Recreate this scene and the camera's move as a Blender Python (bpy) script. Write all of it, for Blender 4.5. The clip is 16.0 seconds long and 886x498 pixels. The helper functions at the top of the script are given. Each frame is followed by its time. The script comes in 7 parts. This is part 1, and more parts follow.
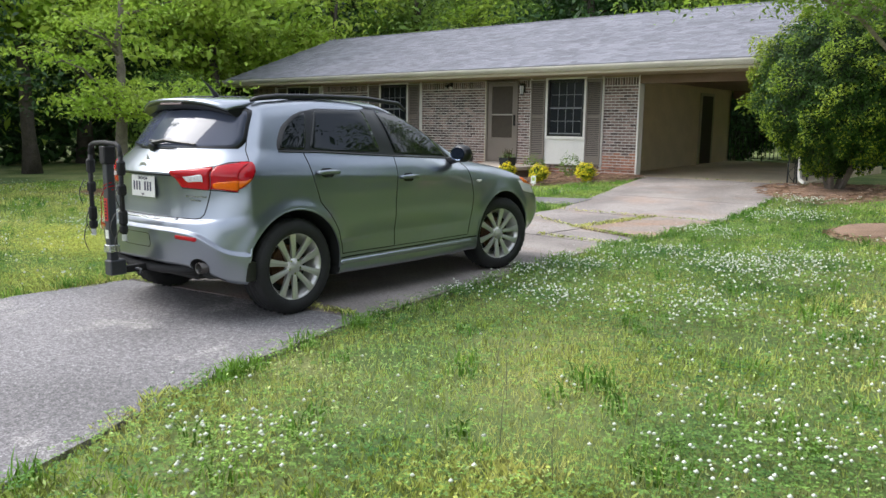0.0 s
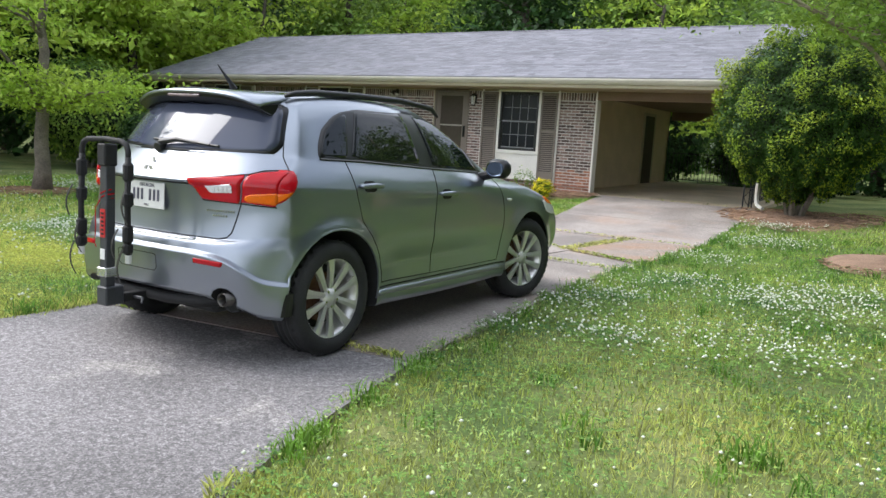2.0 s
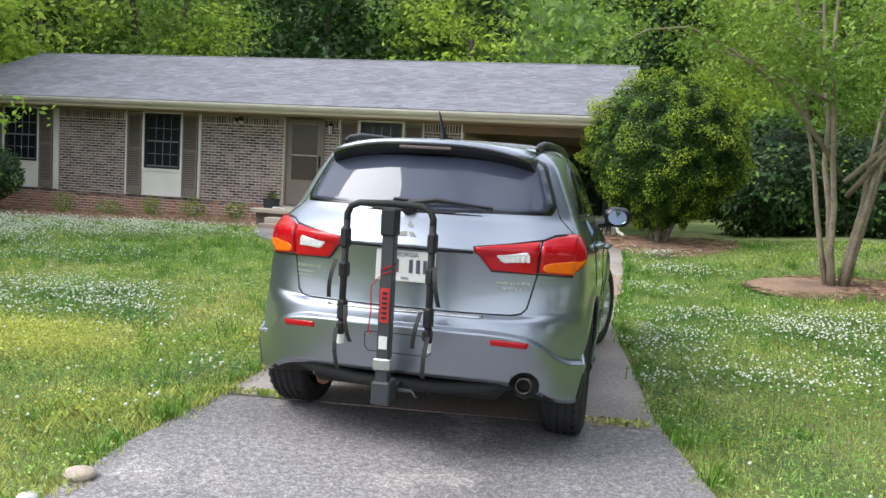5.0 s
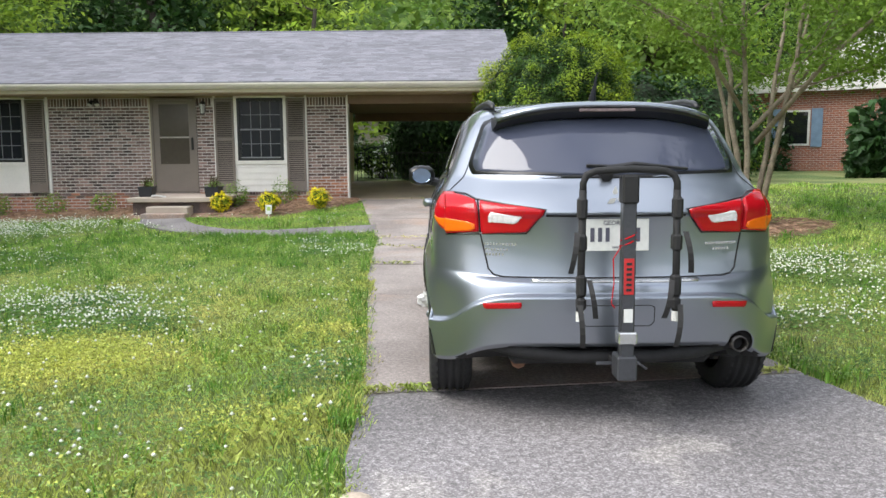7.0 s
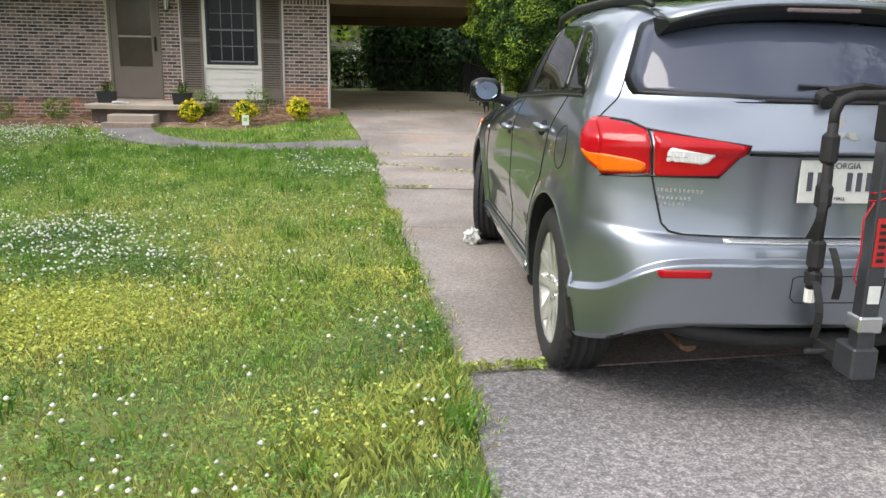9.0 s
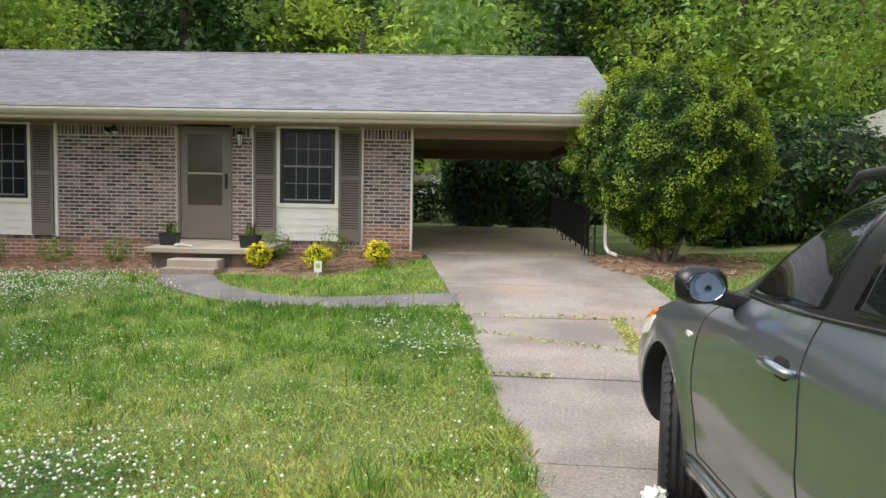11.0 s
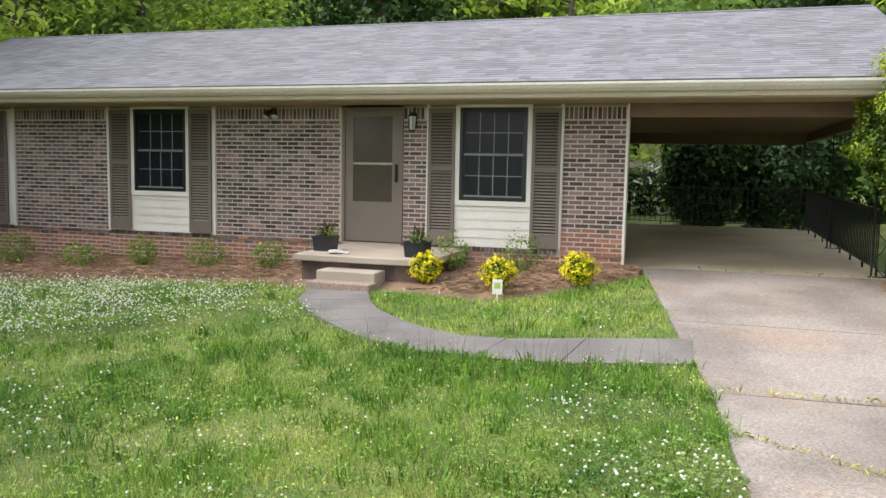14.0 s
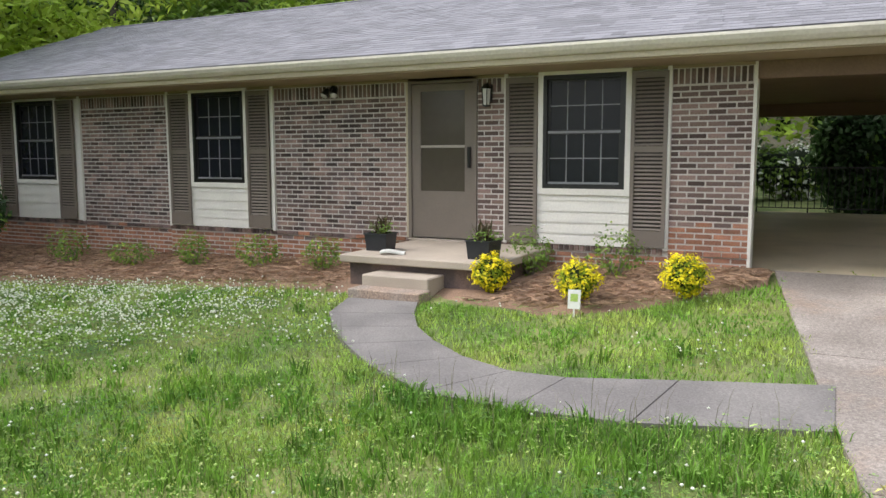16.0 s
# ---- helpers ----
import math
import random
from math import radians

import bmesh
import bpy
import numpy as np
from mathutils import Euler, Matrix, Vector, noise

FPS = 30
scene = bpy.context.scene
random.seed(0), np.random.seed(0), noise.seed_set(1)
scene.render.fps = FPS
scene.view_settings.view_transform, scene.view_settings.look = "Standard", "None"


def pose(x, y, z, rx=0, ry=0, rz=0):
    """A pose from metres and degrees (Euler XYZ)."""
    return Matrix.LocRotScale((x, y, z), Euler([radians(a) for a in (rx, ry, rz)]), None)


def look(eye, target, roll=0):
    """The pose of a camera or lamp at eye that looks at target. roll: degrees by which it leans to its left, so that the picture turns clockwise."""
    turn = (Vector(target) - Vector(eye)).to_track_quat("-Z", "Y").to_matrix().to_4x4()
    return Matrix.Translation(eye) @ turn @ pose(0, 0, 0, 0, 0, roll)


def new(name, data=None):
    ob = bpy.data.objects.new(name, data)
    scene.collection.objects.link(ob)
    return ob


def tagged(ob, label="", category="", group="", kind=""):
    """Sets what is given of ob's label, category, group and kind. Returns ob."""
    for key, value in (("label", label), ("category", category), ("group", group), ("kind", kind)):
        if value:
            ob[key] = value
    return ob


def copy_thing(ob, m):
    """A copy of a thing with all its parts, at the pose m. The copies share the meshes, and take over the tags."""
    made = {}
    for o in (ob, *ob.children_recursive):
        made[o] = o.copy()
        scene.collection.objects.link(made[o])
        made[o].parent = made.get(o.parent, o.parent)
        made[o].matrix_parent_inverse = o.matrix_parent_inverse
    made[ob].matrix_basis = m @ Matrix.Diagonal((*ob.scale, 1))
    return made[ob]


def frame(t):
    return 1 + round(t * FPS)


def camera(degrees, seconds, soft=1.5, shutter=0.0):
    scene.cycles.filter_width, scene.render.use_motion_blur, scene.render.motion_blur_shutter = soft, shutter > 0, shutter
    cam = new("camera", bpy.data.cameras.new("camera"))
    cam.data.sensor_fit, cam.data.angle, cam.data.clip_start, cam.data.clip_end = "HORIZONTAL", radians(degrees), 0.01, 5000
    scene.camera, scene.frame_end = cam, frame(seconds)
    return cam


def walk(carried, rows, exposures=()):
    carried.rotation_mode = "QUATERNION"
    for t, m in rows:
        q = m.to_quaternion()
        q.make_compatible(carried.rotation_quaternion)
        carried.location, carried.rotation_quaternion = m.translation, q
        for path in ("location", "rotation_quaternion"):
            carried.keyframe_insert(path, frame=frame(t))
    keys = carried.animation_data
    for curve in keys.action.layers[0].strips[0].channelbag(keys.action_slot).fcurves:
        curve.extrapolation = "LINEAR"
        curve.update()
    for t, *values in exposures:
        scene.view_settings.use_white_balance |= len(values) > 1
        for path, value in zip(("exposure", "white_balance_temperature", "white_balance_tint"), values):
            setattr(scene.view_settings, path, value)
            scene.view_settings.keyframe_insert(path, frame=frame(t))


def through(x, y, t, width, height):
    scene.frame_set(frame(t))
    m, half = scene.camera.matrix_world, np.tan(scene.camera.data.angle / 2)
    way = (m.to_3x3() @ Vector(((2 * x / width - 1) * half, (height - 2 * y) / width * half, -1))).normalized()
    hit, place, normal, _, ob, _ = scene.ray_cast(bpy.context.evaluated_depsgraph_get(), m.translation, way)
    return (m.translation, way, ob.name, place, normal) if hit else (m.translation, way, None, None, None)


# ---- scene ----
cam = camera(58.4, 16.0)
PATH = [
    (0, (0.693, -0.453, 1.388), (-0.573, 1.065, 1.084), 0.8),
    (0.5, (0.299, -0.342, 1.383), (-0.87, 1.256, 1.097), 2.1),
    (1, (-0.057, -0.344, 1.377), (-1.109, 1.33, 1.078), -0.5),
    (1.5, (-0.384, -0.296, 1.367), (-1.446, 1.373, 1.076), 0.8),
    (2, (-0.704, -0.385, 1.361), (-1.773, 1.283, 1.087), 3.5),
    (2.5, (-1.086, -0.548, 1.367), (-2.177, 1.102, 1.077), 1.7),
    (3, (-1.539, -0.685, 1.376), (-2.705, 0.915, 1.092), 2.5),
    (3.5, (-2.042, -0.891, 1.377), (-3.05, 0.813, 1.092), 1.6),
    (4, (-2.52, -1.005, 1.382), (-3.337, 0.802, 1.123), 2.0),
    (4.2, (-2.739, -1.034, 1.388), (-3.475, 0.813, 1.169), 3.5),
    (6.3, (-4.832, -1.255, 1.356), (-5.049, 0.726, 1.183), 0.4),
    (6.5, (-5.031, -1.256, 1.366), (-5.205, 0.728, 1.183), 1.3),
    (7, (-5.481, -1.152, 1.32), (-5.496, 0.834, 1.082), -0.4),
    (7.5, (-5.811, -0.973, 1.313), (-5.716, 1.004, 1.028), -0.4),
    (8, (-6.066, -0.84, 1.312), (-5.909, 1.127, 0.98), -0.8),
    (8.5, (-6.2, -0.607, 1.3), (-6.056, 1.347, 0.897), -1.7),
    (9, (-6.241, -0.121, 1.317), (-6.132, 1.823, 0.861), 1.1),
    (9.5, (-6.297, 0.398, 1.342), (-6.168, 2.334, 0.856), 0.8),
    (10, (-6.363, 0.898, 1.383), (-6.286, 2.867, 1.043), 1.3),
    (10.2, (-6.409, 1.122, 1.428), (-6.404, 3.106, 1.169), 1.7),
    (12.3, (-6.933, 3.208, 1.627), (-7.065, 5.201, 1.511), 0.8),
    (12.5, (-6.978, 3.414, 1.664), (-7.163, 5.401, 1.534), 1.2),
    (13, (-7.001, 3.999, 1.629), (-7.28, 5.974, 1.49), 0.6),
    (13.5, (-6.917, 4.567, 1.621), (-7.384, 6.505, 1.456), 1.0),
    (14, (-6.864, 5.08, 1.629), (-7.448, 6.983, 1.434), 1.1),
    (14.5, (-6.799, 5.627, 1.603), (-7.573, 7.461, 1.403), 0.9),
    (15, (-6.785, 6.173, 1.597), (-7.708, 7.936, 1.388), 1.0),
    (15.5, (-6.843, 6.589, 1.62), (-7.716, 8.376, 1.406), -0.3),
    (16, (-6.757, 7.167, 1.598), (-7.66, 8.936, 1.366), -0.1),
]
walk(cam, [(t, look(eye, target, roll)) for t, eye, target, roll in PATH], exposures=[(0, 0.54, 6150, 11), (2, 0.61, 6150, 11), (3, 0.68, 6150, 11), (4, 0.62, 6150, 11), (7, 0.63, 6320, 11), (7.6, 0.54, 6400, 11), (8.5, 0.51, 6500, 11), (10, 0.43, 6550, 11), (12.5, 0.66, 6680, 11), (14.5, 0.70, 6600, 11), (16, 0.65, 6500, 11)])

# ---- light ----
world = bpy.data.worlds.new("sky")
scene.world = world
world.use_nodes = True
wn = world.node_tree.nodes
sky = wn.new("ShaderNodeTexSky")
sky.sky_type = 'NISHITA'
sky.sun_disc = False
sky.sun_elevation = radians(46)
sky.sun_rotation = radians(247)
sky.dust_density = 4.0
sky.air_density = 1.0
sky.ozone_density = 1.0
haze = wn.new("ShaderNodeMix")
haze.data_type = 'RGBA'
haze.inputs[0].default_value = 0.6
haze.inputs[7].default_value = (10.0, 10.3, 10.8, 1)
cloud = wn.new("ShaderNodeTexNoise")
cloud.inputs["Scale"].default_value = 2.6
cloud.inputs["Detail"].default_value = 7.0
where = wn.new("ShaderNodeTexCoord")
world.node_tree.links.new(where.outputs["Generated"], cloud.inputs["Vector"])
cover = wn.new("ShaderNodeMapRange")
cover.inputs["From Min"].default_value, cover.inputs["From Max"].default_value = 0.36, 0.62
cover.inputs["To Min"].default_value, cover.inputs["To Max"].default_value = 0.25, 0.9
world.node_tree.links.new(cloud.outputs["Fac"], cover.inputs["Value"])
world.node_tree.links.new(cover.outputs[0], haze.inputs[0])
world.node_tree.links.new(sky.outputs[0], haze.inputs[6])
world.node_tree.links.new(haze.outputs[2], wn["Background"].inputs[0])
wn["Background"].inputs[1].default_value = 0.143
sun = new("sun", bpy.data.lights.new("sun", 'SUN'))
sun.data.energy = 2.2
sun.data.angle = radians(36)
sun.data.color = (1.0, 0.965, 0.91)
sun.matrix_world = look((-14, -6, 16), (0, 0, 0))


# ---- small tools ----
RISE = ([-18.0, -13.6, -9.8, -7.7], [-0.02, 0.10, 0.25, 0.32])


def gv(x, y):
    """Height of the ground: level by the car, rising gently to the carport end of the house."""
    s = np.clip((y - 11.0) / 6.0, 0, 1)
    z = np.interp(x, *RISE) * s * s * (3 - 2 * s)
    z = z - np.where(x < -7.0, 0.05 * np.clip((-7.0 - x) / 6.0, 0, 1) * np.clip((13.5 - y) / 4.0, 0, 1), 0)
    return z + np.where(x > -3.0, 0.28 * np.clip((x + 3.0) / 4.0, 0, 1) * np.clip((y - 3.0) / 6.0, 0, 1), 0)


def g(x, y):
    return float(gv(np.float64(x), np.float64(y)))


def smooth(me, on=True):
    me.polygons.foreach_set("use_smooth", [on] * len(me.polygons))
    return me


def finish(name, bm, mat=None):
    me = bpy.data.meshes.new(name)
    bm.to_mesh(me)
    bm.free()
    if mat:
        me.materials.append(mat)
    return me


def part(name, bm, material, parent=None, label="", shade=False):
    """Links a bmesh (or mesh) as one mesh object under a thing."""
    me = bm if isinstance(bm, bpy.types.Mesh) else finish(name, bm, None)
    if material is not None and not me.materials:
        me.materials.append(material)
    if shade:
        smooth(me)
    ob = new(name, me)
    if parent is not None:
        ob.parent = parent
    if label:
        tagged(ob, label)
    return ob


def thing(name, m, label, category, group="", kind=""):
    ob = new(name)
    ob.matrix_basis = m if isinstance(m, Matrix) else pose(*m)
    return tagged(ob, label, category, group, kind)


def box(bm, x0, x1, y0, y1, z0, z1, bevel=0.0):
    vs = [bm.verts.new(p) for p in ((x0, y0, z0), (x1, y0, z0), (x1, y1, z0), (x0, y1, z0), (x0, y0, z1), (x1, y0, z1), (x1, y1, z1), (x0, y1, z1))]
    fs = [bm.faces.new([vs[i] for i in f]) for f in ((3, 2, 1, 0), (4, 5, 6, 7), (0, 1, 5, 4), (1, 2, 6, 5), (2, 3, 7, 6), (3, 0, 4, 7))]
    if bevel:
        es = list({e for f in fs for e in f.edges})
        bmesh.ops.bevel(bm, geom=es, offset=bevel, segments=1, affect='EDGES')
    return bm


def cube(*a, bevel=0.0):
    return box(bmesh.new(), *a, bevel=bevel)


def tube(bm, pts, radii, n=8, cap=True):
    """A tapered tube along points."""
    rings = []
    pts = [Vector(p) for p in pts]
    if not hasattr(radii, "__len__"):
        radii = [radii] * len(pts)
    side = None
    for i, p in enumerate(pts):
        d = (pts[min(i + 1, len(pts) - 1)] - pts[max(i - 1, 0)]).normalized()
        if side is None:
            side = d.orthogonal().normalized()
        side = (side - d * side.dot(d))
        side = side.normalized() if side.length > 1e-5 else d.orthogonal().normalized()
        up = d.cross(side)
        rings.append([bm.verts.new(p + radii[i] * (math.cos(2 * math.pi * k / n) * side + math.sin(2 * math.pi * k / n) * up)) for k in range(n)])
    for a, b in zip(rings, rings[1:]):
        for k in range(n):
            bm.faces.new((a[k], a[(k + 1) % n], b[(k + 1) % n], b[k]))
    if cap:
        bm.faces.new(rings[0][::-1])
        bm.faces.new(rings[-1])
    return bm


def tubes(*runs, n=8):
    bm = bmesh.new()
    for pts, r in runs:
        tube(bm, pts, r, n)
    return bm


def lathe(bm, prof, n=32, axis='z', m=None):
    """Turns a profile of (radius, height) about an axis."""
    rings = []
    for r, h in prof:
        ring = []
        for k in range(n):
            a = 2 * math.pi * k / n
            p = (r * math.cos(a), r * math.sin(a), h) if axis == 'z' else (h, r * math.cos(a), r * math.sin(a))
            ring.append(bm.verts.new(m @ Vector(p) if m else p))
        rings.append(ring)
    for a, b in zip(rings, rings[1:]):
        for k in range(n):
            bm.faces.new((a[k], a[(k + 1) % n], b[(k + 1) % n], b[k]))
    return bm


def fast_mesh(name, verts, faces, mat):
    """A mesh from arrays; faces: n x 3 or n x 4."""
    me = bpy.data.meshes.new(name)
    n, k = faces.shape
    me.vertices.add(len(verts))
    me.vertices.foreach_set("co", np.asarray(verts, np.float32).ravel())
    me.loops.add(n * k)
    me.loops.foreach_set("vertex_index", faces.astype(np.int32).ravel())
    me.polygons.add(n)
    me.polygons.foreach_set("loop_start", np.arange(n, dtype=np.int32) * k)
    me.update(calc_edges=True)
    me.materials.append(mat)
    return me


# ---- materials ----
def material(name, color, rough=0.6, metal=0.0, vary=0.15, scale=4.0, fine=60.0, bump=0.1, second=None, mix=0.5, rand=0.0, spec=0.5, coat=0.0, island=0.0, detail=6.0, edge=(0.4, 0.6), trans=0.0, speck=0.0, speck_scale=90.0, ior=1.5, worn=None, worn_scale=1.6, worn_edge=(0.54, 0.66)):
    """A surface with two scales of variation, relief and, for repeats, a shift per piece."""
    m = bpy.data.materials.new(name)
    m.use_nodes = True
    nt = m.node_tree
    b = nt.nodes["Principled BSDF"]
    b.inputs["Roughness"].default_value = rough
    b.inputs["Metallic"].default_value = metal
    b.inputs["Specular IOR Level"].default_value = spec
    b.inputs["IOR"].default_value = ior
    b.inputs["Coat Weight"].default_value = coat
    b.inputs["Coat Roughness"].default_value = 0.03
    if trans:
        b.inputs["Transmission Weight"].default_value = trans
    link = nt.links.new
    co = nt.nodes.new("ShaderNodeTexCoord")
    big = nt.nodes.new("ShaderNodeTexNoise")
    big.inputs["Scale"].default_value = scale
    big.inputs["Detail"].default_value = detail
    link(co.outputs["Object"], big.inputs["Vector"])
    sm = nt.nodes.new("ShaderNodeTexNoise")
    sm.inputs["Scale"].default_value = fine
    sm.inputs["Detail"].default_value = 4.0
    link(co.outputs["Object"], sm.inputs["Vector"])
    ramp = nt.nodes.new("ShaderNodeMapRange")
    ramp.inputs["From Min"].default_value = edge[0]
    ramp.inputs["From Max"].default_value = edge[1]
    link(big.outputs["Fac"], ramp.inputs["Value"])
    base = nt.nodes.new("ShaderNodeMix")
    base.data_type = 'RGBA'
    c2 = second or tuple(c * (1 - vary) for c in color)
    base.inputs[6].default_value = (*color, 1)
    base.inputs[7].default_value = (*c2, 1)
    mul = nt.nodes.new("ShaderNodeMath")
    mul.operation = 'MULTIPLY'
    mul.inputs[1].default_value = mix if second else 1.0
    link(ramp.outputs[0], mul.inputs[0])
    link(mul.outputs[0], base.inputs[0])
    out = base.outputs[2]
    if worn:
        wz = nt.nodes.new("ShaderNodeTexNoise")
        wz.inputs["Scale"].default_value = worn_scale
        wz.inputs["Detail"].default_value = 9.0
        wz.inputs["Roughness"].default_value = 0.65
        link(co.outputs["Object"], wz.inputs["Vector"])
        wr = nt.nodes.new("ShaderNodeMapRange")
        wr.inputs["From Min"].default_value, wr.inputs["From Max"].default_value = worn_edge
        wr.inputs["To Max"].default_value = 0.9
        link(wz.outputs["Fac"], wr.inputs["Value"])
        wm = nt.nodes.new("ShaderNodeMix")
        wm.data_type = 'RGBA'
        wm.inputs[7].default_value = (*worn, 1)
        link(wr.outputs[0], wm.inputs[0])
        link(out, wm.inputs[6])
        out = wm.outputs[2]
    hsv = nt.nodes.new("ShaderNodeHueSaturation")
    link(out, hsv.inputs["Color"])
    val = nt.nodes.new("ShaderNodeMapRange")
    val.inputs["From Min"].default_value, val.inputs["From Max"].default_value = 0.3, 0.7
    val.inputs["To Min"].default_value, val.inputs["To Max"].default_value = 1 - vary, 1 + vary
    link(sm.outputs["Fac"], val.inputs["Value"])
    v = val.outputs[0]
    if rand or island:
        if rand:
            inf = nt.nodes.new("ShaderNodeObjectInfo")
            rnd = inf.outputs["Random"]
        else:
            inf = nt.nodes.new("ShaderNodeNewGeometry")
            rnd = inf.outputs["Random Per Island"]
        mr = nt.nodes.new("ShaderNodeMapRange")
        mr.inputs["To Min"].default_value, mr.inputs["To Max"].default_value = 1 - (rand or island), 1 + (rand or island)
        link(rnd, mr.inputs["Value"])
        mm = nt.nodes.new("ShaderNodeMath")
        mm.operation = 'MULTIPLY'
        link(v, mm.inputs[0])
        link(mr.outputs[0], mm.inputs[1])
        v = mm.outputs[0]
    if speck:
        vo = nt.nodes.new("ShaderNodeTexVoronoi")
        vo.inputs["Scale"].default_value = speck_scale
        link(co.outputs["Object"], vo.inputs["Vector"])
        sep = nt.nodes.new("ShaderNodeSeparateColor")
        link(vo.outputs["Color"], sep.inputs[0])
        pw = nt.nodes.new("ShaderNodeMath")
        pw.operation = 'POWER'
        pw.inputs[1].default_value = 2.0
        link(sep.outputs[0], pw.inputs[0])
        sr = nt.nodes.new("ShaderNodeMapRange")
        sr.inputs["To Min"].default_value, sr.inputs["To Max"].default_value = 1 - speck * 0.55, 1 + speck
        link(pw.outputs[0], sr.inputs["Value"])
        m2 = nt.nodes.new("ShaderNodeMath")
        m2.operation = 'MULTIPLY'
        link(v, m2.inputs[0])
        link(sr.outputs[0], m2.inputs[1])
        v = m2.outputs[0]
    link(v, hsv.inputs["Value"])
    link(hsv.outputs[0], b.inputs["Base Color"])
    if bump:
        bn = nt.nodes.new("ShaderNodeBump")
        bn.inputs["Strength"].default_value = bump
        bn.inputs["Distance"].default_value = 0.01
        link(sm.outputs["Fac"], bn.inputs["Height"])
        link(bn.outputs[0], b.inputs["Normal"])
    return m


def leaf_material(name, color, second, rough=0.55, island=0.35, scale=0.5, through=0.35):
    """Leaves: two greens mixed leaf by leaf and in patches, letting light through."""
    m = material(name, color, rough, 0, 0.1, scale, 8.0, 0.0, second, 1.0, 0, 0.3, island=island, edge=(0.35, 0.65))
    nt = m.node_tree
    b = nt.nodes["Principled BSDF"]
    tr = nt.nodes.new("ShaderNodeBsdfTranslucent")
    mx = nt.nodes.new("ShaderNodeMixShader")
    mx.inputs[0].default_value = through
    src = b.inputs["Base Color"].links[0].from_socket
    nt.links.new(src, tr.inputs["Color"])
    nt.links.new(b.outputs[0], mx.inputs[1])
    nt.links.new(tr.outputs[0], mx.inputs[2])
    nt.links.new(mx.outputs[0], nt.nodes["Material Output"].inputs["Surface"])
    return m


M = {}
M["brick"] = material("brick", (0.205, 0.137, 0.118), 0.85, 0, 0.25, 3.5, 70, 0.35, (0.095, 0.075, 0.075), 0.85, rand=0.65)
M["brick_joined"] = material("brick_joined", (0.205, 0.137, 0.118), 0.85, 0, 0.25, 3.5, 70, 0.35, (0.095, 0.075, 0.075), 0.85, island=0.65)
M["brick_red"] = material("brick_red", (0.36, 0.165, 0.10), 0.85, 0, 0.2, 6, 70, 0.35, (0.24, 0.125, 0.09), 0.7, island=0.3)
M["mortar"] = material("mortar", (0.58, 0.54, 0.50), 0.95, 0, 0.12, 5, 90, 0.3)
M["taupe"] = material("taupe_paint", (0.185, 0.155, 0.13), 0.55, 0, 0.06, 3, 60, 0.03)
M["white"] = material("white_paint", (0.76, 0.74, 0.69), 0.5, 0, 0.06, 2.5, 40, 0.03)
M["cream"] = material("cream_paint", (0.50, 0.44, 0.32), 0.5, 0, 0.08, 2, 40, 0.03)
M["gutter"] = material("gutter_paint", (0.66, 0.63, 0.56), 0.4, 0, 0.08, 2, 30, 0.02)
M["soffit"] = material("soffit", (0.34, 0.27, 0.17), 0.6, 0, 0.1, 2, 40, 0.03)
M["siding_tan"] = material("tan_siding", (0.74, 0.60, 0.43), 0.55, 0, 0.08, 2, 40, 0.03)
M["black"] = material("black_paint", (0.012, 0.012, 0.013), 0.4, 0, 0.2, 3, 50, 0.03)
M["shingle"] = material("shingle", (0.205, 0.205, 0.232), 0.9, 0, 0.16, 1.2, 120, 0.5, (0.165, 0.164, 0.186), 0.7, rand=0.2)
M["shingle_joined"] = material("shingle_joined", (0.205, 0.205, 0.232), 0.9, 0, 0.16, 1.2, 120, 0.5, (0.165, 0.164, 0.186), 0.7, island=0.2)
M["concrete"] = material("old_concrete", (0.345, 0.305, 0.28), 0.9, 0, 0.24, 0.8, 40, 0.35, (0.205, 0.18, 0.165), 0.85, speck=0.3, speck_scale=150, worn=(0.36, 0.25, 0.185), worn_scale=0.55, worn_edge=(0.52, 0.7))
M["concrete_gray"] = material("grey_exposed_concrete", (0.25, 0.236, 0.238), 0.9, 0, 0.3, 0.5, 28, 0.5, (0.15, 0.142, 0.142), 0.85, speck=0.6, speck_scale=130, worn=(0.34, 0.32, 0.305), worn_scale=1.9, worn_edge=(0.56, 0.66))
M["concrete_red"] = material("clay_stained_concrete", (0.34, 0.225, 0.16), 0.9, 0, 0.2, 1.3, 40, 0.3, (0.29, 0.25, 0.22), 0.9, speck=0.3, speck_scale=70)
M["slab"] = material("carport_concrete", (0.66, 0.555, 0.40), 0.6, 0, 0.12, 0.7, 90, 0.15, (0.46, 0.385, 0.27), 0.8)
M["walk"] = material("walk_concrete", (0.205, 0.192, 0.188), 0.9, 0, 0.2, 1.6, 60, 0.3, (0.15, 0.14, 0.14), 0.9, speck=0.15, speck_scale=150)
M["porch"] = material("porch_concrete", (0.42, 0.36, 0.30), 0.8, 0, 0.1, 2, 90, 0.2)
M["soil"] = material("lawn_soil", (0.09, 0.14, 0.035), 0.95, 0, 0.35, 0.7, 45, 0.6, (0.24, 0.25, 0.09), 0.8)
M["straw"] = material("pine_straw", (0.30, 0.195, 0.135), 0.95, 0, 0.35, 2.5, 90, 0.8, (0.19, 0.12, 0.08), 0.8)
M["needles"] = material("pine_needles", (0.36, 0.235, 0.155), 0.9, 0, 0.2, 3, 30, 0, island=0.45)
M["bark"] = material("bark", (0.20, 0.17, 0.14), 0.9, 0, 0.3, 5, 40, 0.8, (0.12, 0.10, 0.085), 0.8)
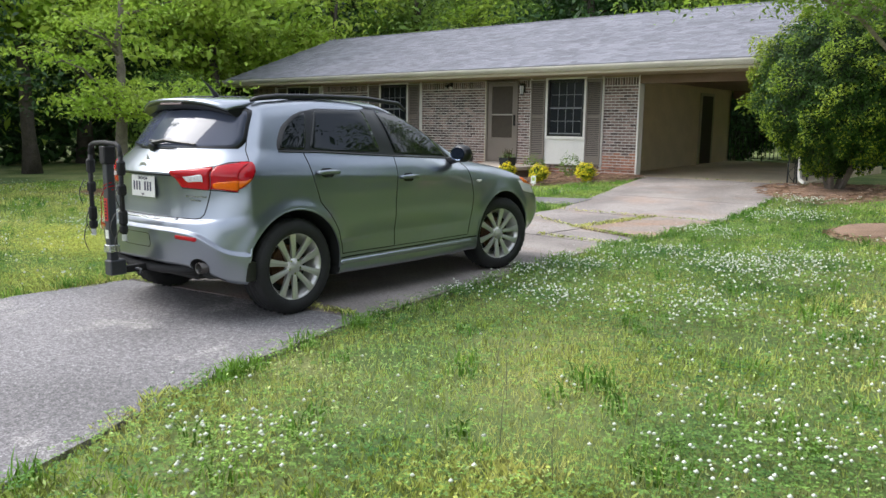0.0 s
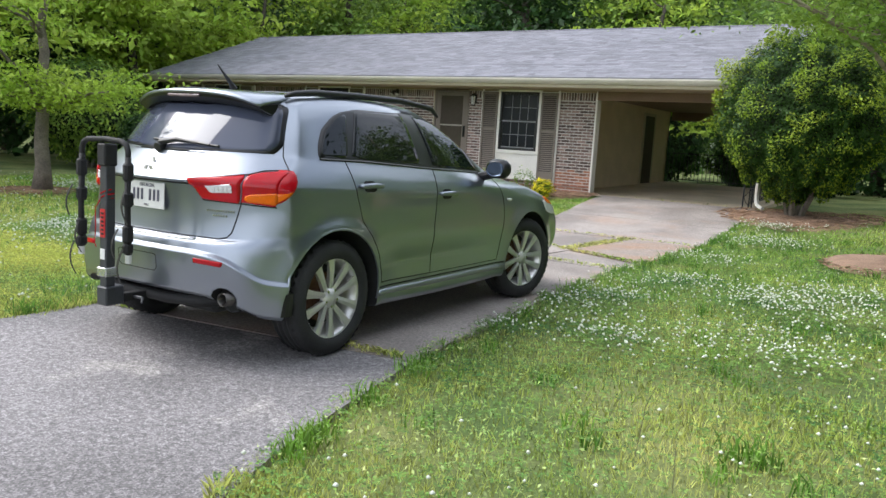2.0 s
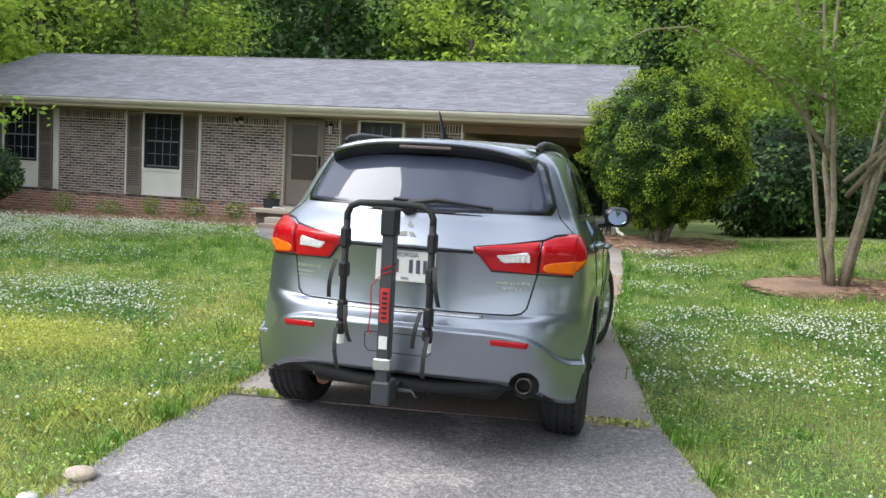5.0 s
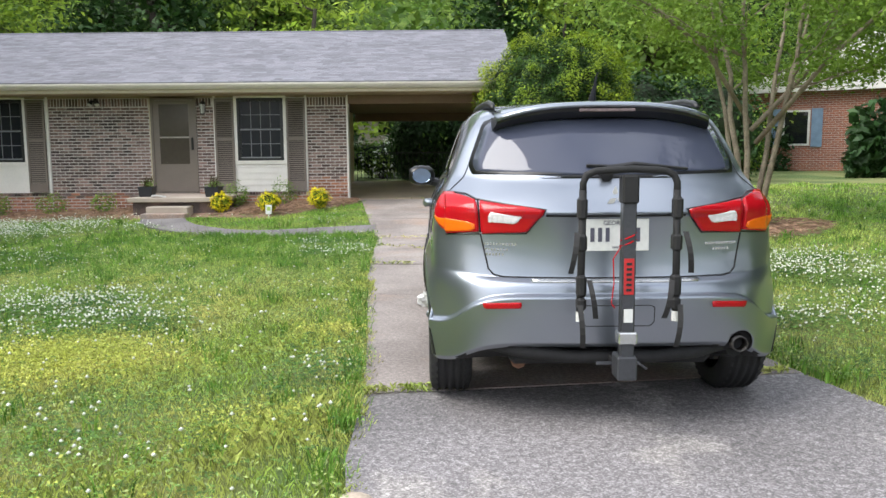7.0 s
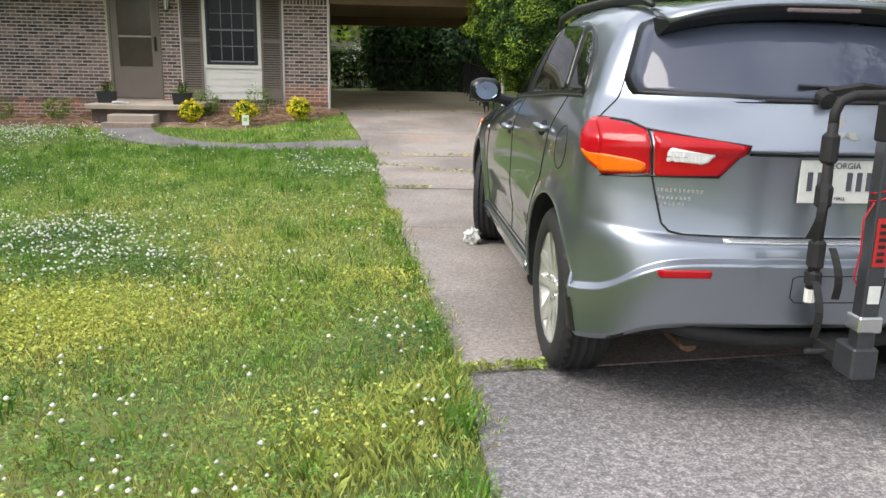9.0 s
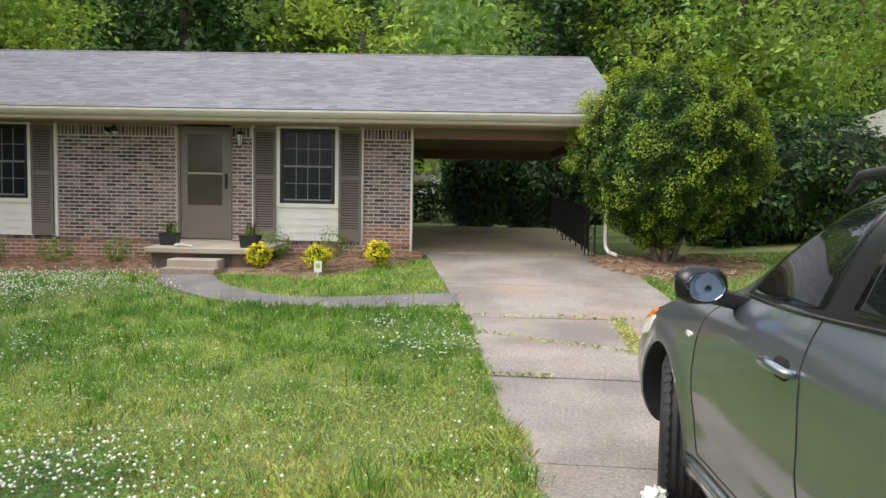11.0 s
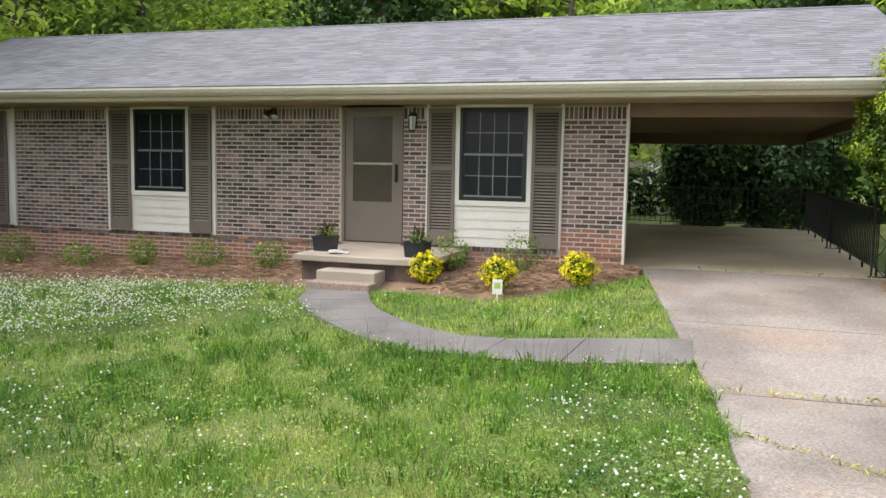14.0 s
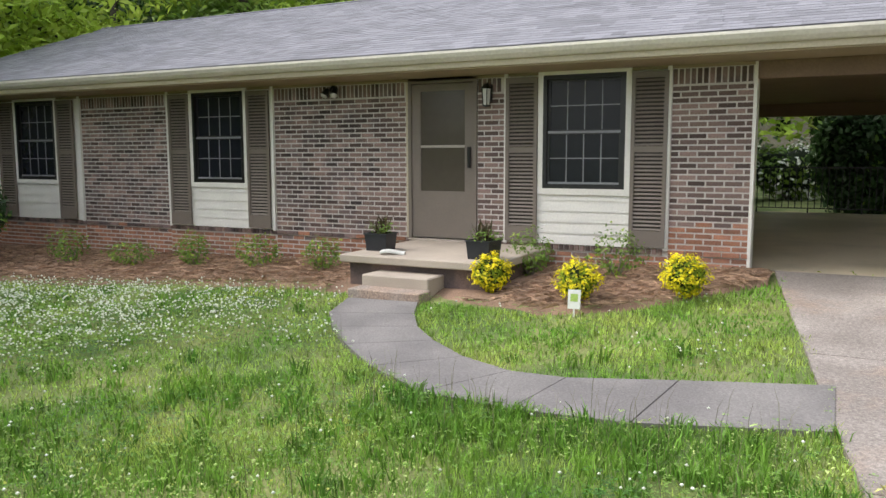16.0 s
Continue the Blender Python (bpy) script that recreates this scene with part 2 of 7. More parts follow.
M["pale_bark"] = material("pale_bark", (0.29, 0.245, 0.185), 0.85, 0, 0.25, 4, 40, 0.6, (0.17, 0.14, 0.10), 0.8)
M["dark_bark"] = material("dark_bark", (0.075, 0.062, 0.05), 0.95, 0, 0.3, 4, 30, 0.8)
M["grass"] = leaf_material("grass_blades", (0.30, 0.415, 0.08), (0.62, 0.60, 0.21), 0.5, 0.65, 1.1)
M["clover"] = leaf_material("clover_leaves", (0.062, 0.17, 0.036), (0.25, 0.385, 0.08), 0.5, 0.65, 1.2)
M["sprig"] = leaf_material("lawn_sprigs", (0.27, 0.43, 0.12), (0.52, 0.56, 0.24), 0.55, 0.65, 1.6)
M["weed"] = leaf_material("yellow_weed", (0.62, 0.63, 0.15), (0.46, 0.52, 0.11), 0.6, 0.4, 2.0)
M["stalk"] = material("dry_stalk", (0.20, 0.19, 0.11), 0.8, 0, 0.2, 3, 30, 0, island=0.4)
M["flower"] = material("clover_flower", (0.76, 0.78, 0.68), 0.7, 0, 0.15, 30, 200, 0.2, island=0.15)
M["leaf_mid"] = leaf_material("leaves_mid", (0.11, 0.215, 0.036), (0.235, 0.345, 0.06))
M["leaf_light"] = leaf_material("leaves_light", (0.27, 0.43, 0.045), (0.42, 0.53, 0.08), through=0.45)
M["leaf_myrtle"] = leaf_material("leaves_myrtle", (0.14, 0.25, 0.035), (0.25, 0.37, 0.055), through=0.4)
M["leaf_dark"] = leaf_material("leaves_dark", (0.022, 0.06, 0.016), (0.045, 0.10, 0.024), through=0.2)
M["leaf_hedge"] = leaf_material("leaves_hedge", (0.028, 0.075, 0.010), (0.06, 0.13, 0.016), through=0.2)
M["leaf_tip"] = leaf_material("leaves_tip", (0.20, 0.31, 0.02), (0.34, 0.42, 0.03))
M["leaf_yellow"] = leaf_material("leaves_yellow", (0.88, 0.74, 0.015), (0.75, 0.68, 0.03))
M["window_glass"] = material("screened_glass", (0.014, 0.016, 0.022), 0.22, 0, 0.1, 2, 10, 0.0, spec=0.28)
M["glass_dark"] = material("dark_glass", (0.012, 0.014, 0.016), 0.03, 0, 0.0, 2, 10, 0.0, spec=0.6)

# ---- ground ----
def spread(lo, hi, near_lo, near_hi, step):
    a = list(np.arange(near_lo, near_hi + 1e-6, step))
    out, d, x = [], step, near_lo
    while x > lo:
        d *= 1.35
        x = max(x - d, lo)
        out.append(x)
    a = out[::-1] + a
    d, x = step, near_hi
    while x < hi:
        d *= 1.35
        x = min(x + d, hi)
        a.append(x)
    return np.array(a)


gx, gy = spread(-400, 400, -24, 12, 0.5), spread(-300, 500, -8, 28, 0.5)
GX, GY = np.meshgrid(gx, gy)
GZ = gv(GX, GY) - 0.035 + 0.012 * np.sin(GX * 1.7 + np.sin(GY)) * np.cos(GY * 1.3)
nx, ny = len(gx), len(gy)
idx = np.arange(nx * ny).reshape(ny, nx)
gf = np.stack([idx[:-1, :-1], idx[:-1, 1:], idx[1:, 1:], idx[1:, :-1]], -1).reshape(-1, 4)
ground = new("ground", smooth(fast_mesh("ground", np.stack([GX, GY, GZ], -1).reshape(-1, 3), gf, M["soil"])))
tagged(ground, "weedy green lawn soil sheet around the house", "ground", kind="structure")

LEFT = [(-9, -4.9), (-4, -5.2), (0, -5.6), (1.2, -5.78), (2, -5.94), (3.1, -5.97), (4.5, -6.08), (6.9, -6.34), (8.2, -6.43), (11.3, -6.62), (13.2, -6.92), (15.6, -7.3), (16.7, -7.45)]
RIGHT = [(-9, 1.5), (-4, -0.4), (-1.5, -1.5), (0.7, -2.45), (1.8, -2.95), (2.9, -3.22), (3.7, -3.4), (7.1, -3.8), (10.9, -3.78), (13, -3.85), (15.6, -4.0), (16.7, -4.1)]


def edge_at(table, y):
    ys, xs = zip(*table)
    return float(np.interp(y, ys, xs))


def slab_piece(x0f, x1f, y0f, y1f, n=6, m=4, gap=0.008, thick=0.11, up=0.0, seed=0):
    """One concrete slab between two edge tables in x and two slanting joints in y; (f: functions of t in 0..1 or y)."""
    bm = bmesh.new()
    rows = []
    for i in range(n + 1):
        row = []
        for j in range(m + 1):
            s = j / m
            y = y0f(s) + gap + (y1f(s) - y0f(s) - 2 * gap) * i / n
            x = x0f(y) + gap + (x1f(y) - x0f(y) - 2 * gap) * s
            w = 0.012 * noise.noise((x * 3 + seed, y * 3, 0)) if (j in (0, m)) else 0
            zz = g(x, y) + up + 0.004 * noise.noise((x * 0.8, y * 0.8, seed))
            row.append((x + w, y, zz))
        rows.append(row)
    top = [[bm.verts.new(p) for p in r] for r in rows]
    for i in range(n):
        for j in range(m):
            bm.faces.new((top[i][j], top[i][j + 1], top[i + 1][j + 1], top[i + 1][j]))
    rim = [top[0][j] for j in range(m + 1)] + [top[i][m] for i in range(1, n + 1)] + [top[n][j] for j in range(m - 1, -1, -1)] + [top[i][0] for i in range(n - 1, 0, -1)]
    low = [bm.verts.new((v.co.x, v.co.y, v.co.z - thick)) for v in rim]
    for k in range(len(rim)):
        bm.faces.new((rim[k], low[k], low[(k + 1) % len(rim)], rim[(k + 1) % len(rim)]))
    return bm


driveway = thing("driveway", pose(0, 0, 0), "cracked weathered grey concrete driveway stained by red clay", "driveway", kind="structure")
xl, xr = (lambda y: edge_at(LEFT, y)), (lambda y: edge_at(RIGHT, y))


def mid(y):
    return -4.95 + 0.05 * (y - 9)


def line(a, b):
    return lambda s: a + (b - a) * s


joints = [(-9, -9), (-3.5, -3.2), (3.12, 3.5), (6.3, 6.1), (8.35, 8.2)]
for k, ((a0, a1), (b0, b1)) in enumerate(zip(joints, joints[1:])):
    part("slab", slab_piece(xl, xr, line(a0, a1), line(b0, b1), 14, 8, seed=k), M["concrete_gray"] if k < 2 else M["concrete"], driveway)
part("slab", slab_piece(xl, mid, line(8.35, 8.27), line(10.35, 9.3), 6, 6, seed=7, up=0.006), M["concrete"], driveway)
part("slab", slab_piece(mid, xr, line(8.27, 8.2), line(9.3, 8.9), 4, 4, seed=8), M["concrete"], driveway)
part("slab", slab_piece(xl, mid, line(10.35, 9.3), line(11.3, 11.36), 6, 6, seed=9), M["concrete"], driveway)
part("slab", slab_piece(mid, xr, line(9.3, 8.9), line(11.36, 11.42), 6, 4, seed=10, up=0.012), M["concrete_red"], driveway)
part("slab", slab_piece(xl, xr, line(11.3, 11.42), line(13.6, 13.6), 8, 8, seed=11), M["concrete"], driveway)
part("slab", slab_piece(xl, xr, line(13.6, 13.6), line(16.72, 16.72), 10, 8, seed=12), M["concrete"], driveway)

# ---- carport floor ----
carport_floor = thing("carport_floor", pose(0, 0, 0), "tan stained concrete carport floor slab", "floor", kind="structure")


def cz(y):
    return 0.31 + 0.16 * (y - 16.72) / 7.8


bm = bmesh.new()
t0, t1 = cz(16.74), cz(24.6)
v = [bm.verts.new(p) for p in ((-8.5, 16.74, 0), (-4.2, 16.74, 0), (-4.2, 24.6, 0), (-8.5, 24.6, 0), (-8.5, 16.74, t0), (-4.2, 16.74, t0), (-4.2, 24.6, t1), (-8.5, 24.6, t1))]
for f in ((4, 5, 6, 7), (0, 1, 5, 4), (1, 2, 6, 5), (2, 3, 7, 6), (3, 0, 4, 7)):
    bm.faces.new([v[i] for i in f])
part("slab", bm, M["slab"], carport_floor)

# ---- house walls ----
FY = 16.54
WT = 2.62
wall_south = thing("wall_south", pose(0, 0, 0), "weathered grey-brown brick front wall with pale mortar", "wall", kind="structure")
BAYS = [(-10.66, -8.60), (-16.46, -14.32), (-20.80, -18.46)]
WIN = [-9.63, -15.39, -19.62]
DOOR = (-12.06, -11.04)
WL, WR = -22.0, -7.72
# mortar backing, in strips round the bays and the door
spans, x = [], WL
for a, b in sorted([*BAYS, DOOR]):
    spans.append((x, a))
    x = b
spans.append((x, WR))
bm = bmesh.new()
for a, b in spans:
    box(bm, a, b, FY + 0.0035, FY + 0.2, -0.3, WT)
for a, b in BAYS:
    box(bm, a, b, FY + 0.0045, FY + 0.2, -0.3, 0.52)
box(bm, DOOR[0], DOOR[1], FY + 0.013, FY + 0.2, 0.0, 0.5)
part("mortar", bm, M["mortar"], wall_south)
other = thing("wall_north", pose(0, 0, 0), "plain brick outer walls of the house", "wall", kind="structure")
bm = bmesh.new()
box(bm, WL, WL + 0.2, FY + 0.2, 24.5, -0.3, WT)
box(bm, WL + 0.2, -8.52, 24.3, 24.5, -0.3, WT)
part("wall", bm, M["brick_joined"], other)
# carport side wall with lap siding, set back behind the end of the brick front
WR, PIER = -8.5, WR
wall_east = thing("wall_east", pose(0, 0, 0), "tan lap-sided carport wall", "wall", kind="structure")
bm = cube(WR - 0.15, WR - 0.02, FY + 0.2, 24.5, 0.0, WT)
part("backing", bm, M["siding_tan"], wall_east)
for i in range(15):
    z = 0.33 + i * 0.152
    bm = bmesh.new()
    y0, y1 = FY + 0.02, 24.3
    zt = min(z + 0.165, WT)
    vs = [bm.verts.new(p) for p in ((WR + 0.012, y0, z), (WR + 0.012, y1, z), (WR + 0.0, y1, zt), (WR + 0.0, y0, zt), (WR - 0.03, y0, z), (WR - 0.03, y1, z), (WR - 0.03, y1, zt), (WR - 0.03, y0, zt))]
    for f in ((0, 1, 2, 3), (1, 0, 4, 5), (3, 2, 6, 7), (0, 3, 7, 4), (2, 1, 5, 6)):
        bm.faces.new([vs[k] for k in f])
    part("siding_board", bm, M["siding_tan"], wall_east)
part("corner_trim", cube(PIER - 0.01, PIER + 0.03, FY - 0.012, FY + 0.22, 0.28, WT, bevel=0.004), M["white"], wall_east, "white corner trim")
bm = cube(WR + 0.014, WR + 0.05, 22.05, 22.85, cz(22.1) + 0.02, 2.38, bevel=0.006)
part("side_door", bm, material("dark_door", (0.05, 0.03, 0.022), 0.4), wall_east, "dark brown side door")
bm = bmesh.new()
box(bm, WR + 0.014, WR + 0.055, 21.95, 22.05, cz(22.0), 2.46)
box(bm, WR + 0.014, WR + 0.055, 22.85, 22.95, cz(22.0), 2.46)
box(bm, WR + 0.014, WR + 0.055, 22.05, 22.85, 2.38, 2.46)
part("door_frame", bm, M["cream"], wall_east)


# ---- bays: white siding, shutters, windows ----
M["louvre_shade"] = material("louvre_shade", (0.045, 0.038, 0.032), 0.8)


def louvre_shutter(w, h):
    t = thing("shutter", pose(0, 0, 0), "taupe louvred window shutter", "shutter", "shutters of the front windows")
    st = 0.045
    bm = bmesh.new()
    box(bm, 0, st, -0.03, 0, 0, h)
    box(bm, w - st, w, -0.03, 0, 0, h)
    for z0, z1 in ((0, 0.19), (h * 0.545, h * 0.545 + 0.07), (h - 0.07, h)):
        box(bm, st, w - st, -0.028, 0, z0, z1)
    part("frame", bm, M["taupe"], t)
    # Backing is darker than the shutter paint to deepen the shade between louvres.
    part("back", cube(st, w - st, -0.003, 0, 0.19, h - 0.07), M["louvre_shade"], t)
    bm = bmesh.new()
    box(bm, 0, w - 2 * st, 0, 0.005, 0, 0.028)
    me = finish("louvre", bm, M["taupe"])
    for lo, hi in ((0.19, h * 0.545), (h * 0.545 + 0.07, h - 0.07)):
        n = int((hi - lo) / 0.044)
        for i in range(n):
            ob = new("louvre", me)
            ob.parent = t
            ob.matrix_basis = pose(st, -0.022, lo + 0.008 + i * (hi - lo) / n, -35)
    return t


def sash_window(w, h):
    """Double-hung black window with white grids between the panes; the origin at its lower left front corner."""
    t = thing("window_1", pose(0, 0, 0), "black-framed double-hung window with white muntin grid", "window", "front windows", "structure")
    f = 0.05
    bm = bmesh.new()
    box(bm, 0, f, -0.03, 0.06, 0, h)
    box(bm, w - f, w, -0.03, 0.06, 0, h)
    box(bm, f, w - f, -0.03, 0.06, 0, f)
    box(bm, f, w - f, -0.03, 0.06, h - f, h)
    part("window_frame", bm, M["black"], t)
    inner = M["black"]
    mid_z = h * 0.5
    for k, (z0, z1, y) in enumerate(((f, mid_z, -0.005), (mid_z, h - f, 0.02))):
        pane = part("pane", cube(f, w - f, y + 0.012, y + 0.016, z0, z1), M["window_glass"], t, "dark screened pane")
        s = 0.03
        bm = bmesh.new()
        box(bm, f, f + s, y, y + 0.03, z0, z1)
        box(bm, w - f - s, w - f, y, y + 0.03, z0, z1)
        box(bm, f + s, w - f - s, y, y + 0.03, z0, z0 + s)
        box(bm, f + s, w - f - s, y, y + 0.03, z1 - s, z1)
        part("sash", bm, inner, t)
        bm = bmesh.new()
        for c in range(1, 4):
            xc = f + s + (w - 2 * f - 2 * s) * c / 4
            box(bm, xc - 0.006, xc + 0.006, y + 0.004, y + 0.0115, z0 + s, z1 - s)
        zc = (z0 + z1) / 2
        box(bm, f + s, w - f - s, y + 0.003, y + 0.0105, zc - 0.006, zc + 0.006)
        part("muntin_grid", bm, M["grid"], t, "pale grid bars")
    part("meeting_rail", cube(f + 0.01, w - f - 0.01, -0.022, -0.006, mid_z - 0.018, mid_z + 0.012, bevel=0.003), M["grid"], t)
    part("sill_rail", cube(f + 0.02, w - f - 0.02, -0.022, -0.006, f + 0.004, f + 0.03, bevel=0.003), M["grid"], t)
    return t


M["grid"] = material("muntin_grey", (0.24, 0.245, 0.265), 0.5, 0, 0.05, 3, 40, 0)
SHW, SHH = 0.42, 2.03
shutter0 = louvre_shutter(SHW, SHH)
win0 = sash_window(1.02, 1.37)
for k, ((a, b), c) in enumerate(zip(BAYS, WIN)):
    bay = thing("trim_bay", pose(0, 0, 0), "white lap-sided window bay panel", "siding", kind="structure")
    bm = bmesh.new()
    for q in ((a, c - 0.51, 0.52, WT), (c + 0.51, b, 0.52, WT), (c - 0.51, c + 0.51, 0.52, 1.205), (c - 0.51, c + 0.51, 2.575, WT)):
        box(bm, q[0], q[1], FY, FY + 0.2, q[2], q[3])
    part("panel", bm, M["white"], bay)
    for i in range(5):
        z = 0.52 + i * 0.135
        bm = bmesh.new()
        x0, x1, zt = a + 0.05, b - 0.05, min(z + 0.14, 1.17)
        vs = [bm.verts.new(p) for p in ((x0, FY - 0.022, z), (x1, FY - 0.022, z), (x1, FY - 0.008, zt), (x0, FY - 0.008, zt), (x0, FY - 0.001, z), (x1, FY - 0.001, z), (x1, FY - 0.001, zt), (x0, FY - 0.001, zt))]
        for f in ((0, 1, 2, 3), (1, 0, 4, 5), (3, 2, 6, 7), (0, 3, 7, 4), (2, 1, 5, 6)):
            bm.faces.new([vs[q] for q in f])
        part("siding_board", bm, M["white"], bay)
    for x0 in (a, b - 0.05):
        part("edge_trim", cube(x0, x0 + 0.05, FY - 0.035, FY - 0.001, 0.50, WT - 0.002, bevel=0.004), M["white"], bay)
    # casing round the window
    w0, w1, z0, z1 = c - 0.51, c + 0.51, 1.205, 2.575
    bm = bmesh.new()
    box(bm, w0 - 0.065, w0, FY - 0.04, FY - 0.002, 1.13, WT - 0.002)
    box(bm, w1, w1 + 0.065, FY - 0.04, FY - 0.002, 1.13, WT - 0.002)
    box(bm, w0, w1, FY - 0.045, FY - 0.002, 1.13, z0)
    box(bm, w0, w1, FY - 0.04, FY - 0.002, z1, WT - 0.002)
    part("window_casing", bm, M["white"], bay)
    sh = [w0 - 0.065 - SHW - 0.004, w1 + 0.069]
    if k == 0:
        win0.matrix_basis = pose(w0, FY - 0.01, z0)
        shutter0.matrix_basis = pose(sh[0], FY - 0.03, 0.535)
        copy_thing(shutter0, pose(sh[1], FY - 0.03, 0.535))
    else:
        wk = copy_thing(win0, pose(w0, FY - 0.01, z0))
        for s in sh:
            copy_thing(shutter0, pose(s, FY - 0.03, 0.535))

# ---- front door ----
door = thing("door_1", pose(-11.55, FY, 0.52), "taupe storm door with two glass panes", "door", kind="structure")
hw = 0.455
part("door_slab", cube(-hw, hw, 0.03, 0.07, 0, 2.02), M["taupe"], door)
bm = bmesh.new()
for a in ((-hw, -hw + 0.13, 0.0, 2.02), (hw - 0.13, hw, 0.0, 2.02), (-hw + 0.13, hw - 0.13, 0.0, 0.62), (-hw + 0.13, hw - 0.13, 1.93, 2.02)):
    box(bm, a[0], a[1], 0.005, 0.03, a[2], a[3])
part("storm_frame", bm, M["taupe"], door)
part("mid_rail", cube(-hw + 0.13, hw - 0.13, 0.0, 0.03, 1.19, 1.225, bevel=0.004), material("pale_rail", (0.4, 0.36, 0.32), 0.4), door, "pale middle rail")
M["door_glass"] = material("storm_glass", (0.075, 0.062, 0.052), 0.12, 0, 0.05, 2, 10, 0, spec=0.5)
part("pane", cube(-hw + 0.13, hw - 0.13, 0.018, 0.022, 0.62, 1.19), M["door_glass"], door)
part("pane", cube(-hw + 0.13, hw - 0.13, 0.018, 0.022, 1.225, 1.93), M["door_glass"], door)
part("handle", cube(hw - 0.075, hw - 0.035, -0.045, 0.005, 0.93, 1.2, bevel=0.008), M["black"], door, "black pull handle")
bm = bmesh.new()
box(bm, -hw - 0.05, -hw - 0.003, -0.02, 0.1, -0.02, 2.1)
box(bm, hw + 0.003, hw + 0.05, -0.02, 0.1, -0.02, 2.1)
box(bm, -hw - 0.003, hw + 0.003, -0.02, 0.1, 2.03, 2.1)
part("door_frame", bm, M["taupe"], door)
part("edge_strip", cube(-hw - 0.085, -hw - 0.052, -0.015, 0.04, -0.02, 2.1, bevel=0.003), M["cream"], door)
part("threshold", cube(-hw - 0.05, hw + 0.05, -0.04, 0.1, -0.045, -0.022, bevel=0.004), M["porch"], door)


# ---- wall lamps ----
def lantern(m):
    t = thing("wall_lantern", m, "black wall lantern with clear glass", "lamp")
    part("back_plate", cube(-0.04, 0.04, -0.012, 0, -0.08, 0.14, bevel=0.004), M["black"], t)
    part("arm", tubes(([(0, -0.01, 0.10), (0, -0.06, 0.16), (0, -0.11, 0.13)], 0.008)), M["black"], t)
    bm = bmesh.new()
    lathe(bm, [(0.0, 0.15), (0.03, 0.14), (0.075, 0.09), (0.078, 0.08), (0.0, 0.08)], 6, m=pose(0, -0.11, 0))
    part("roof", bm, M["black"], t)
    bm = bmesh.new()
    lathe(bm, [(0.062, 0.08), (0.045, -0.12)], 6, m=pose(0, -0.11, 0))
    part("glass", bm, material("frosted_glass", (0.62, 0.63, 0.62), 0.15, 0, 0.05), t)
    bm = bmesh.new()
    for k in range(6):
        a = k * math.pi / 3
        tube(bm, [(0.064 * math.cos(a), -0.11 + 0.064 * math.sin(a), 0.08), (0.047 * math.cos(a), -0.11 + 0.047 * math.sin(a), -0.12)], 0.005, 5)
    lathe(bm, [(0.0, -0.15), (0.05, -0.135), (0.05, -0.12), (0.0, -0.12)], 6, m=pose(0, -0.11, 0))
    part("cage", bm, M["black"], t)
    return t


lantern(pose(-10.87, FY - 0.002, 2.36))
flood = thing("flood_light", pose(-13.25, FY - 0.002, 2.53), "twin-head outdoor flood light", "lamp")
part("base", lathe(bmesh.new(), [(0, -0.04), (0.055, -0.035), (0.06, 0.0)], 16, m=pose(0, 0, 0, -90)), M["black"], flood)
for s in (-1, 1):
    bm = bmesh.new()
    tube(bm, [(0, -0.03, 0), (s * 0.05, -0.08, -0.03)], 0.014, 8)
    lathe(bm, [(0.0, -0.09), (0.03, -0.085), (0.045, -0.03), (0.058, 0.03)], 14, m=pose(s * 0.075, -0.12, -0.07, 145, 0, s * 20))
    part("lamp_head", bm, M["black"], flood)
    bm = bmesh.new()
    lathe(bm, [(0.056, 0.025), (0.04, 0.045), (0.0, 0.052)], 14, m=pose(s * 0.075, -0.12, -0.07, 145, 0, s * 20))
    part("bulb", bm, material("flood_glass", (0.6, 0.6, 0.56), 0.2), flood)

# ---- porch ----
porch = thing("porch", pose(0, 0, 0), "low concrete porch on a brick base", "porch", kind="structure")
part("porch_slab", cube(-11.93, -10.0, 14.68, FY - 0.05, 0.395, 0.485, bevel=0.012), M["porch"], porch)
part("porch_base", cube(-11.85, -10.08, 14.78, FY - 0.06, 0.0, 0.395), M["brick_dark"] if "brick_dark" in M else M["brick_joined"], porch)
step = thing("step", pose(0, 0, 0), "single concrete doorstep block", "step", kind="structure")
part("step_block", cube(-11.45, -10.63, 14.4, 14.80, 0.05, 0.32, bevel=0.012), M["porch"], step)
part("step_footing", cube(-11.47, -10.60, 14.15, 14.42, 0.02, 0.2, bevel=0.01), M["concrete_red"], step, "clay-stained footing")

# ---- roof ----
EY, EZ, RYD, RZ, RX0, RX1 = 15.72, 2.86, 20.5, 4.58, -22.5, -4.0
BY = 2 * RYD - EY
roof = thing("roof", pose(0, 0, 0), "low gable roof of weathered grey asphalt shingles", "roof", kind="structure")
pitch = math.atan2(RZ - EZ, RYD - EY)
length = math.hypot(RZ - EZ, RYD - EY)
bm = bmesh.new()
for s in (0, 1):
    a, b = (EY, RYD) if not s else (BY, RYD)
    vs = [bm.verts.new(p) for p in ((RX0, a, EZ - 0.01), (RX1, a, EZ - 0.01), (RX1, b, RZ - 0.01), (RX0, b, RZ - 0.01), (RX0, a, EZ - 0.05), (RX1, a, EZ - 0.05), (RX1, b, RZ - 0.05), (RX0, b, RZ - 0.05))]
    for f in ((0, 1, 2, 3), (7, 6, 5, 4), (0, 4, 5, 1), (1, 5, 6, 2), (0, 3, 7, 4)):
        bm.faces.new([vs[k] for k in f])
part("roof_deck", bm, M["shingle_joined"], roof)
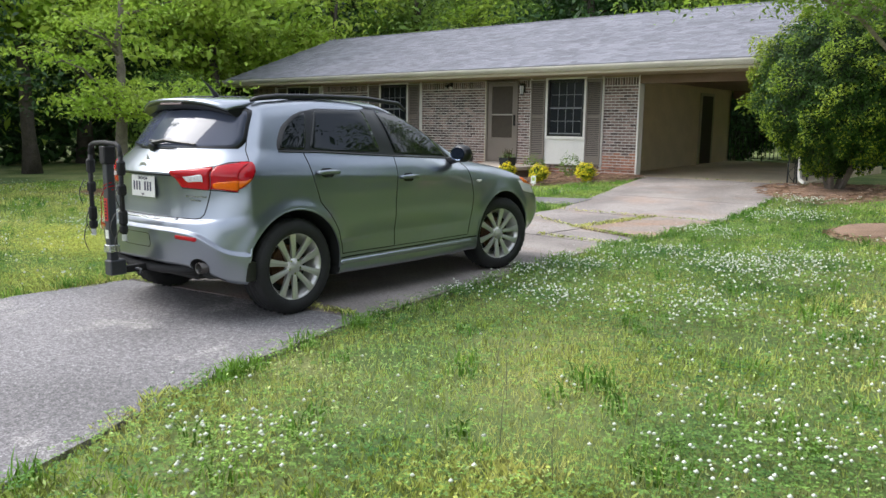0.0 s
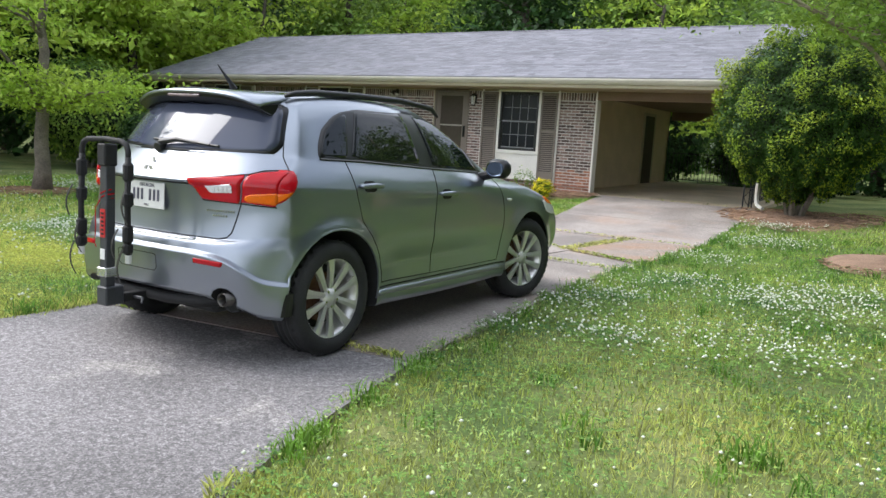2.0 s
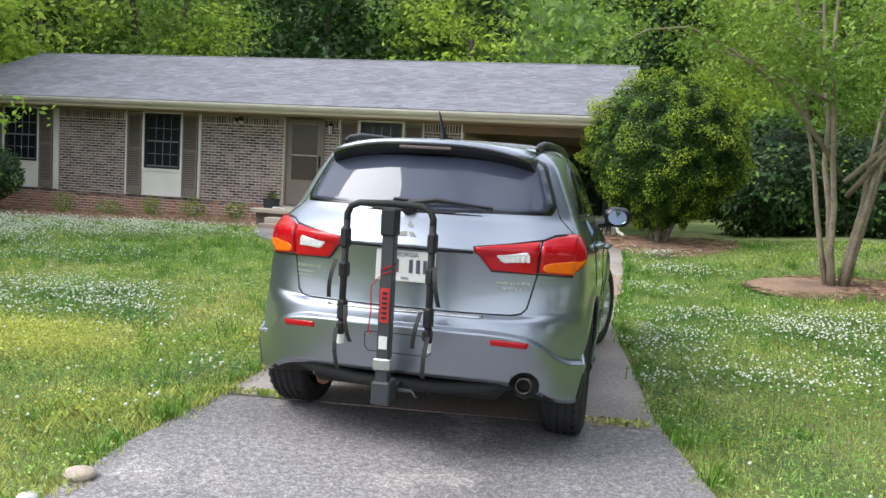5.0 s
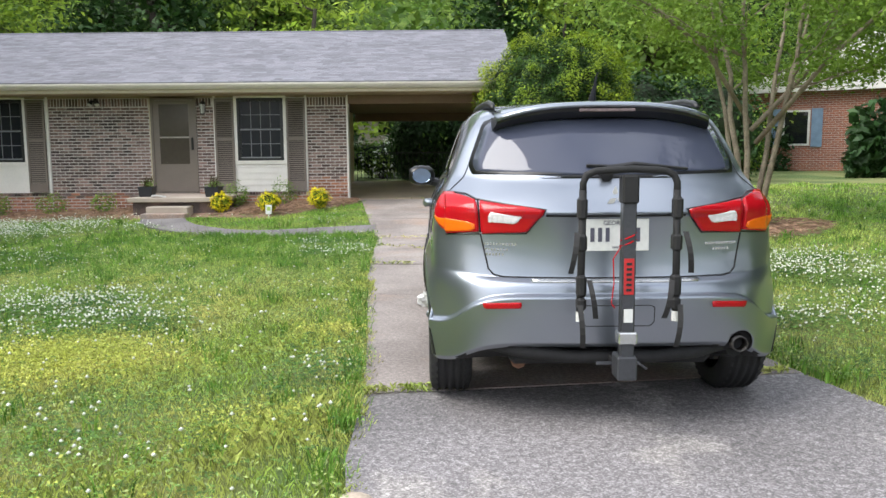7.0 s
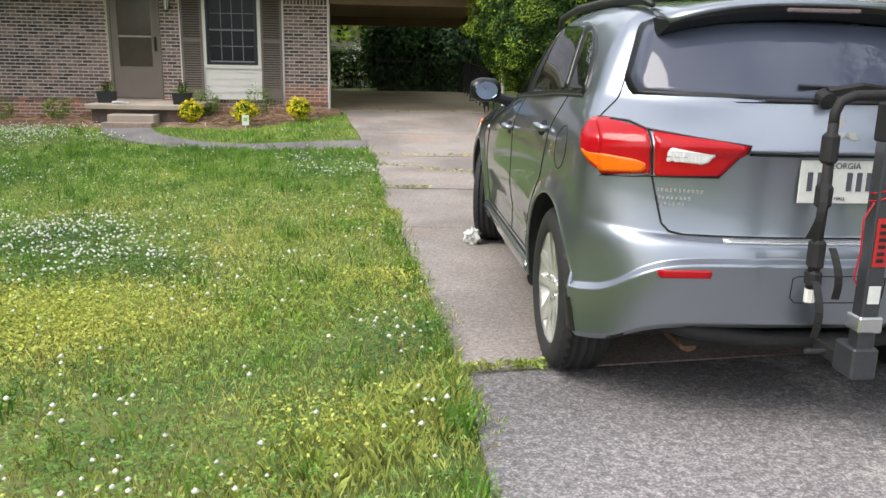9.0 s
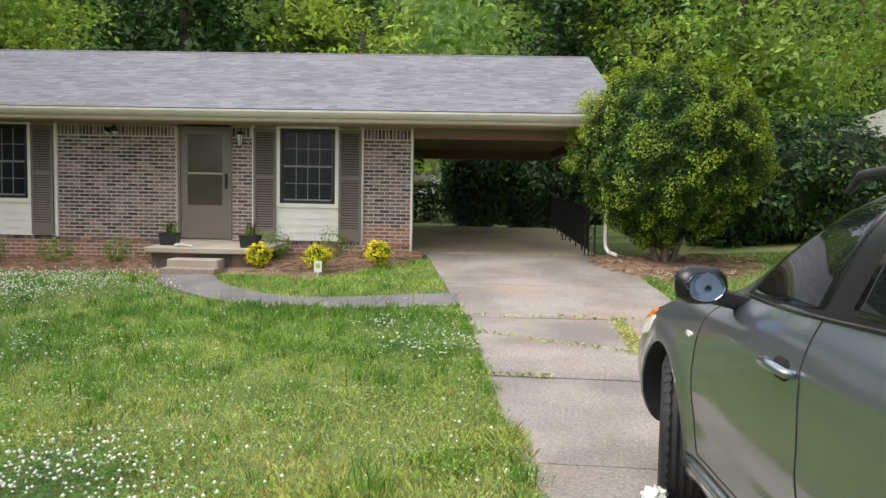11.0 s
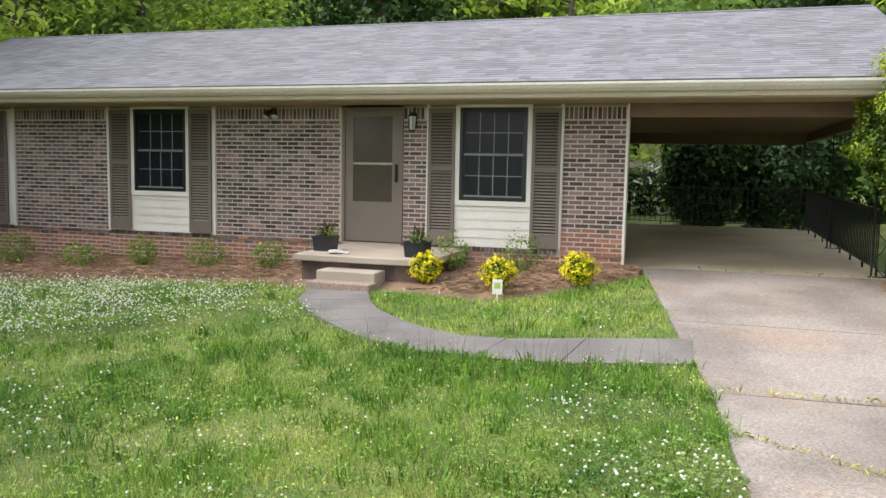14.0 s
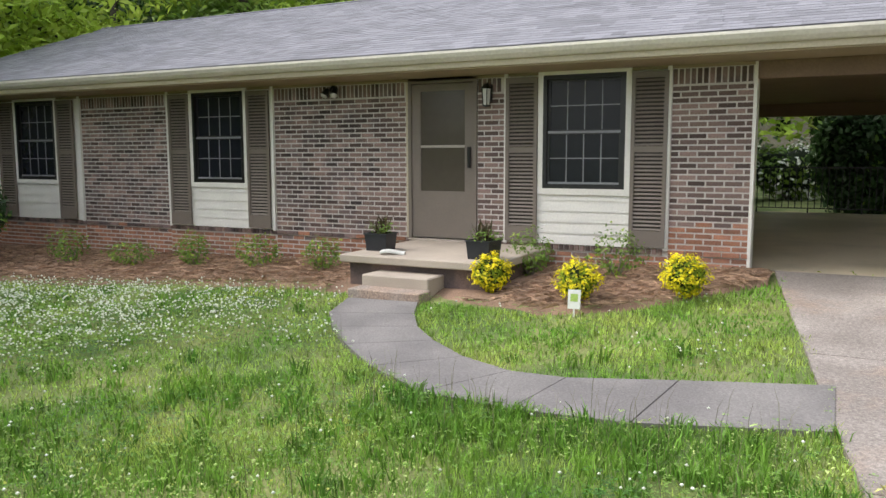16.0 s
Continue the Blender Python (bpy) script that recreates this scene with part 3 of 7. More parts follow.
part("ridge_cap", tubes(([(RX0 - 0.01, RYD, RZ - 0.01), (RX1 + 0.01, RYD, RZ - 0.01)], 0.035), n=6), M["shingle_joined"], roof)
# gable ends
for x in (RX0 + 0.3, RX1 - 0.3):
    bm = bmesh.new()
    a = [bm.verts.new((x + d, y, z)) for d in (-0.02, 0.02) for y, z in ((EY + 0.2, EZ - 0.04), (BY - 0.2, EZ - 0.04), (RYD, RZ - 0.07))]
    bm.faces.new(a[:3]), bm.faces.new(a[3:][::-1])
    bm.faces.new((a[0], a[3], a[4], a[1])), bm.faces.new((a[1], a[4], a[5], a[2])), bm.faces.new((a[2], a[5], a[3], a[0]))
    part("gable_wall", bm, M["siding_tan"], roof)
for x in (RX0, RX1 - 0.03):
    for a in (EY, BY):
        bm = bmesh.new()
        vs = [bm.verts.new((x + d, y, z)) for d in (0, 0.03) for y, z in ((a, EZ - 0.17), (a, EZ - 0.052), (RYD, RZ - 0.052), (RYD, RZ - 0.17))]
        bm.faces.new(vs[:4]), bm.faces.new(vs[4:][::-1])
        for k in range(4):
            bm.faces.new((vs[k], vs[4 + k], vs[4 + (k + 1) % 4], vs[(k + 1) % 4]))
        part("rake_board", bm, M["gutter"], roof)
part("fascia", cube(RX0 + 0.03, RX1 - 0.03, EY + 0.02, EY + 0.05, EZ - 0.22, EZ - 0.053), M["cream"], roof)
gut = bmesh.new()
prof = [(-0.005, 0.0), (-0.005, -0.035), (-0.03, -0.10), (-0.02, -0.125), (0.0, -0.125)]
rows = [[gut.verts.new((x, EY + 0.012 - 0.09 - p[0] * -2.2, EZ - 0.035 + p[1])) for p in ((-0.012, 0.0), (-0.012, -0.03), (0.0, -0.075), (0.02, -0.115))] + [gut.verts.new((x, EY + 0.018, EZ - 0.155)), gut.verts.new((x, EY + 0.018, EZ - 0.04)), gut.verts.new((x, EY + 0.005, EZ - 0.04)), gut.verts.new((x, EY - 0.0, EZ - 0.11)), gut.verts.new((x, EY - 0.085, EZ - 0.055))] for x in (RX0 + 0.02, RX1 - 0.02)]
for k in range(9):
    gut.faces.new((rows[0][k], rows[0][(k + 1) % 9], rows[1][(k + 1) % 9], rows[1][k]))
gut.faces.new(rows[0][::-1]), gut.faces.new(rows[1])
part("gutter", gut, M["gutter"], roof, "cream metal gutter")
part("soffit", cube(RX0 + 0.03, RX1 - 0.03, EY + 0.05, FY + 0.2, WT, WT + 0.02), M["soffit"], roof)
part("frieze_board", cube(WL, PIER, FY - 0.02, FY + 0.01, WT - 0.035, WT - 0.001), M["soffit"], roof)
carport_ceiling = thing("ceiling", pose(0, 0, 0), "brown painted carport ceiling", "ceiling", kind="structure")
M["ceil"] = material("carport_ceiling", (0.20, 0.13, 0.08), 0.6, 0, 0.1, 2, 40, 0.03)
part("panel", cube(WR - 0.02, RX1 - 0.3, FY + 0.2, BY - 0.1, WT + 0.001, WT + 0.03), M["ceil"], carport_ceiling)
house_ceiling = part("ceiling", cube(WL + 0.2, WR - 0.15, FY + 0.2, 24.3, WT - 0.03, WT), M["white"], None)
tagged(house_ceiling, "plain ceiling closing the rooms", "ceiling", kind="structure")
beam = thing("carport_beam", pose(0, 0, 0), "brown carport edge beams", "beam", kind="structure")
part("front_beam", cube(PIER + 0.03, -4.25, FY - 0.02, FY + 0.12, WT - 0.19, WT - 0.001, bevel=0.005), M["ceil"], beam)
part("side_beam", cube(-4.4, -4.25, FY + 0.12, 24.6, WT - 0.19, WT - 0.001, bevel=0.005), M["ceil"], beam)
part("back_beam", cube(WR + 0.03, -4.4, 24.45, 24.6, WT - 0.25, WT - 0.001, bevel=0.005), M["ceil"], beam)


# ---- iron posts and railings of the carport ----
def iron_post(x, y):
    z0 = cz(y)
    t = thing("iron_post", pose(x, y, z0), "black wrought-iron carport post", "post", "carport posts")
    h = WT - 0.19 - z0
    for dx, dy in ((-0.09, 0), (0.09, 0)):
        part("upright", cube(dx - 0.013, dx + 0.013, dy - 0.013, dy + 0.013, 0, h), M["black"], t)
    bm = bmesh.new()
    n = 9
    for k in range(n):
        a, b = h * k / n, h * (k + 1) / n
        s = 1 if k % 2 else -1
        tube(bm, [(-0.08 * s, 0, a), (0.03 * s, 0, (a + b) / 2), (0.08 * s, 0, b)], 0.007, 5)
    tagged(part("scrollwork", bm, M["black"], t), kind="stuff")
    part("foot_plate", cube(-0.13, 0.13, -0.04, 0.04, 0.0, 0.012), M["black"], t)
    return t


for p in ((-4.36, 16.95), (-4.36, 20.6), (-4.36, 24.35)):
    iron_post(*p)


def railing(a, b, label):
    """An iron railing between two floor points."""
    a, b = Vector((*a, cz(a[1]))), Vector((*b, cz(b[1])))
    t = thing("iron_railing", Matrix.Translation(a), label, "railing", "carport railings")
    d = b - a
    n = max(int(d.length / 0.115), 2)
    part("top_rail", tubes(([(0, 0, 0.9), d + Vector((0, 0, 0.9))], 0.02), n=4), M["black"], t)
    part("bottom_rail", tubes(([(0, 0, 0.1), d + Vector((0, 0, 0.1))], 0.014), n=4), M["black"], t)
    me = finish("baluster", cube(-0.008, 0.008, -0.008, 0.008, 0.1, 0.9), M["black"])
    for k in range(n + 1):
        ob = new("baluster", me)
        ob.parent = t
        ob.matrix_basis = Matrix.Translation(d * (k / n))
    me = finish("foot", cube(-0.014, 0.014, -0.014, 0.014, 0.0, 0.1), M["black"])
    for k in range(0, n + 1, 8):
        ob = new("foot", me)
        ob.parent = t
        ob.matrix_basis = Matrix.Translation(d * (k / n))
    return t


railing((-4.36, 17.1), (-4.36, 24.25), "black iron railing along the carport side")
railing((-8.4, 24.4), (-4.5, 24.4), "black iron railing across the carport back")
spout = thing("downspout", pose(-4.12, 16.62, 0), "white metal downspout with curved foot", "downspout")
bm = bmesh.new()
tube(bm, [(0, -0.8, 2.72), (0, -0.75, 2.62), (0, -0.1, 2.5), (0, 0, 2.4), (0, 0, 0.62), (0.01, -0.03, 0.5), (0.05, -0.1, 0.42), (0.18, -0.25, 0.37)], 0.045, 4)
part("pipe", bm, M["white"], spout)

# ---- the parked car ----
from mathutils.bvhtree import BVHTree

M["paint"] = material("graphite_paint", (0.285, 0.315, 0.36), 0.33, 0.9, 0.03, 1.0, 400, 0.0, coat=1.0)
M["chrome_dark"] = material("dark_steel", (0.10, 0.095, 0.09), 0.4, 1.0, 0.2, 20, 80, 0.0)
M["under"] = material("underbody_black", (0.012, 0.012, 0.013), 0.8, 0, 0.2, 4, 60, 0.1)
M["trim_black"] = material("trim_black", (0.014, 0.014, 0.015), 0.45, 0, 0.1, 4, 80, 0.05)
M["gloss_black"] = material("pillar_black", (0.008, 0.008, 0.009), 0.3, 0, 0.0, 4, 10, 0.0)
M["tint"] = material("tinted_glass", (0.008, 0.010, 0.011), 0.02, 0, 0.0, 2, 10, 0.0, ior=1.45)
M["rear_tint"] = material("rear_glass", (0.06, 0.068, 0.10), 0.03, 0.0, 0.0, 2, 10, 0.0, ior=1.48)
M["alloy"] = material("silver_alloy", (0.66, 0.65, 0.63), 0.3, 0.6, 0.05, 6, 100, 0.02)
M["chrome"] = material("chrome", (0.75, 0.75, 0.75), 0.08, 1.0, 0.0, 6, 100, 0.0)
M["rubber"] = material("tyre_rubber", (0.022, 0.022, 0.023), 0.75, 0, 0.2, 8, 120, 0.2)
M["lamp_red"] = material("lamp_red", (0.42, 0.006, 0.012), 0.07, 0, 0.06, 12, 90, 0.02, spec=0.4)
M["lamp_amber"] = material("lamp_amber", (0.78, 0.15, 0.006), 0.1, 0, 0.06, 12, 90, 0.02, spec=0.4)
M["lamp_clear"] = material("lamp_clear", (0.74, 0.73, 0.72), 0.15, 0.0, 0.05, 20, 60, 0.05, coat=1.0)
M["silver"] = material("silver_trim", (0.55, 0.56, 0.56), 0.25, 0.8, 0.02, 6, 100, 0.0)
M["mirror"] = material("mirror_glass", (0.12, 0.155, 0.21), 0.03, 1.0, 0.0, 6, 100, 0.0)
M["plate"] = material("plate_white", (0.68, 0.69, 0.66), 0.4, 0, 0.05, 20, 60, 0.02)
M["ink"] = material("plate_ink", (0.08, 0.08, 0.11), 0.5, 0, 0.05, 20, 60, 0.0)
M["rack"] = material("rack_grey_steel", (0.055, 0.058, 0.065), 0.45, 0.3, 0.1, 8, 80, 0.05)
M["strap"] = material("black_strap", (0.012, 0.012, 0.012), 0.7, 0, 0.2, 20, 200, 0.2)
M["red_tape"] = material("red_tape", (0.50, 0.02, 0.02), 0.5, 0, 0.1, 20, 100, 0.0)
M["rust"] = material("rusty_metal", (0.16, 0.08, 0.045), 0.8, 0.3, 0.3, 20, 100, 0.2)

CAR = pose(-4.72, 4.593, 0.0, 0, 0, 0.9)
car = thing("suv_car", CAR, "graphite grey compact SUV parked on the driveway", "car")

# The body is a stack of half outlines in plan, each running from the middle of the tail round the flank to the middle of the nose.
ACROSS = (0.0, 0.36, 0.735, 0.865, 0.96)
ALONG = (0.0, 0.07, 0.15, 0.27, 0.40, 0.53, 0.66, 0.78, 0.88, 0.95, 1.0)


def outline(yr, d, p, wr, zr, ws, zs, wf, yf, zf, df=0.30):
    """Tail: middle y, corner depth, roundness, half-width, height or heights; flank: half-width, height; nose: half-width, middle y, height, corner depth."""
    zr = zr if isinstance(zr, tuple) else (zr,) * 6
    pts = [(f * wr, yr + d * f ** p, z) for f, z in zip(ACROSS, zr)]
    y0, y1 = yr + d, yf - df
    for t in ALONG:
        w = wr + (ws - wr) * min(1, t / 0.2) if t < 0.5 else wf + (ws - wf) * min(1, (1 - t) / 0.3)
        z = zr[5] + (zs - zr[5]) * min(1, t / 0.35) if t < 0.5 else zf + (zs - zf) * min(1, (1 - t) / 0.40)
        pts.append((w, y0 + (y1 - y0) * t, z))
    for f in (0.95, 0.75, 0.4, 0.0):
        pts.append((f * wf, y1 + df * (1 - f ** 3), zf))
    return pts


ROWS = [
    outline(-1.86, 0.25, 4, 0.74, (0.36, 0.36, 0.34, 0.27, 0.27, 0.26), 0.76, 0.205, 0.70, 1.95, 0.24),
    outline(-2.035, 0.35, 5, 0.868, (0.40, 0.40, 0.385, 0.29, 0.275, 0.27), 0.865, 0.235, 0.80, 2.02, 0.26),
    outline(-2.067, 0.355, 5, 0.876, (0.425, 0.425, 0.415, 0.315, 0.30, 0.295), 0.885, 0.265, 0.83, 2.06, 0.30),
    outline(-2.072, 0.36, 5, 0.882, (0.465, 0.465, 0.455, 0.36, 0.34, 0.335), 0.88, 0.33, 0.87, 2.14, 0.40, 0.26),
    outline(-2.085, 0.36, 5, 0.888, (0.56, 0.56, 0.55, 0.44, 0.42, 0.415), 0.888, 0.41, 0.88, 2.16, 0.46, 0.25),
    outline(-2.090, 0.365, 5, 0.892, (0.648, 0.648, 0.640, 0.506, 0.483, 0.480), 0.900, 0.50, 0.885, 2.18, 0.52, 0.24),
    outline(-2.060, 0.36, 5, 0.876, (0.665, 0.665, 0.658, 0.524, 0.499, 0.495), 0.898, 0.53, 0.885, 2.18, 0.55, 0.24),
    outline(-2.058, 0.36, 4.6, 0.880, (0.69, 0.69, 0.687, 0.60, 0.585, 0.58), 0.905, 0.60, 0.885, 2.18, 0.60, 0.24),
    outline(-2.050, 0.35, 4.2, 0.884, (0.712, 0.712, 0.71, 0.695, 0.69, 0.68), 0.908, 0.69, 0.885, 2.17, 0.66, 0.24),
    outline(-2.008, 0.31, 4.0, 0.878, (0.728, 0.728, 0.727, 0.745, 0.755, 0.75), 0.906, 0.75, 0.88, 2.15, 0.72, 0.25),
    outline(-2.002, 0.30, 3.6, 0.874, (0.79, 0.79, 0.79, 0.81, 0.82, 0.82), 0.903, 0.82, 0.875, 2.12, 0.78, 0.26),
    outline(-1.998, 0.30, 3.4, 0.868, (0.88, 0.88, 0.88, 0.89, 0.90, 0.90), 0.900, 0.90, 0.86, 2.06, 0.865),
    outline(-2.008, 0.305, 3.2, 0.860, (0.98, 0.98, 0.98, 0.97, 0.97, 0.98), 0.893, 0.965, 0.81, 1.95, 0.925, 0.32),
    outline(-2.018, 0.31, 3.1, 0.852, (1.022, 1.022, 1.022, 1.03, 1.03, 1.035), 0.884, 1.01, 0.79, 1.86, 0.965, 0.36),
    outline(-2.048, 0.34, 3.1, 0.846, (1.040, 1.040, 1.045, 1.055, 1.06, 1.06), 0.878, 1.03, 0.77, 1.70, 1.005, 0.38),
    outline(-2.00, 0.36, 3.0, 0.818, (1.105, 1.105, 1.11, 1.12, 1.12, 1.125), 0.862, 1.075, 0.73, 1.44, 1.045, 0.40),
    outline(-1.915, 0.36, 2.8, 0.775, (1.185, 1.185, 1.195, 1.20, 1.205, 1.21), 0.818, 1.150, 0.70, 1.16, 1.095, 0.36),
    outline(-1.81, 0.31, 2.8, 0.716, (1.34, 1.34, 1.34, 1.345, 1.35, 1.35), 0.755, 1.34, 0.67, 0.72, 1.31, 0.33),
    outline(-1.69, 0.25, 2.8, 0.648, (1.485, 1.485, 1.485, 1.485, 1.485, 1.485), 0.686, 1.515, 0.61, 0.28, 1.51, 0.33),
    outline(-1.63, 0.25, 2.8, 0.585, (1.572, 1.572, 1.565, 1.555, 1.55, 1.55), 0.615, 1.578, 0.54, 0.13, 1.575, 0.32),
    outline(-1.56, 0.25, 2.6, 0.42, (1.592, 1.592, 1.59, 1.59, 1.588, 1.592), 0.44, 1.622, 0.38, 0.02, 1.605, 0.3),
]
bm = bmesh.new()
grid_r, grid_l = [], []
for pts in ROWS:
    right = [bm.verts.new(p) for p in pts]
    left = [v if abs(v.co.x) < 1e-6 else bm.verts.new((-v.co.x, v.co.y, v.co.z)) for v in right]
    grid_r.append(right)
    grid_l.append(left)
for k in range(len(ROWS) - 1):
    for i in range(len(ROWS[0]) - 1):
        bm.faces.new((grid_r[k][i], grid_r[k][i + 1], grid_r[k + 1][i + 1], grid_r[k + 1][i]))
        bm.faces.new((grid_l[k + 1][i], grid_l[k + 1][i + 1], grid_l[k][i + 1], grid_l[k][i]))
for r, l in ((grid_r[0], grid_l[0]), (grid_r[-1], grid_l[-1])):
    n = len(r)
    bm.faces.new((r[0], r[1], l[1]))
    for i in range(1, n - 2):
        bm.faces.new((r[i], r[i + 1], l[i + 1], l[i]))
    bm.faces.new((r[n - 2], r[n - 1], l[n - 2]))
bmesh.ops.recalc_face_normals(bm, faces=bm.faces)
crease = bm.edges.layers.float.new("crease_edge")
for row, strength, span in ((5, 1.0, 10), (6, 1.0, 10), (9, 0.85, 5), (13, 0.75, 2), (14, 0.7, 2), (16, 0.45, 14), (1, 0.6, 18), (2, 0.5, 8), (18, 0.3, 5)):
    for grid in (grid_r, grid_l):
        for i in range(span):
            e = bm.edges.get((grid[row][i], grid[row][i + 1]))
            e[crease] = strength
cage = part("body_cage", bm, M["paint"])
cage.data.materials.append(M["under"])
sub = cage.modifiers.new("smooth", 'SUBSURF')
sub.levels = sub.render_levels = 3
deps = bpy.context.evaluated_depsgraph_get()
whole = bpy.data.meshes.new_from_object(cage.evaluated_get(deps))
bpy.data.objects.remove(cage)
# flared wheel arches, a shallow dish in the door skins and a shoulder line
co = np.empty(len(whole.vertices) * 3, np.float32)
whole.vertices.foreach_get("co", co)
co = co.reshape(-1, 3)
flank = np.clip((np.abs(co[:, 0]) - 0.72) / 0.1, 0, 1) * np.clip((1.05 - co[:, 2]) / 0.1, 0, 1)
push = np.zeros(len(co))
for yc in (1.30, -1.335):
    rr = np.hypot(co[:, 1] - yc, co[:, 2] - 0.355)
    push += 0.020 * np.exp(-((rr - 0.43) / 0.055) ** 2) * (np.abs(co[:, 1]) < 1.86)
door = np.clip((0.85 - np.abs(co[:, 1] + 0.02)) / 0.2, 0, 1)
push -= 0.016 * door * np.exp(-((co[:, 2] - 0.52) / 0.10) ** 2)
line_z = 0.985 - 0.035 * (co[:, 1] + 0.1)
push += 0.007 * np.clip((0.75 - co[:, 1]) / 0.6, 0, 1) * np.clip(1 - np.abs(co[:, 2] - line_z) / 0.05, 0, 1)
co[:, 0] += np.sign(co[:, 0]) * flank * push
whole.vertices.foreach_set("co", co.ravel())
whole.update()
skin = BVHTree.FromPolygons([v.co.copy() for v in whole.vertices], [tuple(p.vertices) for p in whole.polygons])
cut = bmesh.new()
for y in (1.30, -1.335):
    for s in (-1, 1):
        lathe(cut, [(0.0, 0.52 * s), (0.425, 0.52 * s), (0.425, 1.1 * s), (0.0, 1.1 * s)], 56, axis='x', m=pose(0, y, 0.355))
lathe(cut, [(0.0, -0.14), (0.066, -0.14), (0.074, 0.10), (0.0, 0.10)], 28, m=pose(0.617, -2.03, 0.392, -90))
bmesh.ops.remove_doubles(cut, verts=cut.verts, dist=1e-5)
bmesh.ops.recalc_face_normals(cut, faces=cut.faces)
cutter = part("arch_cutter", cut, M["paint"])
cutter.data.materials.append(M["under"])
cutter.data.polygons.foreach_set("material_index", [1] * len(cutter.data.polygons))
shell_ob = new("body_shell", whole)
bo = shell_ob.modifiers.new("arches", 'BOOLEAN')
bo.operation, bo.object, bo.solver = 'DIFFERENCE', cutter, 'EXACT'
bpy.context.view_layer.update()
deps = bpy.context.evaluated_depsgraph_get()
shell = bpy.data.meshes.new_from_object(shell_ob.evaluated_get(deps))
for o in (shell_ob, cutter):
    bpy.data.objects.remove(o)
for p in shell.polygons:
    if p.normal.z < -0.75 and p.center.z < 0.40:
        p.material_index = 1
    p.use_smooth = p.material_index == 0
body = part("body", shell, None, car)


def onto(kind, u, v, off):
    """A point of the body's skin: seen from a side (u along the car) or from behind (u across)."""
    for k in range(60):
        if kind == "rear":
            hit = skin.ray_cast(Vector((u, -4, v)), Vector((0, 1, 0)))
        elif kind == "top":
            hit = skin.ray_cast(Vector((u, v, 3)), Vector((0, 0, -1)))
        else:
            hit = skin.ray_cast(Vector((kind * 3, u, v)), Vector((-kind, 0, 0)))
        if hit[0] is not None:
            return hit[0] + hit[1] * off
        if kind == "rear":
            u *= 0.985
        else:
            v *= 0.99
    return Vector((0, 0, 0))


def rounded(poly, r=0.03, n=4):
    out = []
    P = [Vector(p) for p in poly]
    for i, p in enumerate(P):
        a, b = P[i - 1] - p, P[(i + 1) % len(P)] - p
        d = min(r, a.length * 0.45, b.length * 0.45)
        p0, p1 = p + a.normalized() * d, p + b.normalized() * d
        for k in range(n + 1):
            t = k / n
            out.append((1 - t) ** 2 * p0 + 2 * t * (1 - t) * p + t * t * p1)
    return out


def patch(kind, poly, off=0.004, r=0.03, rows=12, cols_n=14, base=-0.006):
    """A skin panel of that outline, lying on the body with its own thickness."""
    P = rounded(poly, r)
    lo, hi = min(p.y for p in P), max(p.y for p in P)
    bm = bmesh.new()
    layers = []
    for d in (off, base):
        grid = []
        for i in range(rows + 1):
            v = lo + (hi - lo) * (0.002 + 0.996 * i / rows)
            xs = []
            for a, b in zip(P, P[1:] + P[:1]):
                if (a.y <= v < b.y) or (b.y <= v < a.y):
                    xs.append(a.x + (b.x - a.x) * (v - a.y) / (b.y - a.y))
            x0, x1 = min(xs), max(xs)
            grid.append([bm.verts.new(onto(kind, x0 + (x1 - x0) * j / cols_n, v, d)) for j in range(cols_n + 1)])
        layers.append(grid)
    A, B = layers
    for i in range(rows):
        for j in range(cols_n):
            bm.faces.new((A[i][j], A[i][j + 1], A[i + 1][j + 1], A[i + 1][j]))
    rim_a = A[0] + [A[i][-1] for i in range(1, rows + 1)] + A[-1][-2::-1] + [A[i][0] for i in range(rows - 1, 0, -1)]
    rim_b = B[0] + [B[i][-1] for i in range(1, rows + 1)] + B[-1][-2::-1] + [B[i][0] for i in range(rows - 1, 0, -1)]
    for k in range(len(rim_a)):
        q = (k + 1) % len(rim_a)
        bm.faces.new((rim_a[k], rim_b[k], rim_b[q], rim_a[q]))
    used = set(rim_a) | {v for r_ in A for v in r_} | set(rim_b)
    bmesh.ops.delete(bm, geom=[v for v in bm.verts if v not in used], context='VERTS')
    bmesh.ops.recalc_face_normals(bm, faces=bm.faces)
    return bm


def seam(kind, pts, r=0.0035, off=-0.001, per=14):
    """A thin line along the skin."""
    out = []
    for (a, b), (c, d) in zip(pts, pts[1:]):
        for k in range(per):
            out.append(onto(kind, a + (c - a) * k / per, b + (d - b) * k / per, off))
    out.append(onto(kind, *pts[-1], off))
    return tubes((out, r), n=5)


# side glass, pillars, doors
DLO = [(0.66, 1.100), (0.43, 1.33), (0.14, 1.478), (-0.3, 1.538), (-0.8, 1.528), (-1.06, 1.503), (-1.20, 1.46), (-1.33, 1.375), (-1.40, 1.27), (-1.42, 1.195), (-1.0, 1.185), (-0.3, 1.145)]
GLASS = [
    ("front_window", [(0.57, 1.122), (0.40, 1.318), (0.12, 1.460), (-0.28, 1.515), (-0.20, 1.158)]),
    ("rear_window_side", [(-0.37, 1.178), (-0.45, 1.515), (-0.985, 1.495), (-1.125, 1.205)]),
    ("quarter_window", [(-1.165, 1.208), (-1.075, 1.480), (-1.17, 1.448), (-1.30, 1.365), (-1.37, 1.265), (-1.39, 1.212)]),
]
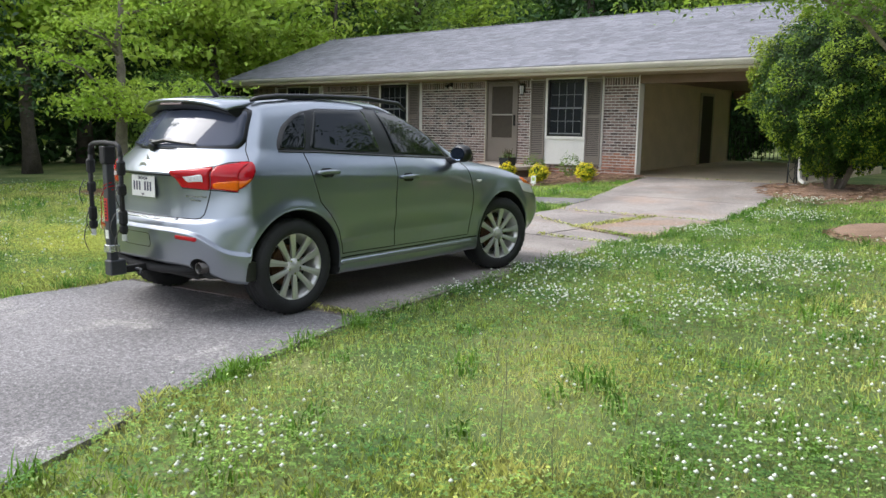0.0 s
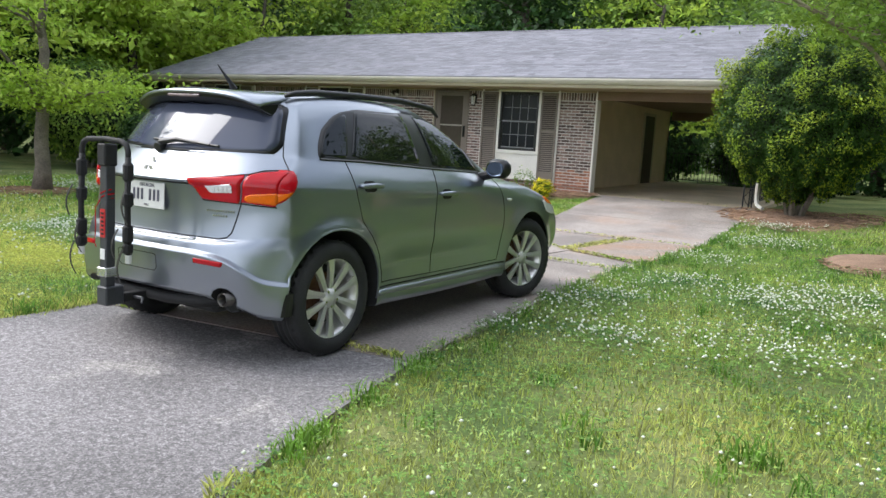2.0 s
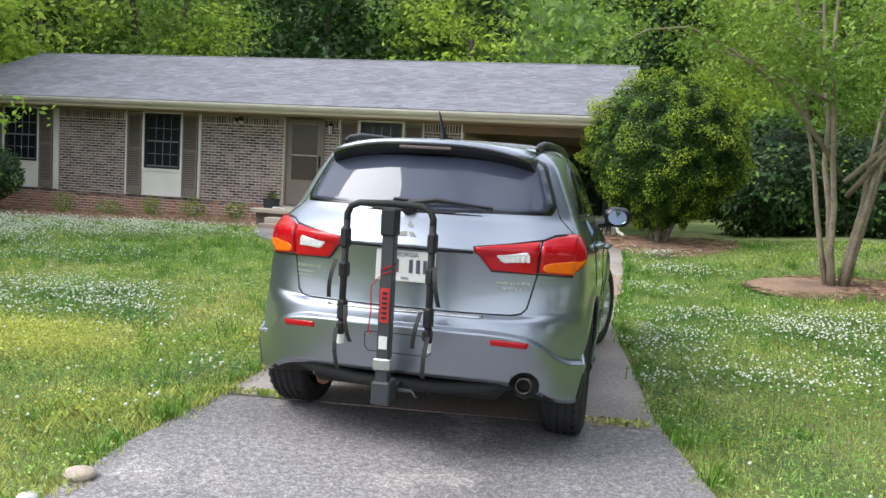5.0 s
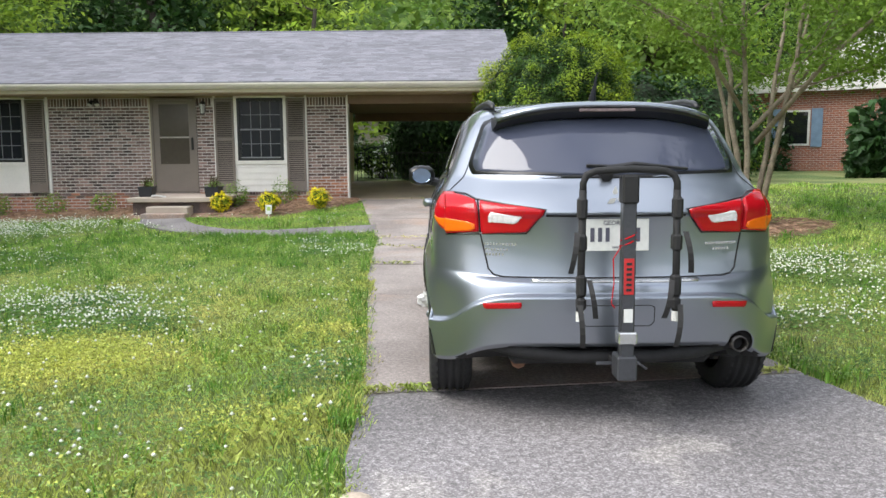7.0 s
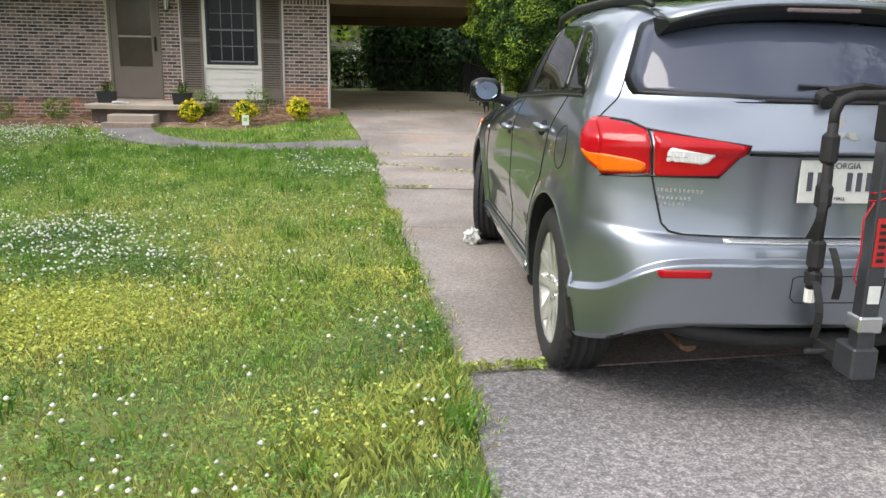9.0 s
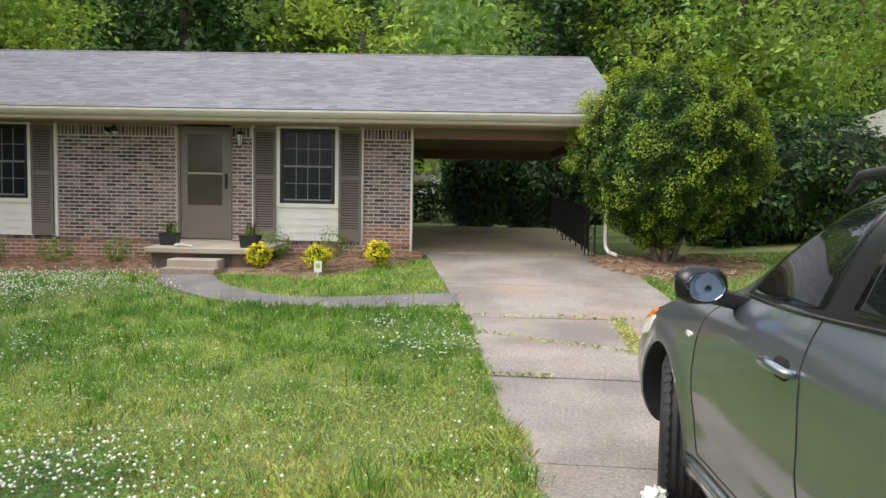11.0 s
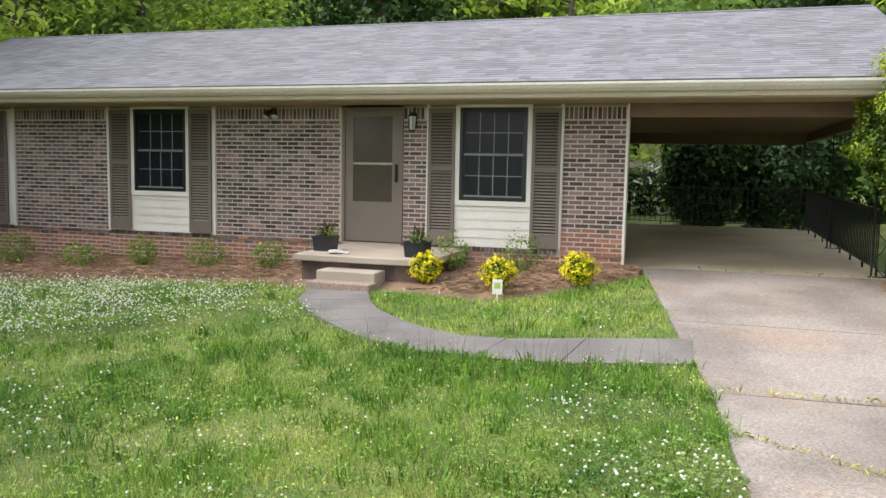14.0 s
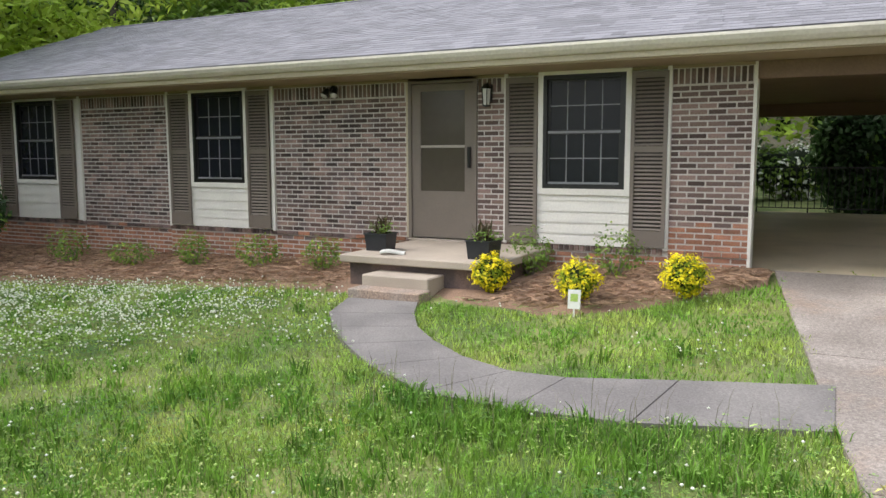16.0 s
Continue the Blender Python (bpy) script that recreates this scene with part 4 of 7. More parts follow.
for s in (-1, 1):
    part("window_surround", patch(s, DLO, 0.003, 0.03, 18, 34), M["gloss_black"], car, "black window surround", True)
    for nm, poly in GLASS:
        part(nm, patch(s, poly, 0.007, 0.025, 16, 18), M["tint"], car, "dark tinted side glass", True)
    part("front_door_seam", seam(s, [(0.76, 1.07), (0.80, 0.75), (0.74, 0.40), (-0.27, 0.40), (-0.275, 0.75), (-0.22, 1.14)], 0.0045), M["under"], car)
    part("rear_door_seam", seam(s, [(-0.27, 0.40), (-0.885, 0.405), (-0.90, 0.47), (-0.935, 0.60), (-1.01, 0.72), (-1.10, 0.82), (-1.15, 0.98), (-1.19, 1.19)], 0.0045), M["under"], car)
    part("belt_moulding", seam(s, [(0.66, 1.104), (-0.3, 1.148), (-1.0, 1.187), (-1.41, 1.197)], 0.007, 0.003), M["gloss_black"], car)
    for y, z in ((-0.11, 0.972), (-1.015, 1.04)):
        c = onto(s, y, z, 0.0)
        part("door_handle", tubes(([c + Vector((0, 0.11, 0.0)), c + Vector((s * 0.028, 0.095, 0)), c + Vector((s * 0.036, 0, 0.004)), c + Vector((s * 0.028, -0.095, 0)), c + Vector((0, -0.11, 0))], [0.012, 0.016, 0.018, 0.016, 0.012]), n=8), M["paint"], car, "", True)
        # Flat black patch on the door skin, painted as shade behind the handle.
        part("handle_recess", patch(s, [(y + 0.065, z - 0.040), (y + 0.065, z + 0.030), (y - 0.065, z + 0.030), (y - 0.065, z - 0.040)], 0.0015, 0.03, 6, 6), M["under"], car)
    part("side_skirt", tubes(([onto(s, y, 0.335, -0.004) for y in np.linspace(0.86, -0.90, 18)], 0.024), n=8), M["paint"], car, "", True)
    part("skirt_shadow_gap", seam(s, [(0.86, 0.372), (-0.90, 0.372)], 0.006, -0.001), M["under"], car)
    for y in (1.30, -1.335):
        pts = []
        for k in range(25):
            a = math.radians(-8 + 196 * k / 24)
            pts.append(onto(s, y + 0.43 * math.cos(a), max(0.355 + 0.43 * math.sin(a), 0.30), -0.006))
        part("arch_lip", tubes((pts, 0.009), n=6), M["paint"], car, "", True)
    part("hatch_gap", seam(s, [(-1.50, 1.50), (-1.545, 1.40), (-1.60, 1.28), (-1.64, 1.19), (-1.665, 1.13)], 0.004, -0.001), M["under"], car)
    # mirror
    mir = part("door_mirror", lathe(bmesh.new(), [(0.0, -0.12), (0.06, -0.11), (0.088, -0.06), (0.092, 0.0), (0.085, 0.07), (0.05, 0.11), (0.0, 0.12)], 20, axis='x', m=pose(s * 0.962, 0.53, 1.155) @ Matrix.Diagonal((0.86, 0.66, 0.85, 1))), M["gloss_black"], car, "", True)
    part("mirror_glass", lathe(bmesh.new(), [(0.0, -0.004), (0.073, -0.003), (0.078, 0.0)], 24, axis='x', m=pose(s * 0.962, 0.463, 1.155, 0, -3, -90 + s * 6) @ Matrix.Diagonal((1, 0.95, 0.74, 1))), M["mirror"], mir)
    part("mirror_arm", tubes(([onto(s, 0.58, 1.09, -0.02), (s * 0.90, 0.56, 1.11), (s * 0.95, 0.54, 1.14)], 0.035)), M["trim_black"], mir)
    # roof rail
    rail = [(s * 0.565, 0.20, 1.53), (s * 0.57, 0.10, 1.585), (s * 0.568, -0.3, 1.614), (s * 0.56, -0.8, 1.611), (s * 0.552, -1.22, 1.597), (s * 0.548, -1.38, 1.580), (s * 0.545, -1.46, 1.56)]
    part("roof_rail", tubes((rail, [0.012, 0.019, 0.021, 0.021, 0.021, 0.019, 0.012]), n=8), M["trim_black"], car, "black roof rail", True)
    # tail lamps
    lamp = part("tail_lamp", patch("rear", [(s * 0.80, 1.122), (s * 0.73, 1.112), (s * 0.652, 1.088), (s * 0.642, 0.936), (s * 0.80, 0.926)], 0.016, 0.012, 12, 12), M["lamp_red"], car, "red and amber tail lamp", True)
    part("lamp_wrap", patch(s, [(-1.645, 1.122), (-1.66, 1.06), (-1.705, 0.995), (-1.755, 0.945), (-1.81, 0.926), (-1.79, 1.0), (-1.722, 1.122)], 0.014, 0.012, 10, 8), M["lamp_red"], lamp, "", True)
    part("turn_signal", patch("rear", [(s * 0.80, 1.004), (s * 0.66, 0.988), (s * 0.655, 0.948), (s * 0.80, 0.934)], 0.0185, 0.01, 6, 8), M["lamp_amber"], lamp, "amber turn signal", True)
    part("signal_wrap", patch(s, [(-1.695, 1.012), (-1.715, 0.990), (-1.76, 0.952), (-1.805, 0.934), (-1.79, 1.004)], 0.0165, 0.01, 6, 6), M["lamp_amber"], lamp, "", True)
    part("inner_lamp", patch("rear", [(s * 0.638, 1.086), (s * 0.50, 1.066), (s * 0.335, 1.052), (s * 0.42, 0.942), (s * 0.628, 0.934)], 0.014, 0.008, 12, 12), M["lamp_red"], lamp, "", True)
    part("reversing_lamp", patch("rear", [(s * 0.595, 1.042), (s * 0.435, 1.032), (s * 0.465, 0.985), (s * 0.585, 0.988)], 0.0175, 0.015, 6, 8), M["lamp_clear"], lamp, "clear reversing lamp", True)
    bm = bmesh.new()
    for k in range(2):
        for j in range(5):
            p = onto("rear", s * (0.49 + 0.024 * j), 1.000 + 0.022 * k, 0.019)
            box(bm, p.x - 0.009, p.x + 0.009, p.y - 0.002, p.y + 0.002, p.z - 0.008, p.z + 0.008, bevel=0.003)
    part("lamp_facet", bm, M["lamp_clear"], lamp)
    part("lamp_edge", seam("rear", [(s * 0.80, 0.922), (s * 0.64, 0.934), (s * 0.42, 0.940), (s * 0.332, 1.052), (s * 0.50, 1.073), (s * 0.653, 1.097), (s * 0.70, 1.12), (s * 0.79, 1.128)], 0.004, 0.006), M["gloss_black"], lamp)
    part("reflector", patch("rear", [(s * 0.632, 0.618), (s * 0.448, 0.622), (s * 0.455, 0.586), (s * 0.625, 0.584)], 0.006, 0.008, 4, 8), M["lamp_red"], car, "red bumper reflector", True)
    part("mud_flap", patch(s, [(-1.705, 0.44), (-1.70, 0.215), (-1.745, 0.21), (-1.775, 0.30), (-1.77, 0.44)], 0.004, 0.01, 5, 4, -0.03), M["trim_black"], car)
    part("side_marker", patch(s, [(1.80, 0.885), (1.66, 0.895), (1.69, 0.83), (1.80, 0.82)], 0.008, 0.01, 4, 4), M["lamp_amber"], car, "amber side marker", True)
    part("fender_blinker", patch(s, [(0.95, 0.905), (0.86, 0.905), (0.875, 0.88), (0.935, 0.88)], 0.006, 0.01, 3, 4), M["lamp_clear"], car, "", True)
    part("head_lamp", patch(s, [(1.86, 0.84), (1.60, 0.865), (1.66, 0.76), (1.86, 0.72)], 0.004, 0.02, 8, 8), M["lamp_clear"], car, "", True)
part("fuel_flap", seam(-1, [(-1.40 + 0.085 * math.cos(a), 0.985 + 0.09 * math.sin(a)) for a in np.linspace(0, 2 * math.pi, 17)], 0.003, -0.0005, 2), M["under"], car)

# hatch, bumper, glass behind
part("screen_surround", patch("rear", [(0.595, 1.505), (0.685, 1.265), (0.665, 1.205), (0.3, 1.198), (-0.3, 1.198), (-0.665, 1.205), (-0.685, 1.265), (-0.595, 1.505)], 0.003, 0.05, 18, 28), M["gloss_black"], car, "black screen border", True)
part("rear_screen", patch("rear", [(0.578, 1.49), (0.663, 1.27), (0.642, 1.222), (0.3, 1.213), (-0.3, 1.213), (-0.642, 1.222), (-0.663, 1.27), (-0.578, 1.49)], 0.006, 0.05, 18, 28), M["rear_tint"], car, "dark rear window", True)
part("hatch_seam", seam("rear", [(0.648, 1.095), (0.636, 0.93), (0.600, 0.765), (0.575, 0.738), (0.53, 0.729), (-0.53, 0.729), (-0.575, 0.738), (-0.600, 0.765), (-0.636, 0.93), (-0.648, 1.095)], 0.005, -0.001), M["under"], car)
bump = part("loading_strip", patch("rear", [(0.40, 0.722), (0.40, 0.711), (-0.40, 0.711), (-0.40, 0.722)], 0.006, 0.004, 3, 20), M["silver"], car, "silver loading strip", True)
part("tow_cover", seam("rear", [(0.17, 0.60), (0.17, 0.53), (0.15, 0.51), (-0.15, 0.51), (-0.17, 0.53), (-0.17, 0.60), (-0.15, 0.61), (0.15, 0.61), (0.17, 0.60)], 0.0025, 0.0), M["under"], bump)
bm = bmesh.new()
rows = []
for y, z, w, th, dr in ((-1.40, 1.585, 0.53, 0.006, 0.030), (-1.58, 1.576, 0.54, 0.010, 0.045), (-1.70, 1.566, 0.545, 0.011, 0.058), (-1.765, 1.556, 0.54, 0.010, 0.066)):
    up, dn = [], []
    for k in range(17):
        f = -1 + 2 * k / 16
        drop = dr * abs(f) ** 3
        bow = 0.10 * abs(f) ** 2.5
        up.append(bm.verts.new((f * w, y + bow, z + th - drop)))
        dn.append(bm.verts.new((f * w, y + bow, z - th - drop)))
    rows.append((up, dn))
for (ua, da), (ub, db) in zip(rows, rows[1:]):
    for k in range(16):
        bm.faces.new((ua[k], ub[k], ub[k + 1], ua[k + 1]))
        bm.faces.new((da[k + 1], db[k + 1], db[k], da[k]))
    bm.faces.new((ua[0], da[0], db[0], ub[0])), bm.faces.new((ub[16], db[16], da[16], ua[16]))
for k in range(16):
    bm.faces.new((rows[-1][0][k], rows[-1][1][k], rows[-1][1][k + 1], rows[-1][0][k + 1]))
spoil = part("roof_spoiler", bm, M["paint"], car, "", True)
bm = bmesh.new()
rows = []
for y, z, w in ((-1.762, 1.546, 0.539), (-1.755, 1.528, 0.542), (-1.70, 1.498, 0.556), (-1.66, 1.494, 0.56)):
    rows.append([bm.verts.new((w * (-1 + k / 8), y + 0.10 * abs(-1 + k / 8) ** 2.5, z - 0.058 * abs(-1 + k / 8) ** 3)) for k in range(17)])
rows.append([bm.verts.new((v.co.x, v.co.y + 0.03, v.co.z + 0.07)) for v in rows[-1]])
for a, b in zip(rows, rows[1:] + rows[:1]):
    for k in range(16):
        bm.faces.new((a[k], a[k + 1], b[k + 1], b[k]))
for k in (0, 16):
    bm.faces.new([r[k] for r in rows])
bmesh.ops.recalc_face_normals(bm, faces=bm.faces)
part("spoiler_lip", bm, M["gloss_black"], spoil, "black spoiler underside")
part("brake_lamp", cube(-0.14, 0.14, -1.768, -1.752, 1.522, 1.538, bevel=0.004), material("dark_red_lamp", (0.14, 0.10, 0.10), 0.2), spoil)
wip = part("wiper", tubes(([onto("rear", 0.33, 1.232, 0.025), onto("rear", 0.1, 1.245, 0.035), onto("rear", -0.03, 1.225, 0.03)], [0.006, 0.014, 0.018]), ([onto("rear", 0.38, 1.232, 0.018), onto("rear", -0.12, 1.25, 0.018)], 0.008), n=6), M["trim_black"], car)
part("wiper_motor", lathe(bmesh.new(), [(0.0, -0.05), (0.03, -0.045), (0.035, 0)], 14, m=Matrix.Translation(onto("rear", -0.03, 1.225, 0.0)) @ pose(0, 0, 0, -70)), M["trim_black"], wip)
badge = None
for k in range(3):
    a = math.radians(90 + 120 * k)
    bm = bmesh.new()
    long_, side_ = 0.026, 0.013
    mid_p = onto("rear", 0.028 * math.cos(a), 1.105 + 0.028 * math.sin(a), 0.004)
    u, w = Vector((math.cos(a), 0, math.sin(a))), Vector((-math.sin(a), 0, math.cos(a)))
    n_ = Vector((0, -1, 0.35)).normalized()
    rim_pts = [mid_p + q for q in (u * long_, w * side_, -u * long_, -w * side_)]
    lo_v = [bm.verts.new(q) for q in rim_pts]
    hi_v = [bm.verts.new(q + n_ * 0.006) for q in rim_pts]
    bm.faces.new(hi_v)
    for q in range(4):
        bm.faces.new((lo_v[q], lo_v[(q + 1) % 4], hi_v[(q + 1) % 4], hi_v[q]))
    bmesh.ops.recalc_face_normals(bm, faces=bm.faces)
    badge = part("badge", bm, M["alloy"], badge or car, "silver badge" if k == 0 else "")
    if k:
        badge = badge.parent
bm = bmesh.new()
for x0, x1, z in ((-0.62, -0.46, 0.885), (-0.615, -0.50, 0.858), (-0.61, -0.52, 0.835), (0.44, 0.61, 0.885), (0.48, 0.57, 0.858)):
    n = int((x1 - x0) / 0.014)
    for k in range(n):
        a = x0 + (x1 - x0) * k / n
        p = onto("rear", a, z, 0.003)
        box(bm, p.x, p.x + 0.009, p.y - 0.001, p.y + 0.004, p.z - 0.0065, p.z + 0.0065)
part("lettering", bm, M["silver"], car, "small silver lettering bars")["kind"] = "stuff"
p = onto("rear", 0.0, 0.935, 0.0)
plate = part("number_plate", cube(-0.1525, 0.1525, -0.006, 0, -0.076, 0.076, bevel=0.002), M["plate"], car, "white licence plate with dark bars")
plate.matrix_basis = Matrix.Translation((0, p.y - 0.010, 0.935)) @ pose(0, 0, 0, -1)
for k in range(7):
    if k != 3:
        part("plate_bar", cube(-0.125 + k * 0.036, -0.106 + k * 0.036, -0.0085, -0.006, -0.032, 0.034), M["ink"], plate)
for word, size, z in (("GEORGIA", 0.03, 0.047), ("HALL", 0.018, -0.064)):
    txt = bpy.data.curves.new("plate_word", 'FONT')
    txt.body, txt.size, txt.extrude, txt.align_x = word, size, 0.0008, 'CENTER'
    txt.materials.append(M["ink"])
    to = new("plate_word", txt)
    to.parent = plate
    to.matrix_basis = pose(0, -0.0078, z, 90)
# Black line paints the shadow above the plate, from lamp to lamp.
part("garnish_gap", seam("rear", [(0.33, 1.026), (-0.33, 1.026)], 0.007, 0.0), M["under"], car, "", True)
part("antenna", tubes(([(0.0, -1.36, 1.60), (0.0, -1.40, 1.645), (0.0, -1.50, 1.74)], [0.024, 0.013, 0.003])), M["trim_black"], car)
part("exhaust_pipe", lathe(bmesh.new(), [(0.031, 0.16), (0.032, -0.02), (0.039, -0.024), (0.041, 0.16)], 24, m=pose(0.617, -1.965, 0.395, -90)), M["chrome_dark"], car, "dark exhaust tip", True)
# Black disc set inside the tip to stand for the pipe's dark interior.
part("exhaust_bore", lathe(bmesh.new(), [(0.0, 0.03), (0.0315, 0.03)], 20, m=pose(0.617, -1.965, 0.395, -90)), M["under"], car)
part("muffler", tubes(([(0.617, -1.9, 0.37), (0.55, -1.75, 0.34), (0.2, -1.7, 0.33)], 0.06)), M["under"], car)
part("spare_well", cube(-0.50, 0.50, -1.93, -1.60, 0.285, 0.37, bevel=0.03), M["under"], car, "dark underbody panel")
part("rear_axle", tubes(([(-0.7, -1.335, 0.30), (0.7, -1.335, 0.30)], 0.05), ([(-0.45, -1.33, 0.28), (-0.45, -1.9, 0.30)], 0.04), n=8), M["rust"], car)


# wheels
def wheel(m, s):
    w = thing("wheel", m, "silver alloy wheel with black tyre", "wheel")
    del w["category"]
    w.parent = car
    R, W = 0.356, 0.23
    prof = [(0.246, -W * 0.42), (0.27, -W * 0.5), (0.30, -W * 0.5), (0.338, -W * 0.44), (0.353, -W * 0.36)]
    for x in (-0.26, -0.09, 0.09, 0.26):
        prof += [(R, W * (x - 0.05)), (R - 0.009, W * (x - 0.03)), (R - 0.009, W * (x + 0.03)), (R, W * (x + 0.05))]
    prof += [(0.353, W * 0.36), (0.338, W * 0.44), (0.30, W * 0.5), (0.27, W * 0.5), (0.246, W * 0.42)]
    bm = lathe(bmesh.new(), prof, 48, axis='x')
    # tread blocks on the shoulders
    for k in range(40):
        a = 2 * math.pi * k / 40
        for e in (-1, 1):
            c = Matrix.Rotation(a, 4, 'X')
            q = [c @ Vector((e * W * x, h * 0.028, r_)) for x, r_ in ((0.30, R + 0.001), (0.45, 0.336)) for h in (-0.5, 0.5)]
            q2 = [v_ * 1.0 + (c @ Vector((0, 0, 0.006))) for v_ in q]
            vs = [bm.verts.new(v_) for v_ in q2]
            bm.faces.new((vs[0], vs[1], vs[3], vs[2]))
    part("tyre", bm, M["rubber"], w, "black tyre", True)
    bm = lathe(bmesh.new(), [(0.200, -0.09), (0.205, 0.02), (0.236, 0.085), (0.252, 0.098), (0.257, 0.092), (0.25, 0.08)], 48, axis='x')
    part("rim", bm, M["alloy"], w, "", True)
    for k in range(5):
        for e in (-1, 1):
            a = 2 * math.pi * k / 5 + e * 0.27
            c = Matrix.Rotation(a, 4, 'X')
            spoke_bm = bmesh.new()
            pts = []
            for r_, x, hw_, d in ((0.045, 0.072, 0.016, 0.03), (0.10, 0.080, 0.019, 0.03), (0.17, 0.088, 0.022, 0.025), (0.243, 0.092, 0.030, 0.02)):
                off = e * 0.010 * (1 - r_ / 0.25)
                pts.append([spoke_bm.verts.new(c @ Vector(v_)) for v_ in ((x, -hw_ - off, r_), (x + 0.006, -off, r_), (x, hw_ - off, r_), (x - d, hw_ * 0.8 - off, r_), (x - d, -hw_ * 0.8 - off, r_))])
            for A, B in zip(pts, pts[1:]):
                for q in range(5):
                    spoke_bm.faces.new((A[q], A[(q + 1) % 5], B[(q + 1) % 5], B[q]))
            part("spoke", spoke_bm, M["alloy"], w)
    part("hub_cap", lathe(bmesh.new(), [(0.0, 0.095), (0.026, 0.093), (0.034, 0.085), (0.06, 0.078), (0.068, 0.05)], 24, axis='x'), M["alloy"], w, "", True)
    for k in range(5):
        a = 2 * math.pi * (k + 0.5) / 5
        part("wheel_nut", lathe(bmesh.new(), [(0.0, 0.088), (0.009, 0.087), (0.010, 0.06)], 6, axis='x', m=pose(0, 0.053 * math.cos(a), 0.053 * math.sin(a))), M["chrome"], w)
    part("brake_disc", lathe(bmesh.new(), [(0.0, 0.0), (0.15, 0.0), (0.155, -0.01), (0.155, -0.02), (0.0, -0.02)], 32, axis='x'), M["rust"], w)
    part("wheel_back", lathe(bmesh.new(), [(0.0, -0.03), (0.20, -0.03)], 24, axis='x'), M["under"], w)
    return w


wheel(pose(0.78, -1.335, 0.356, 20), 1)
wheel(pose(0.78, 1.30, 0.356, 0, 0, -15) @ pose(0, 0, 0, 48), 1)
wheel(pose(-0.78, -1.335, 0.356, 10, 0, 180), -1)
wheel(pose(-0.78, 1.30, 0.356, 0, 0, 165) @ pose(0, 0, 0, 70), -1)

# ---- bicycle rack on the tow hitch ----
rack = thing("bike_rack", CAR @ pose(-0.008, -2.27, 0), "folded black hitch-mounted bicycle rack with straps", "bike rack")
post = part("post", cube(-0.03, 0.03, -0.03, 0.03, 0.31, 1.215, bevel=0.005), M["rack"], rack, "dark grey square steel post")
part("post_cap", cube(-0.036, 0.036, -0.045, 0.04, 1.10, 1.225, bevel=0.008), M["strap"], post)
part("label_patch", cube(-0.022, 0.022, -0.0335, -0.0305, 0.70, 0.86), M["red_tape"], post, "red printed label")
bm = bmesh.new()
for k in range(6):
    box(bm, -0.012, 0.012, -0.036, -0.034, 0.715 + k * 0.023, 0.727 + k * 0.023)
part("label_bars", bm, M["strap"], post)
part("sticker", cube(-0.02, 0.02, -0.0335, -0.0305, 0.575, 0.635), M["plate"], post, "white sticker")
part("clamp", cube(-0.042, 0.042, -0.042, 0.042, 0.475, 0.53, bevel=0.006), M["silver"], post, "scratched steel clamp")
part("pivot_bracket", cube(-0.045, 0.045, -0.04, 0.08, 0.31, 0.42, bevel=0.008), M["rack"], post)
part("hitch_bar", cube(-0.026, 0.026, 0.05, 0.42, 0.315, 0.365, bevel=0.004), M["under"], rack)
part("tow_bar", tubes(([(-0.62, 0.36, 0.40), (-0.45, 0.30, 0.37), (-0.2, 0.27, 0.345), (0.2, 0.27, 0.345), (0.42, 0.30, 0.36), (0.58, 0.36, 0.385)], 0.032), n=10), M["under"], rack, "black tow bar tube", True)
part("hitch_pin", tubes(([(-0.10, 0.16, 0.34), (0.10, 0.16, 0.34)], 0.009), ([(0.10, 0.16, 0.34), (0.13, 0.13, 0.32)], 0.006)), M["rack"], rack)
U = [(-0.205, -0.02, 1.13), (-0.205, -0.02, 1.19), (-0.19, -0.02, 1.225), (-0.15, -0.02, 1.243), (0, -0.02, 1.25), (0.15, -0.02, 1.243), (0.19, -0.02, 1.225), (0.205, -0.02, 1.19), (0.205, -0.02, 1.13)]
part("top_bar", tubes((U, 0.016), n=10), M["strap"], rack, "", True)
for s in (-1, 1):
    arm = part("arm", tubes(([(s * 0.205, -0.02, 1.16), (s * 0.208, -0.025, 0.9), (s * 0.212, -0.02, 0.62)], 0.017), n=8), M["strap"], rack, "folded carrying arm", True)
    part("end_cap", tubes(([(s * 0.212, -0.02, 0.625), (s * 0.212, -0.02, 0.58)], 0.018), n=8), M["plate"], arm, "white end cap")
    for z, t in ((1.08, 0.05), (0.93, 0.04), (0.74, 0.05), (0.66, 0.03)):
        part("cradle", cube(s * 0.208 - 0.021, s * 0.208 + 0.021, -0.05, 0.008, z - t, z + t, bevel=0.012), M["strap"], arm)
    bm = bmesh.new()
    for x0, z0, x1, z1, bend in ((s * 0.235, 0.98, s * 0.262, 0.80, 0.03), (s * 0.18, 0.77, s * 0.15, 0.60, -0.03), (s * 0.22, 0.66, s * 0.205, 0.47, 0.02)):
        rows = []
        for k in range(7):
            f = k / 6
            x, z, y = x0 + (x1 - x0) * f, z0 + (z1 - z0) * f, -0.06 - 0.03 * math.sin(f * 3.1)
            rows.append([bm.verts.new((x - 0.011, y, z)), bm.verts.new((x + 0.011, y - 0.006, z)), bm.verts.new((x + 0.011, y - 0.003, z)), bm.verts.new((x - 0.011, y + 0.003, z))])
        for A, B in zip(rows, rows[1:]):
            for q in range(4):
                bm.faces.new((A[q], A[(q + 1) % 4], B[(q + 1) % 4], B[q]))
    part("strap", bm, M["strap"], arm, "hanging black strap")
cord = []
